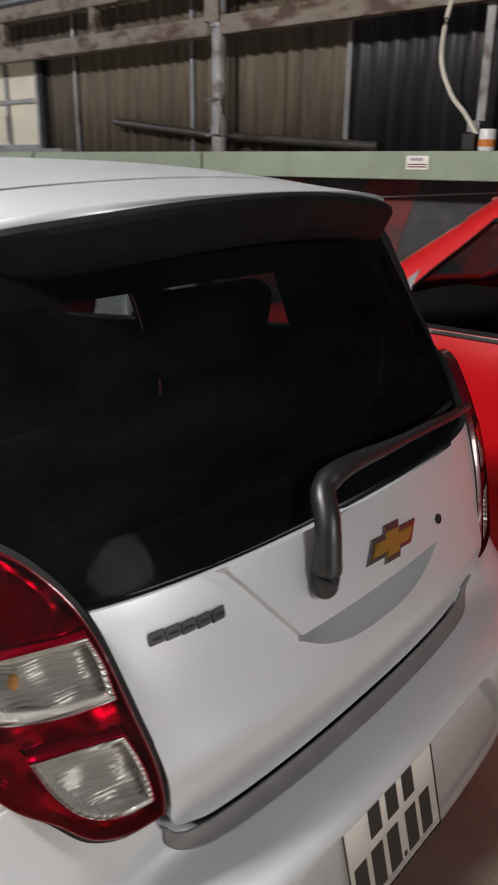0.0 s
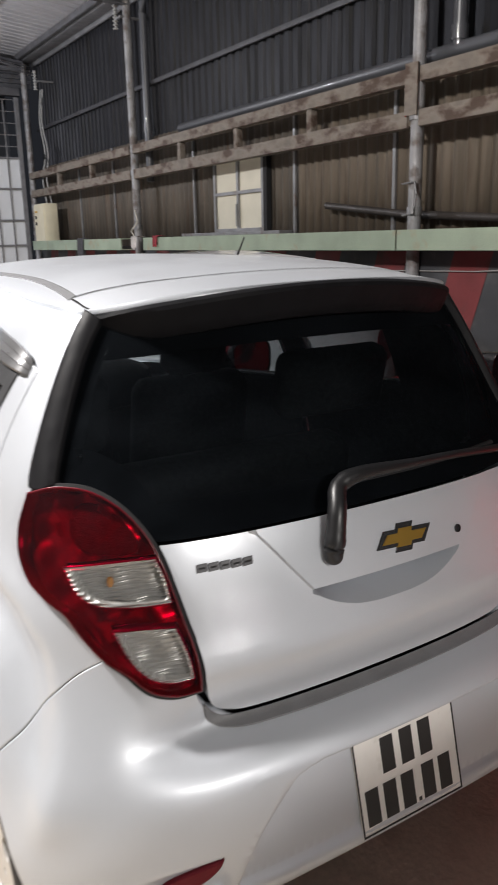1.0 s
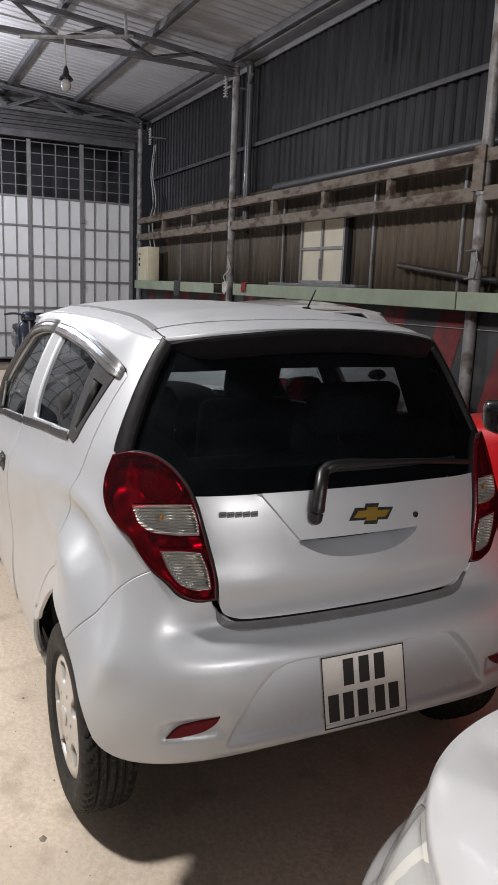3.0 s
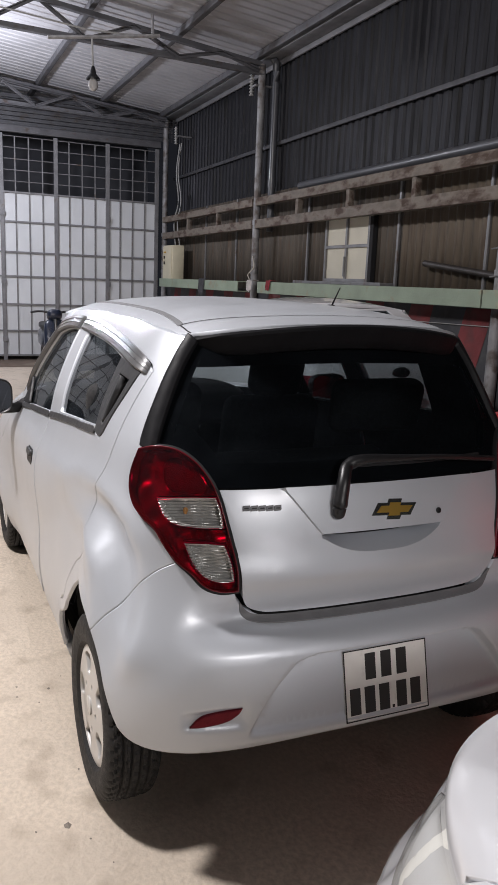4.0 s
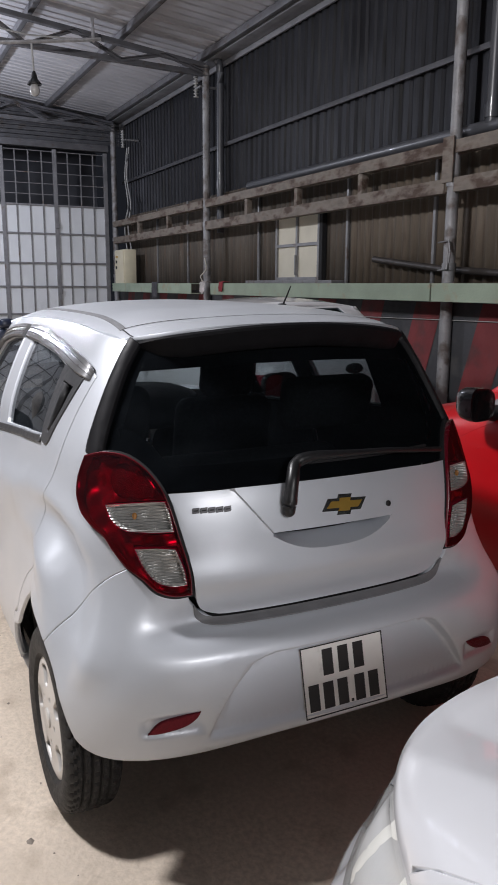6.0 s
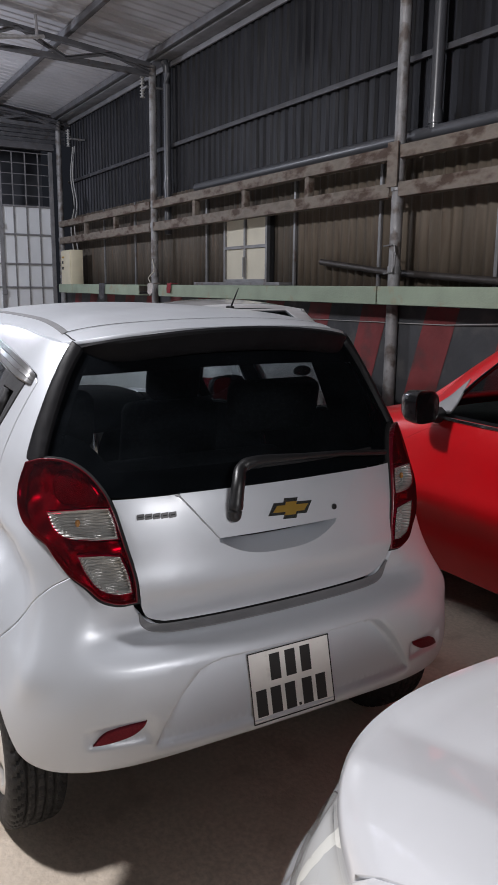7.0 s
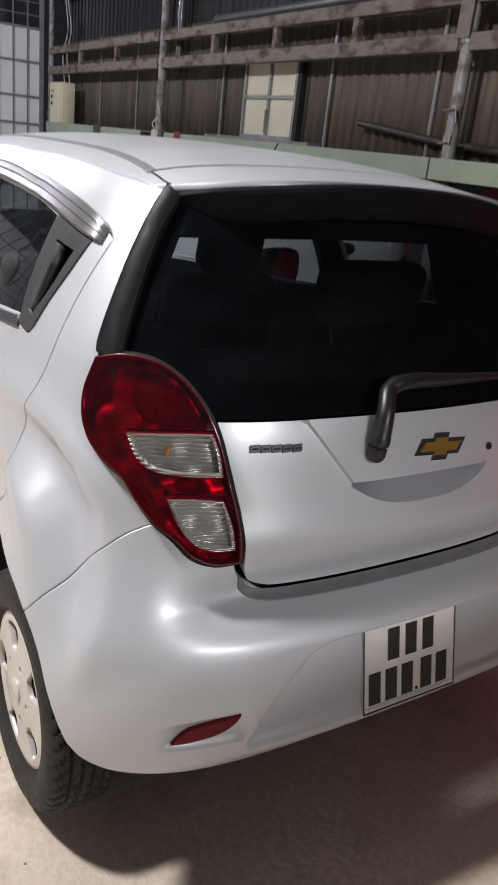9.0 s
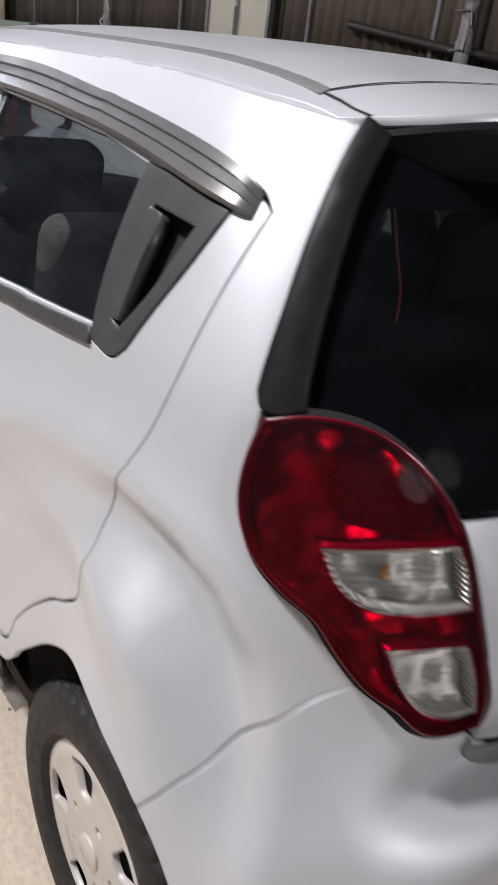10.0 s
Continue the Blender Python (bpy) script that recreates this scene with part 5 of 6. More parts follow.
# rear window and spoiler
window_left = [(.497, 1.046), (.518, 1.068), (.556, 1.108), (.615, 1.134), (.690, 1.143), (.706, 1.165), (.703, 1.20), (.690, 1.29), (.678, 1.36), (.662, 1.41)]
window_poly = outline(window_left, [(.662, 1.41), (.3, 1.425), (0, 1.43), (-.3, 1.425), (-.662, 1.41)], [(-a, b) for a, b in window_left[::-1]], [(-.497, 1.046), (0, 1.052), (.497, 1.046)])
rear_window = patch("rear_window", SKIN, window_poly, M_REARGLASS, car, step=0.05, lift=-0.010, lip=0, label="dark tinted rear window")
frit = inset(window_poly, 0.062)
patch("frit", SKIN, window_poly, M_FRIT, rear_window, holes=[even(frit, 0.05)], step=0.03, lift=-0.015, lip=0)


def spoiler_line(y):
    return -0.252 - 0.36 * y * y - 6.6 * abs(y) ** 6


bm = bmesh.new()
rows = []
for j in range(49):
    y = -0.485 + 0.97 * j / 48
    xe = spoiler_line(y)
    turn = max(0, (abs(y) - 0.38) / 0.105) ** 2
    xe, zt = xe - 0.030 * turn, 1.474 - 0.215 * y * y - 0.016 * turn
    rows.append([bm.verts.new((xe + dx - (0.0 if i < 5 else 0.25 * max(0, abs(y) - 0.40)), y, zt + dz)) for i, (dx, dz) in enumerate([(-0.115, -0.012), (-0.09, -0.008), (-0.045, -0.002), (-0.012, 0.0012), (-0.002, -0.004), (0.0, -0.012), (-0.018, -0.045), (-0.030, -0.066), (-0.040, -0.071), (-0.075, -0.066)])])
for a, b in zip(rows, rows[1:]):
    for i in range(len(a) - 1):
        bm.faces.new((a[i], a[i + 1], b[i + 1], b[i]))
bm.faces.new(rows[0])
bm.faces.new(rows[-1])
spoiler = part("spoiler", bm, M_SPOILER, car, "black roof spoiler over the rear window", smooth=True)

# roof


class Roof:
    middle = np.array((-1.2, 0, 0.5))

    def __call__(self, x, y):
        return (x, y, roof_height(x, y))


roof_skin = Roof()
back_line = [(spoiler_line(y) - 0.020 - 0.1 * max(0, abs(y) - 0.4), y) for y in np.linspace(-0.49, 0.49, 13)]
sill_line = [(x, RIM_Y(x) - 0.001) for x in (-.60, -.75, -1.0, -1.3, -1.6, -1.9, -2.12)]
roof_poly = outline(back_line, [back_line[-1]] + sill_line, [sill_line[-1], (-2.2, .3), (-2.23, 0), (-2.2, -.3), (sill_line[-1][0], -sill_line[-1][1])], [(x, -y) for x, y in sill_line[::-1]] + [back_line[0]])
roof_panel = patch("roof_panel", roof_skin, roof_poly, M_PAINT, car, step=0.04, lift=0.0005, lip=0.015, gap=0.0012, ease=0.0012)
patch("roof_rail_gap", roof_skin, inset(roof_poly, -0.003), M_TRIM, car, step=0.05, lift=-0.010, lip=0.0)
DITCH = [(-2.05, .415), (-1.6, .437), (-1.2, .440), (-.90, .446), (-.69, .458), (-.51, .468)]
for k in (1, -1):
    a, b = [(x, k * (y + 0.009)) for x, y in DITCH], [(x, k * (y - 0.009)) for x, y in DITCH[::-1]]
    patch("roof_ditch_strip", roof_skin, outline(a, [a[-1], b[0]], b, [b[-1], a[0]]), M_DITCH, car, step=0.03, lift=0.0022, lip=0.003, ease=0.002, label="grey rubber strip in the roof ditch")
    patch("roof_seam", roof_skin, outline([(-.51, k * .472), (-.43, k * .466)], [(-.43, k * .466), (-.43, k * .462)], [(-.43, k * .462), (-.51, k * .468)], [(-.51, k * .468), (-.51, k * .472)]), M_GAP, car, step=0.03, lift=0.0016, lip=0.0, ease=0.0005)
patch("roof_seam", roof_skin, outline([(-.510, -.465), (-.47, -.33), (-.441, -.2), (-.43, 0), (-.441, .2), (-.47, .33), (-.510, .465)], [(-.510, .465), (-.5145, .465)], [(-.5145, .465), (-.4745, .33), (-.4455, .2), (-.4345, 0), (-.4455, -.2), (-.4745, -.33), (-.5145, -.465)], [(-.5145, -.465), (-.510, -.465)]), M_GAP, car, step=0.03, lift=0.0016, lip=0.0, ease=0.0005)
# windscreen, bonnet and nose
front = SKIN.total
screen = outline([(2.62, 1.40), (2.80, 1.20), (3.05, 1.00)], [(3.05, 1.00), (front, .995), (2 * front - 3.05, 1.00)], [(2 * front - 3.05, 1.00), (2 * front - 2.80, 1.20), (2 * front - 2.62, 1.40)], [(2 * front - 2.62, 1.40), (front, 1.445), (2.62, 1.40)])


class Wrapped:
    """The skin carried on past the middle of the nose."""

    middle = SKIN.middle

    def __call__(self, s, z):
        return SKIN(s, z) if s <= front else SKIN(s - 2 * front, z)


WRAP = Wrapped()
patch("windscreen", WRAP, screen, M_CLEAR, car, step=0.08, lift=-0.004, lip=0)
nose_poly = outline([(3.02, .985), (front, .99), (2 * front - 3.02, .985)], [(2 * front - 3.02, .985), (2 * front - 3.35, .885), (2 * front - 3.6, .805), (2 * front - 3.80, .63)], [(2 * front - 3.80, .63), (2 * front - 3.78, .2)], [(2 * front - 3.78, .2), (3.78, .2)], [(3.78, .2), (3.80, .63)], [(3.80, .63), (3.6, .805), (3.35, .885), (3.02, .985)])
patch("bonnet_and_nose", WRAP, nose_poly, M_PAINT, car, step=0.045, lip=0.02)
for k in (1, -1):
    side = lambda p: p if k == 1 else flip(p)
    patch("windscreen_pillar", SKIN, side(outline([(2.255, 1.385), (2.44, 1.325), (2.605, 1.228), (2.81, 1.042)], [(2.81, 1.042), (2.87, .985)], [(2.87, .985), (3.02, .985)], [(3.02, .985), (2.80, 1.20), (2.62, 1.42)], [(2.62, 1.42), (2.255, 1.436)], [(2.255, 1.436), (2.255, 1.385)])), M_PAINT, car, step=0.03, lip=0.02)
# floor pan, closing the underside
part("floor_pan", box(bmesh.new(), -3.3, -0.30, -0.56, 0.56, 0.24, 0.32, 0.02), M_GAP, car)
for x in (-0.5, -2.875):
    for k in (1, -1):
        arch_liner(x - 0.025, -k * 0.665, k, 0.345, car, 0.2, 0.35)

for k in (1, -1):
    part("sill_box", box(bmesh.new(), -2.5, -0.90, -0.68 if k == 1 else 0.55, -0.55 if k == 1 else 0.68, 0.235, 0.33, 0.02), M_GAP, car)

# badges and tail furniture


def on_tail(s, z, lift=0.0):
    p, a, b = (np.array(SKIN(*q)) for q in ((s, z), (s + 0.002, z), (s, z + 0.002)))
    across, rise = (a - p) / np.linalg.norm(a - p), (b - p) / np.linalg.norm(b - p)
    out = np.cross(rise, across)
    out /= np.linalg.norm(out)
    if out[0] < 0:
        out = -out
    right = np.cross(rise, out)
    m = Matrix((right, rise, out)).transposed().to_4x4()
    m.translation = Vector(p + out * lift)
    return m


def plaque(name, points, depth, mat, parent, m, bevel=0.0015, label=""):
    """A flat shape with thickness and eased edges."""
    bm = bmesh.new()
    f = bm.faces.new([bm.verts.new((x, y, 0)) for x, y in points])
    up = bmesh.ops.extrude_face_region(bm, geom=[f])
    tops = [v for v in up["geom"] if isinstance(v, bmesh.types.BMVert)]
    bmesh.ops.translate(bm, verts=tops, vec=(0, 0, depth))
    if bevel:
        bmesh.ops.bevel(bm, geom=[e for e in bm.edges if all(v in tops for v in e.verts)], offset=bevel, segments=2, affect="EDGES")
    bmesh.ops.transform(bm, matrix=m, verts=bm.verts)
    return part(name, bm, mat, parent, label, smooth=True)


def bowtie(w, h, arm, slant):
    return [(-w, -arm), (-0.30 * w, -arm), (-0.36 * w, -h), (0.24 * w, -h), (0.30 * w, -arm), (w - slant, -arm), (w, arm), (0.30 * w, arm), (0.36 * w, h), (-0.24 * w, h), (-0.30 * w, arm), (-w + slant, arm)]


badge_at = on_tail(-0.012, 0.972, 0.006)
emblem = plaque("emblem", bowtie(0.075, 0.029, 0.0175, 0.021), 0.008, M_CHROME, tailgate, badge_at, 0.002, "chrome badge with a gold centre")
plaque("emblem_fill", bowtie(0.060, 0.0185, 0.0095, 0.0155), 0.0035, M_GOLD, emblem, badge_at @ Matrix.Translation((0, 0, 0.0065)), 0.0012, "gold enamel")
# model name: plain raised bars
for i, (w, gap_in) in enumerate([(0.020, 0), (0.020, 0.0), (0.020, 0.0), (0.020, 0), (0.020, 0)]):
    s = 0.420 - i * 0.0235
    m = on_tail(s, 0.995, 0.0012)
    plaque("model_letter_bar", [(-0.0098, -0.0075), (0.0078, -0.0075), (0.0098, -0.0045), (0.0108, 0.0075), (-0.0070, 0.0075), (-0.0092, 0.0045)], 0.004, M_LETTER, tailgate, m, 0.001)
    plaque("model_letter_slot", [(-0.0060, -0.0018), (0.0062, -0.0018), (0.0064, 0.0015), (-0.0058, 0.0015)], 0.0008, M_GAP, tailgate, m @ Matrix.Translation((0, 0, 0.0041)), 0)
bm = bmesh.new()
lathe(bm, [(0.0085, 0), (0.0085, 0.003), (0.0065, 0.0035), (0.0055, 0.001), (0.0, 0.001)], (0, 0, 0), "z", 20)
bmesh.ops.transform(bm, matrix=on_tail(-0.183, 0.955, 0.0115), verts=bm.verts)
part("keyhole", bm, M_PLASTIC, tailgate, smooth=True)

# rear wiper
stem = smooth_line([(-.070, -.156, .982), (-.072, -.150, 1.02), (-.084, -.137, 1.066), (-.108, -.114, 1.101), (-.108, -.06, 1.116), (-.110, .06, 1.113), (-.121, .20, 1.106), (-.141, .33, 1.092), (-.165, .44, 1.078)], 6)
n = len(stem)
bm = tube(bmesh.new(), stem, [0.0185 + 0.0025 * min(1, i / 4) if i < 6 else 0.021 - 0.004 * min(1, i / 18) if i < 20 else max(0.009, 0.018 - 0.009 * (i - 20) / 12) for i in range(n)], 12)
cap = bmesh.ops.create_uvsphere(bm, u_segments=16, v_segments=10, radius=0.0186)["verts"]
bmesh.ops.translate(bm, verts=cap, vec=stem[0])
part("wiper_arm", bm, M_WIPER, tailgate, "black plastic wiper arm", smooth=True)
blade = smooth_line([np.array(SKIN(s, 1.088)) + np.array((-0.006, 0, 0.004)) for s in (0.06, -0.05, -0.16, -0.28, -0.40)], 5)
part("wiper_blade", tube(bmesh.new(), blade, 0.006, 6), M_GAP, tailgate, smooth=True)

# number plate with plain bars for its writing
plate_m = Matrix.Translation((-0.018, 0.006, 0.486)) @ Matrix.Rotation(radians(-13.5), 4, "Y") @ Matrix(((0, 0, 1, 0), (1, 0, 0, 0), (0, 1, 0, 0), (0, 0, 0, 1)))
plate = plaque("number_plate", [(-0.132, -0.1), (0.132, -0.1), (0.139, -0.093), (0.139, 0.093), (0.132, 0.1), (-0.132, 0.1), (-0.139, 0.093), (-0.139, -0.093)], 0.003, M_PLATE, bumper, plate_m, 0.001, "white number plate with black bars")
rim = bmesh.new()
for x0, x1, y0, y1 in ((-0.139, 0.139, 0.0965, 0.1), (-0.139, 0.139, -0.1, -0.0965), (-0.139, -0.1355, -0.1, 0.1), (0.1355, 0.139, -0.1, 0.1)):
    box(rim, x0, x1, y0, y1, 0.0028, 0.0046, 0.0006, plate_m)
part("plate_rim", rim, M_INK, plate)
for y, xs in ((0.048, (-0.052, 0.0, 0.052)), (-0.045, (-0.106, -0.058, -0.010, 0.048, 0.096))):
    for x in xs:
        plaque("plate_bar", [(x - 0.017, y - 0.037), (x + 0.017, y - 0.037), (x + 0.017, y + 0.037), (x - 0.017, y + 0.037)], 0.001, M_INK, plate, plate_m @ Matrix.Translation((0, 0, 0.003)), 0)
plaque("plate_bar", [(0.015, -0.081), (0.023, -0.081), (0.023, -0.073), (0.015, -0.073)], 0.001, M_INK, plate, plate_m @ Matrix.Translation((0, 0, 0.003)), 0)

# ---- wheels ----


class Disc:
    """A wheel cover's domed face, seen from outside; u, v in metres from the hub."""

    middle = np.array((0.0, 0.5, 0.0))

    def __call__(self, u, v):
        r = math.hypot(u, v)
        return (u, -0.016 * math.cos(min(1, r / 0.19) * 1.4) - 0.006 * gauss(r - 0.165, 0.02), v)


def make_wheel(parent, x, y, k, cover=True, spokes=5, r_tyre=0.285):
    wheel = new("wheel")
    wheel.location, wheel.parent = (x, y, r_tyre), parent
    if k < 0:
        wheel.rotation_euler = (0, 0, math.pi)
    profile = [(0.182, -0.062), (0.195, -0.076), (0.225, -0.083), (0.252, -0.082), (0.268, -0.074), (0.277, -0.066)]
    profile += [(0.281, -0.056), (0.2835, -0.040), (0.285, -0.02), (0.285, 0.0), (0.285, 0.02), (0.2835, 0.040), (0.281, 0.056), (0.277, 0.066), (0.268, 0.074), (0.252, 0.082), (0.225, 0.083), (0.19, 0.074)]
    line = []
    for a, b in zip(profile, profile[1:]):
        n = 9 if a[0] > 0.276 and b[0] > 0.276 else 1
        line += [(a[0] + (b[0] - a[0]) * i / n, a[1] + (b[1] - a[1]) * i / n) for i in range(n)]
    line.append(profile[-1])
    sides, verts, faces = 192, [], []
    for i in range(sides):
        phi = i * math.tau / sides
        for r, h in line:
            if r > 0.272:
                d = 0.0
                for g in (-0.038, -0.013, 0.013, 0.038):
                    d = max(d, gauss(h - g, 0.0038))
                slant = (i + int(abs(h) * 110)) % 4
                d = max(d, 0.55 if slant == 0 else 0, 0.8 if slant == 0 and abs(h) > 0.052 else 0)
                r -= 0.010 * d
            verts.append((r * math.cos(phi), h, r * math.sin(phi)))
    w = len(line)
    for i in range(sides):
        for j in range(w - 1):
            a, b = i * w + j, (i + 1) % sides * w + j
            faces.append((a, a + 1, b + 1, b))
    mesh_ob("tyre", verts, faces, M_RUBBER, wheel, smooth=True).data.set_sharp_from_angle(angle=radians(30))
    bm = bmesh.new()
    lathe(bm, [(0.19, 0.07), (0.178, -0.02), (0.06, -0.03), (0.0, -0.03)], (0, 0, 0), "y", 36)
    part("rim", bm, M_RUBBER, wheel, smooth=True)
    disc = Disc()
    rim_line = np.array([(0.183 * math.cos(a), 0.183 * math.sin(a)) for a in np.linspace(0, math.tau, 72, endpoint=False)])
    holes = []
    for i in range(spokes):
        a = (i + 0.5) * math.tau / spokes
        c, s = math.cos(a), math.sin(a)
        shape = outline([(0.094, -0.014), (0.100, -0.021), (0.128, -0.030), (0.150, -0.038)], [(0.150, -0.038), (0.158, -0.030), (0.162, 0.0), (0.158, 0.030)], [(0.158, 0.030), (0.150, 0.038), (0.128, 0.030), (0.100, 0.021)], [(0.100, 0.021), (0.094, 0.014), (0.092, 0.0), (0.094, -0.014)], each=4)
        holes.append(np.array([(p * c - q * s, p * s + q * c) for p, q in shape]))
        b = i * math.tau / spokes
        holes.append(np.array([(0.072 * math.cos(b) + 0.009 * math.cos(q), 0.072 * math.sin(b) + 0.009 * math.sin(q)) for q in np.linspace(0, math.tau, 10, endpoint=False)]))
    ob = patch("wheel_cover", disc, rim_line, M_COVER, wheel, holes=holes, step=0.012, lip=0.012, ease=0.002, lift=0.0)
    ob.location = (0, -0.058, 0)
    bm = bmesh.new()
    lathe(bm, [(0.030, 0.0), (0.030, -0.004), (0.024, -0.007), (0.0, -0.007)], (0, -0.0735, 0), "y", 24)
    part("hub_cap", bm, M_COVER, wheel, smooth=True)
    return wheel


rear_wheel = make_wheel(car, -0.50, -0.668, 1)
for x, y, k in ((-2.875, -0.668, 1), (-0.50, 0.668, -1), (-2.875, 0.668, -1)):
    other = copy_thing(rear_wheel, Matrix.Translation((x, y, 0.285)) @ (Matrix.Rotation(math.pi, 4, "Z") if k < 0 else Matrix()) @ Matrix.Rotation(0.4 * k, 4, "Y"))
    other.parent = car

# ---- inside the hatchback ----


def cushion(bm, x, y, z, dx, dy, dz, lean=0.0, puff=0.35):
    """A rounded seat block."""
    m = Matrix.Translation((x, y, z)) @ Matrix.Rotation(radians(lean), 4, "Y")
    if puff < 0.45:
        made = bmesh.ops.create_cube(bm, size=1.0)["verts"]
        bmesh.ops.transform(bm, matrix=m @ Matrix.Diagonal((dx, dy, dz, 1)), verts=made)
        bmesh.ops.bevel(bm, geom=list({e for v in made for e in v.link_edges}), offset=min(dx, dy, dz) * 0.42, segments=5, affect="EDGES", profile=0.5)
        return bm
    made = bmesh.ops.create_uvsphere(bm, u_segments=20, v_segments=12, radius=1)["verts"]
    for v in made:
        q = Vector([math.copysign(abs(c) ** puff, c) for c in v.co])
        v.co = Vector((q.x * dx / 2, q.y * dy / 2, q.z * dz / 2))
    bmesh.ops.transform(bm, matrix=m, verts=made)
    return bm


def seat(x, y, width):
    s = thing("car_seat", "dark cloth car seat with a headrest", "seat", "front seats")
    part("cushion", cushion(bmesh.new(), x - 0.22, y, 0.50, 0.5, width, 0.16), M_SEAT, s, smooth=True)
    part("backrest", cushion(bmesh.new(), x + 0.10, y, 0.77, 0.15, width, 0.60, 12), M_SEAT, s, smooth=True)
    part("headrest", cushion(bmesh.new(), x + 0.18, y, 1.165, 0.11, 0.26, 0.19, 12, 0.4), M_SEAT, s, smooth=True)
    for k in (-0.05, 0.05):
        bar("headrest_post", [(x + 0.15, y + k, 1.02), (x + 0.175, y + k, 1.12)], 0.006, M_CHROME, s)
    s.parent = car
    return s


seat(-1.75, -0.36, 0.48)
seat(-1.75, 0.36, 0.48)
for y in (-0.47, 0.47):
    part("rear_headrest", cushion(bmesh.new(), -0.88, y, 1.13, 0.10, 0.40, 0.21, 12, 0.4), M_SEAT, car, smooth=True)
part("rear_bench", cushion(bmesh.new(), -0.98, 0, 0.68, 0.16, 1.12, 0.56, 14), M_SEAT, car, smooth=True)
part("cargo_floor", box(bmesh.new(), -1.5, -0.30, -0.55, 0.55, 0.42, 0.45, 0.005), M_SEAT, car)
part("dashboard", cushion(bmesh.new(), -2.62, 0, 0.88, 0.45, 1.25, 0.26, 0, 0.5), M_PLASTIC, car, smooth=True)
wheel_ring = [Vector((-2.23, -0.36, 0.96)) + Matrix.Rotation(radians(-25), 3, "Y") @ Vector((0, 0.175 * math.cos(a), 0.175 * math.sin(a))) for a in np.linspace(0, math.tau, 33)]
bar("steering_wheel", wheel_ring, 0.014, M_PLASTIC, car, 8)
bar("steering_column", [(-2.25, -0.36, 0.96), (-2.5, -0.36, 0.88)], [0.06, 0.04], M_PLASTIC, car)
part("headliner", box(bmesh.new(), -2.0, -0.5, -0.45, 0.45, 1.425, 1.435), M_SEAT, car)
part("interior_mirror", cushion(bmesh.new(), -2.15, 0.0, 1.33, 0.03, 0.22, 0.06, 0, 0.5), M_PLASTIC, car, smooth=True)

# ---- the other cars ----


def s_at(hull, x, z=0.8):
    """How far round the plan the left side reaches x (given from the tail)."""
    lo, hi = 0.0, hull.total
    for _ in range(40):
        mid = (lo + hi) / 2
        if hull(mid, z)[0] - hull.at[0] > x:
            lo = mid
        else:
            hi = mid
    return lo


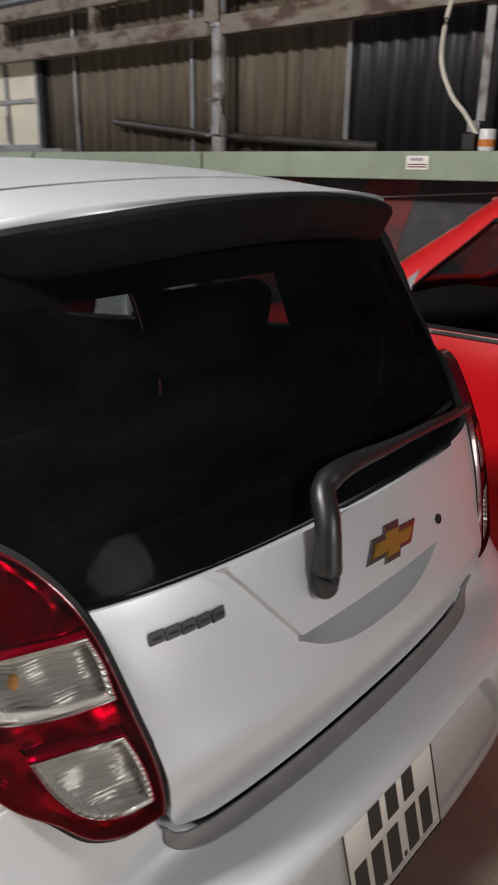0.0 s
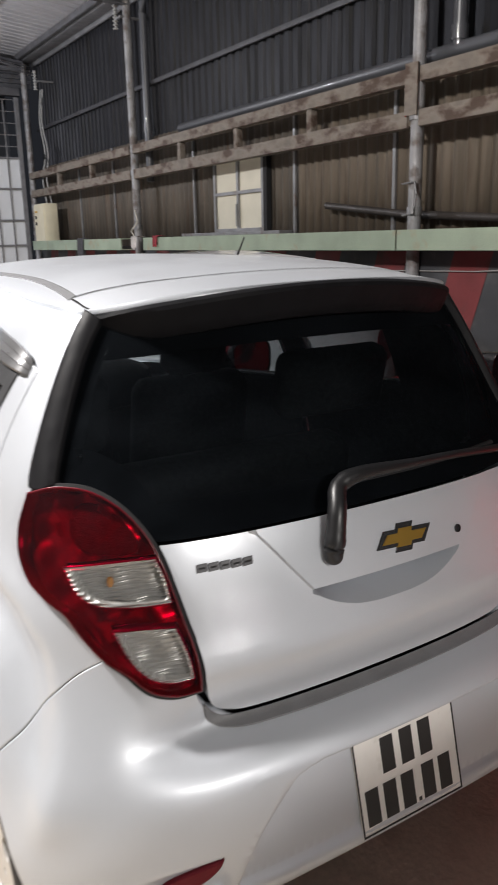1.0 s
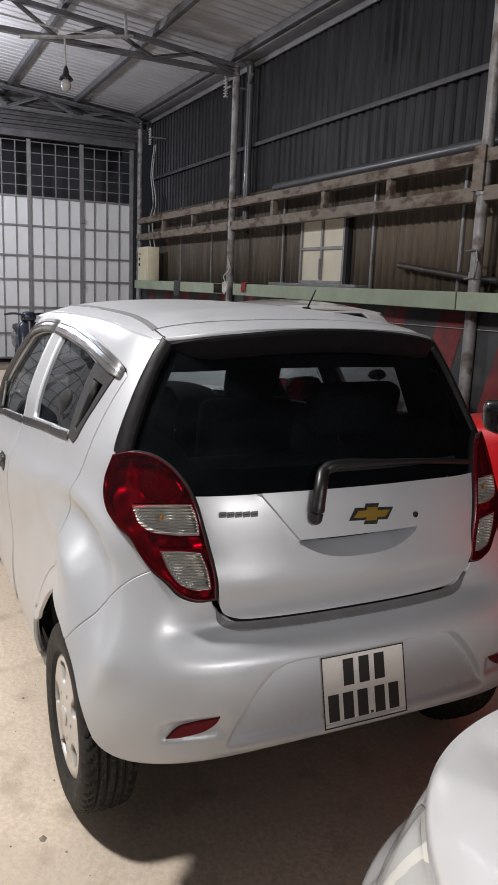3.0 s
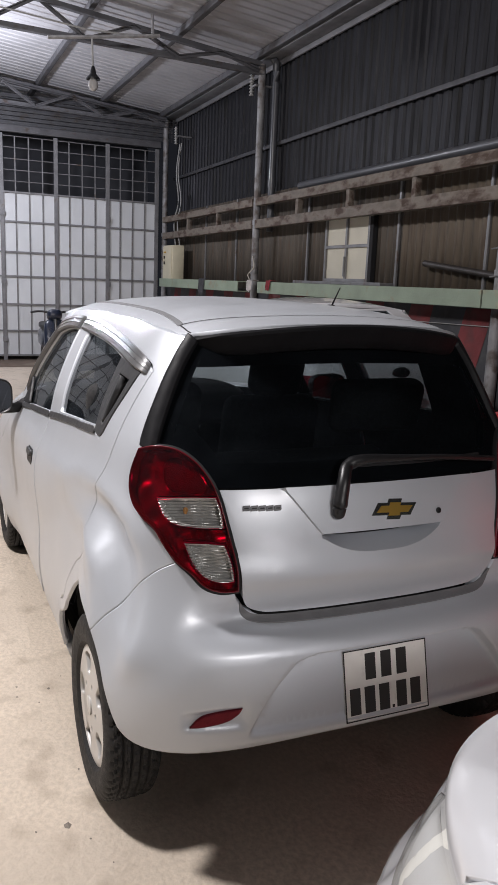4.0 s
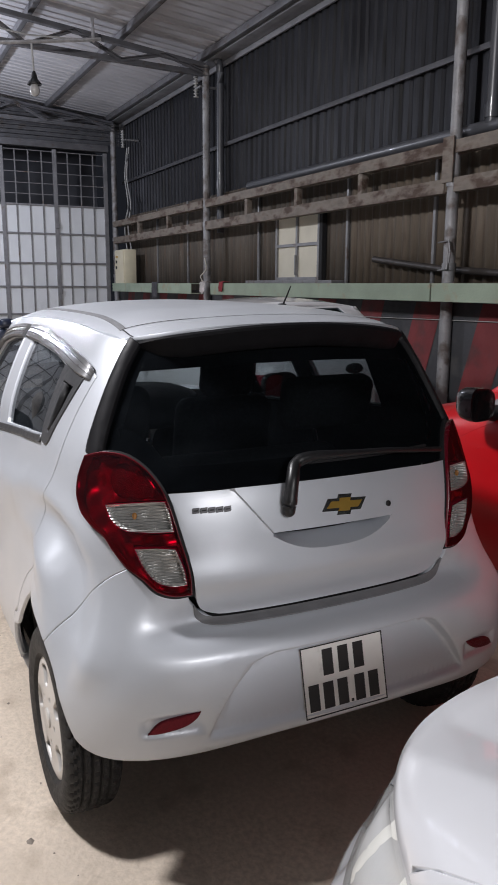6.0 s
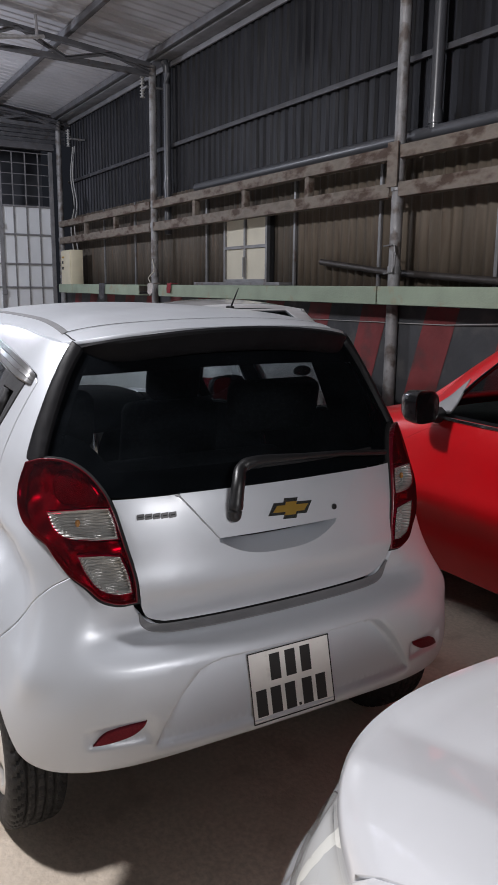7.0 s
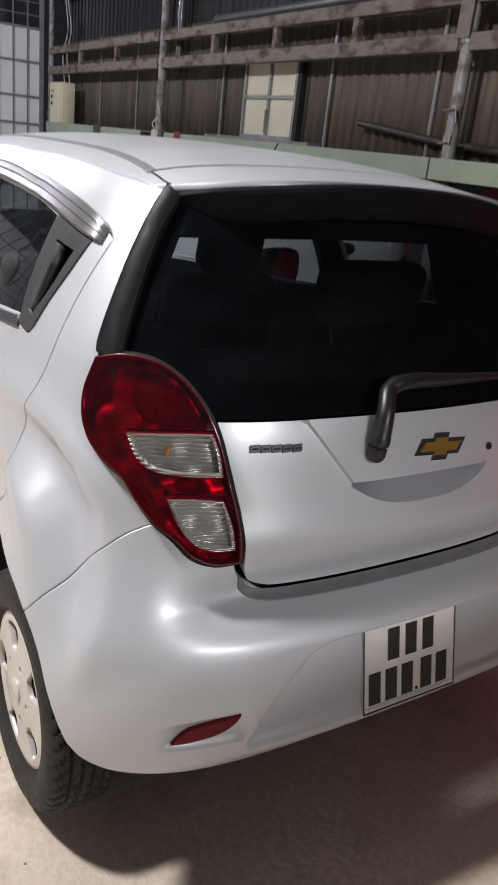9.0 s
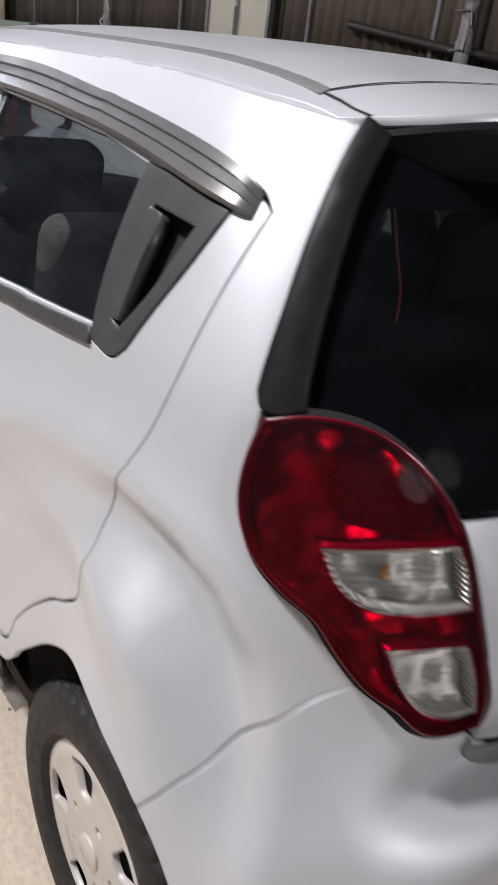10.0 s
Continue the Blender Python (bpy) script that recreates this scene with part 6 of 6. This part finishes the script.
def other_car(name, label, hull, paint, roof_knots, hubs, breaks, belt=0.975, top=1.40, panes=(), tail_glass=True, detail=0.045, nose_bend=None, nose=0.55):
    """A parked car from its hull: panels split at the doors, pillars, glass, roof and wheels."""
    root = thing(name, label, "car")
    end = hull.total

    class Around:
        middle = hull.middle

        def __call__(self, s, z):
            return hull(s, z) if abs(s) <= end else hull(s - 2 * end if s > 0 else s + 2 * end, z)

    skin = Around()
    cuts = [s_at(hull, b) for b in breaks]
    arcs = [(s_at(hull, h, 0.4), h) for h in hubs]
    names = ["quarter_panel"] + ["door"] * (len(cuts) - 2) + ["front_fender"]
    panels = {}
    for k in (1, -1):
        side = (lambda p: p) if k == 1 else flip
        edges = cuts
        for i, (a, b) in enumerate(zip([0.42] + cuts[1:], cuts[1:] + [end - nose])):
            pts = [(a, belt), (b, belt), (b, 0.22)]
            for c, h in arcs[::-1]:
                if a < c < b:
                    r = min(0.355, c - a - 0.03, b - c - 0.03) if min(c - a, b - c) < 0.38 else 0.355
                    pts += [(c + r * math.cos(q), 0.29 + r * math.sin(q)) for q in np.linspace(-0.12, math.pi + 0.12, 20)]
            pts += [(a, 0.22)]
            panel = patch(names[min(i, len(names) - 1)], skin, side(np.array(pts)), paint, root, step=detail, gap=0.002, lip=0.02)
            if k == 1:
                panels[i] = panel
    patch("tail_panel", skin, np.array([(-0.42, belt), (0.42, belt), (0.42, 0.25), (-0.42, 0.25)]), paint, root, step=detail, gap=0.002, lip=0.02)
    patch("nose_panel", skin, np.array([(end - nose, belt), (end + nose, belt), (end + nose, 0.22), (end - nose, 0.22)]), paint, root, step=detail * 0.8, gap=0.002, lip=0.02, bend=nose_bend)
    patch("liner", skin, np.array([(0.1, 0.5), (0.1, belt), (end - 0.1, belt), (end - 0.1, 0.5)]), M_GAP, root, step=0.1, lift=-0.05, lip=0)
    # pillars and glass
    holes = []
    sides = [outline([(s_at(hull, a, 1.0), belt + 0.02), (s_at(hull, b, 1.0), belt + 0.02)], [(s_at(hull, b, 1.0), belt + 0.02), (s_at(hull, c, 1.3), top - 0.05)], [(s_at(hull, c, 1.3), top - 0.05), (s_at(hull, d, 1.3), top - 0.05)], [(s_at(hull, d, 1.3), top - 0.05), (s_at(hull, a, 1.0), belt + 0.02)]) for a, b, c, d in panes]
    s_screen = s_at(hull, panes[-1][1] - 0.14, 1.0)
    screen_hole = outline([(s_screen + 0.10, belt + 0.02), (end, belt + 0.02), (2 * end - s_screen - 0.10, belt + 0.02)], [(2 * end - s_screen - 0.10, belt + 0.02), (2 * end - s_screen - 0.02, top - 0.06)], [(2 * end - s_screen - 0.02, top - 0.06), (end, top - 0.02), (s_screen + 0.02, top - 0.06)], [(s_screen + 0.02, top - 0.06), (s_screen + 0.10, belt + 0.02)])
    for k in (1, -1):
        side = (lambda p: p) if k == 1 else flip
        frame = np.array([(0.6, belt), (s_screen + 0.06, belt), (s_screen - 0.04, top + 0.003), (0.6, top + 0.003)])
        patch("window_frame", skin, side(frame), paint, root, holes=[side(p) for p in sides], step=detail, lip=0.02)
        for p in sides:
            patch("window_pane", skin, side(inset(p, -0.004)), M_GLASS, root, step=0.1, lift=-0.01, lip=0)
            patch("window_seal", skin, side(inset(p, -0.006)), M_TRIM, root, holes=[side(inset(p, 0.008))], step=0.03, lift=0.003, lip=0.01, ease=0.001)
    rear_hole = np.array([(-0.57, belt + 0.06), (0.57, belt + 0.06), (0.56, top - 0.006), (-0.56, top - 0.006)])
    patch("tail_frame", skin, np.array([(-0.6, belt), (0.6, belt), (0.6, top + 0.004), (-0.6, top + 0.004)]), paint, root, holes=[rear_hole], step=detail, lip=0.02)
    patch("rear_window", skin, inset(rear_hole, -0.004), M_GLASS, root, step=0.08, lift=-0.006, lip=0)
    patch("screen_frame", skin, np.array([(s_screen + 0.06, belt), (2 * end - s_screen - 0.06, belt), (2 * end - s_screen + 0.04, top + 0.003), (s_screen - 0.04, top + 0.003)]), paint, root, holes=[screen_hole], step=detail, lip=0.02)
    patch("windscreen", skin, inset(screen_hole, -0.004), M_CLEAR, root, step=0.1, lift=-0.006, lip=0)
    # roof
    line = curve(roof_knots)

    class Top:
        middle = np.array((hull.middle[0], hull.middle[1], 0.5))

        def __call__(self, x, y):
            u = min(1, abs(y - hull.at[1]) / hull.half(top))
            return (x, y, top + (line(x - hull.at[0]) - top) * (1 - u**2.3))

    rim = np.array([skin(s, top)[:2] for s in np.linspace(-end, end, 90, endpoint=False)])
    patch("roof_panel", Top(), inset(rim, 0.004), paint, root, step=0.06, lip=0.03, ease=0.02)
    for h in hubs:
        for k in (1, -1):
            w = copy_thing(rear_wheel, Matrix.Translation((hull.at[0] + h, hull.at[1] - k * (hull.half(0.4) - 0.115), 0.285)) @ (Matrix.Rotation(math.pi, 4, "Z") if k < 0 else Matrix()) @ Matrix.Rotation(0.9 * h, 4, "Y"))
            w.parent = root
    y = hull.at[1]
    part("floor_pan", box(bmesh.new(), hull.at[0] + hull.face(0.5) + 0.3, hull.at[0] - 0.25, y - 0.6, y + 0.6, 0.2, 0.28, 0.02), M_GAP, root)
    for h in hubs:
        for k in (1, -1):
            arch_liner(hull.at[0] + h, y - k * (hull.half(0.4) - 0.12), k, 0.35, root)
    for dx, k in ((0, 1), (0, -1)):
        part("car_seat", cushion(bmesh.new(), hull.at[0] + (panes[-1][0] + 0.1), y - k * 0.36, 0.92, 0.16, 0.46, 0.72, 12), M_SEAT, root, smooth=True)
        part("headrest", cushion(bmesh.new(), hull.at[0] + (panes[-1][0] + 0.18), y - k * 0.36, 1.27, 0.11, 0.27, 0.16, 12, 0.5), M_SEAT, root, smooth=True)
    part("dashboard", cushion(bmesh.new(), hull.at[0] + panes[-1][1] - 0.05, y, 0.86, 0.5, 1.2, 0.24, 0, 0.5), M_PLASTIC, root, smooth=True)
    return root, skin, panels


def side_mirror(root, x, y, z, k, mat, wide=0.105):
    bm = bmesh.new()
    rims = []
    for dx, grow in ((0.045, 0.86), (0.05, 0.97), (0.02, 1.0), (-0.03, 0.94), (-0.065, 0.74), (-0.085, 0.3)):
        rims.append([bm.verts.new((x + dx, y + wide * grow * math.copysign(abs(math.cos(q)) ** 0.6, math.cos(q)), z + 0.078 * grow * math.copysign(abs(math.sin(q)) ** 0.6, math.sin(q)) * (1 - 0.12 * k * math.cos(q)))) for q in np.linspace(0, math.tau, 36, endpoint=False)])
    for p, q in zip(rims, rims[1:]):
        for n in range(36):
            bm.faces.new((p[n], p[(n + 1) % 36], q[(n + 1) % 36], q[n]))
    bm.faces.new(rims[0])
    bm.faces.new(rims[-1])
    part("mirror_housing", bm, mat, root, "wing mirror", smooth=True)
    bar("mirror_arm", [(x - 0.01, y + k * 0.07, z - 0.05), (x - 0.04, y + k * 0.16, z - 0.06)], [0.032, 0.042], M_PLASTIC, root)


TAIL = [(.15, -.12), (.3, -.04), (.42, 0), (.6, 0), (.7, -.02), (.8, -.04), (.95, -.08), (1.1, -.16), (1.35, -.30), (1.5, -.40)]
FACE = [(.15, -3.48), (.3, -3.58), (.55, -3.6), (.68, -3.54), (.78, -3.38), (.87, -3.10), (.94, -2.82), (.99, -2.62), (1.2, -2.30), (1.42, -1.95), (1.5, -1.85)]
SQUARE = [(.15, 4.0), (.6, 4.4), (1.0, 4.2), (1.5, 4.6)]
BOW = [(.15, .07), (.6, .09), (1.0, .14), (1.5, .2)]

# red hatchback beside it
red_hull = Hull(TAIL, FACE, [(.15, .76), (.3, .80), (.5, .83), (.62, .842), (.75, .835), (.9, .822), (.98, .80), (1.1, .765), (1.25, .70), (1.4, .62), (1.5, .55)], SQUARE, BOW, -.85, -1.75, (1.14, 2.30), (-.55, -2.93), lambda x, z: 0.008 * gauss(z - 0.60, 0.03) - 0.010 * gauss(z - 0.47, 0.06))
red_car, red_skin, red_panels = other_car("red_hatchback_car", "glossy red small hatchback parked beside the striped wall", red_hull, M_RED, [(-2.1, 1.40), (-1.9, 1.43), (-1.3, 1.485), (-0.8, 1.475), (-0.3, 1.42)], (-.55, -2.93), (0, -.78, -1.42, -2.42), panes=((-.62, -1.36, -1.33, -.80), (-1.46, -2.22, -1.86, -1.43)))
side_mirror(red_car, -0.98, 1.345, 1.05, 1, M_GLOSSBLACK, 0.075)
patch("mirror_sail", red_skin, outline([(s_at(red_hull, -2.10, 1.0), 1.0), (s_at(red_hull, -2.28, 1.0), 1.0)], [(s_at(red_hull, -2.28, 1.0), 1.0), (s_at(red_hull, -2.06, 1.15), 1.17)], [(s_at(red_hull, -2.06, 1.15), 1.17), (s_at(red_hull, -2.10, 1.0), 1.0)]), M_STEEL, red_car, step=0.03, lift=0.006, lip=0.01)
patch("belt_strip", red_skin, np.array([(s_at(red_hull, -.6, 1.0), 0.972), (s_at(red_hull, -2.30, 1.0), 0.972), (s_at(red_hull, -2.30, 1.0), 0.986), (s_at(red_hull, -.6, 1.0), 0.986)]), M_CHROME, red_car, step=0.03, lift=0.006, lip=0.01, ease=0.002)
for k in (1, -1):
    side = (lambda p: p) if k == 1 else flip
    patch("headlamp", red_skin, side(outline([(red_hull.total - .36, .62), (red_hull.total - .55, .66), (red_hull.total - .95, .76)], [(red_hull.total - .95, .76), (red_hull.total - .7, .76), (red_hull.total - .38, .70)], [(red_hull.total - .38, .70), (red_hull.total - .36, .62)])), M_BOWL, red_car, step=0.04, lift=0.004, lip=0.01)
bar("door_handle", [Vector(red_skin(s_at(red_hull, -1.46 - 0.02 * i), 0.83)) + Vector((0, -0.012 - 0.018 * math.sin(i / 8 * math.pi), 0)) for i in range(9)], 0.011, M_RED, red_car, 8)

# white hatchback in front of the red one
white_hull = Hull([(.15, -.12), (.3, -.04), (.42, 0), (.6, 0), (.8, -.04), (.95, -.08), (1.05, -.12), (1.12, -.30), (1.2, -.50), (1.35, -.80), (1.41, -.90), (1.5, -1.0)], FACE, [(.15, .74), (.3, .79), (.5, .815), (.65, .82), (.8, .81), (.95, .79), (1.1, .745), (1.22, .70), (1.30, .655), (1.36, .61), (1.41, .565), (1.5, .46)], SQUARE, BOW, -.85, -1.75, (-2.78, 1.97), (-.55, -2.93))
white_car, white_skin, _ = other_car("white_hatchback_car", "white small hatchback with roof aerial ahead of the red car", white_hull, M_WHITE, [(-2.1, 1.42), (-1.9, 1.445), (-1.5, 1.48), (-1.25, 1.482), (-1.05, 1.468), (-0.9, 1.45)], (-.55, -2.93), (0, -.78, -1.42, -2.42), top=1.41, belt=1.06, panes=((-.85, -1.36, -1.33, -1.05), (-1.46, -2.10, -1.80, -1.43)))
bar("aerial", [(-3.64, 1.81, 1.425), (-3.53, 1.815, 1.572)], [0.008, 0.004], M_PLASTIC, white_car, 8, "short black roof aerial")
part("aerial_foot", cushion(bmesh.new(), -3.65, 1.81, 1.428, 0.09, 0.05, 0.025, 0, 0.7), M_PLASTIC, white_car, smooth=True)
bm = bmesh.new()
bmesh.ops.create_uvsphere(bm, u_segments=24, v_segments=12, radius=1)
p = Vector(white_skin(0, 1.0))
bmesh.ops.transform(bm, matrix=Matrix.Translation(p) @ Matrix.Diagonal((0.012, 0.075, 0.04, 1)), verts=bm.verts)
part("badge", bm, M_LETTER, white_car, "plain oval chrome badge", smooth=True)
bm = bmesh.new()
box(bm, p.x + 0.0, p.x + 0.016, p.y - 0.012, p.y + 0.012, p.z - 0.03, p.z + 0.03, 0.002)
part("badge_bar", bm, M_GAP, white_car)
q = Vector(white_skin(0, 0.74))
part("number_plate", box(bmesh.new(), q.x - 0.01, q.x + 0.012, q.y - 0.14, q.y + 0.14, 0.66, 0.86, 0.004), M_PLATE, white_car, "white number plate with black bars")
for z, ys in ((0.805, (-0.052, 0.0, 0.052)), (0.715, (-0.1, -0.05, 0, 0.05, 0.1))):
    for y in ys:
        part("plate_bar", box(bmesh.new(), q.x + 0.012, q.x + 0.014, q.y + y - 0.017, q.y + y + 0.017, z - 0.035, z + 0.035), M_INK, white_car)
for k in (1, -1):
    side = (lambda p: p) if k == 1 else flip
    patch("tail_lamp", white_skin, side(outline([(.50, .74), (.66, .78), (.90, .90), (.80, .96), (.58, .95), (.48, .86), (.50, .74)])), M_REFLECTOR, white_car, step=0.04, lift=0.012, lip=0.02)
    side_mirror(white_car, -2.78 - 2.05, 1.97 - k * 0.95, 1.03, k, M_WHITE)

# white saloon close behind
near_hull = Hull(
    tail=[(.15, -.15), (.4, 0), (.7, -.03), (.95, -.12), (1.0, -.5), (1.2, -.9), (1.5, -1.3)],
    face=[(.15, -4.15), (.28, -4.19), (.45, -4.21), (.60, -4.205), (.65, -4.171), (.73, -4.137), (.78, -4.13), (.82, -4.118), (.87, -4.044), (.95, -3.761), (1.0, -3.44), (1.04, -3.12), (1.2, -2.78), (1.42, -2.38), (1.5, -2.2)],
    half=[(.15, .80), (.4, .87), (.60, .888), (.65, .894), (.73, .892), (.78, .854), (.82, .808), (.87, .773), (.95, .738), (1.1, .71), (1.3, .64), (1.5, .54)],
    square=[(.15, 3.0), (.5, 3.1), (.65, 3.05), (.73, 2.92), (.82, 2.95), (.87, 3.9), (.95, 4.4), (1.1, 4.4), (1.5, 4.6)],
    bow=[(.15, .05), (.6, .05), (.8, .06), (.9, .12), (1.0, .14), (1.5, .2)],
    rear_at=-1.2, front_at=-2.9, at=(4.748, 0.100), hubs=(-.85, -3.45))


def bonnet_bend(u, v):
    """Two ridges run back along the bonnet, with a shallow valley between them; a lip closes its front edge."""
    arc = abs(abs(u) - near_hull.total)
    return -0.16 * min(0.2, max(0, 0.55 - arc)) * ramp01(v, 0.84, 0.88) - 0.010 * ramp01(0.815 - v, 0, 0.006) * ramp01(0.66 - arc, 0, 0.05)


near_car, near_skin, _ = other_car("white_saloon_car", "white saloon parked nose-first behind the silver hatchback", near_hull, M_WHITE, [(-2.6, 1.38), (-2.3, 1.41), (-1.7, 1.46), (-1.3, 1.43), (-1.0, 1.38)], (-.85, -3.45), (0, -1.2, -1.95, -2.95), panes=((-1.05, -1.88, -1.85, -1.2), (-2.0, -2.75, -2.35, -1.97)), belt=1.035, detail=0.03, nose_bend=bonnet_bend, nose=0.87)
for k in (1, -1):
    side = (lambda p: p) if k == 1 else flip
    e = near_hull.total
    shape = outline([(e - .640, .822), (e - .68, .76), (e - .76, .705), (e - .86, .70), (e - 1.02, .765), (e - 1.20, .825)], [(e - 1.20, .825), (e - 1.24, .850), (e - 1.20, .857), (e - 1.05, .846), (e - .90, .834)], [(e - .90, .834), (e - .84, .832), (e - .78, .832), (e - .70, .836), (e - .640, .822)])
    lampw = patch("headlamp", near_skin, side(shape), M_LAMPBOWL, near_car, step=0.012, lift=0.001, lip=0.01, label="clear headlamp with a yellowed edge", bend=lambda u, v: -0.004 * math.cos(abs(u) * 55 + v * 18) - 0.004)
    patch("headlamp_lens", near_skin, side(shape), M_CLEARLENS, lampw, step=0.03, lift=0.010, lip=0.010)
    patch("yellowed_edge", near_skin, side(outline([(e - .87, .77), (e - .88, .77)], [(e - .88, .77), (e - .878, .826)], [(e - .878, .826), (e - .868, .826)], [(e - .868, .826), (e - .87, .77)])), M_OLDPLASTIC, lampw, step=0.02, lift=0.006, lip=0.004, ease=0.0008)
    side_mirror(near_car, 4.75 - 2.75, 0.10 - k * 0.90, 1.10, k, M_WHITE)

# scooter by the gate
scooter = thing("motor_scooter", "dark blue motor scooter parked near the gate", "scooter")
sx, sy = -11.0, 0.86
for x in (sx - 0.62, sx + 0.62):
    bm = bmesh.new()
    lathe(bm, [(0.20, -0.04), (0.25, -0.045), (0.275, -0.02), (0.275, 0.02), (0.25, 0.045), (0.20, 0.04)], (x, sy, 0.275), "y", 28)
    part("tyre", bm, M_RUBBER, scooter, smooth=True)
    bm = bmesh.new()
    lathe(bm, [(0.20, -0.02), (0.05, -0.03), (0.05, 0.03), (0.20, 0.02)], (x, sy, 0.275), "y", 24)
    part("rim", bm, M_CHROME, scooter, smooth=True)
part("front_shield", cushion(bmesh.new(), sx + 0.38, sy, 0.62, 0.16, 0.36, 0.60, -18, 0.6), M_BLUE, scooter, smooth=True)
part("headset", cushion(bmesh.new(), sx + 0.30, sy, 0.97, 0.22, 0.24, 0.16, -18, 0.7), M_BLUE, scooter, smooth=True)
part("tail_body", cushion(bmesh.new(), sx - 0.40, sy, 0.55, 0.75, 0.28, 0.30, 6, 0.6), M_BLUE, scooter, smooth=True)
part("saddle", cushion(bmesh.new(), sx - 0.30, sy, 0.76, 0.75, 0.27, 0.12, 2, 0.6), M_PLASTIC, scooter, smooth=True)
part("footboard", box(bmesh.new(), sx - 0.1, sx + 0.35, sy - 0.13, sy + 0.13, 0.28, 0.34, 0.02), M_PLASTIC, scooter)
bar("handlebar", smooth_line([(sx + 0.16, sy - 0.34, 1.00), (sx + 0.24, sy - 0.20, 1.02), (sx + 0.30, sy, 1.0), (sx + 0.24, sy + 0.20, 1.02), (sx + 0.16, sy + 0.34, 1.00)], 5), 0.018, M_PLASTIC, scooter)
bar("fork", [(sx + 0.62, sy, 0.275), (sx + 0.36, sy, 0.9)], 0.03, M_CHROME, scooter)
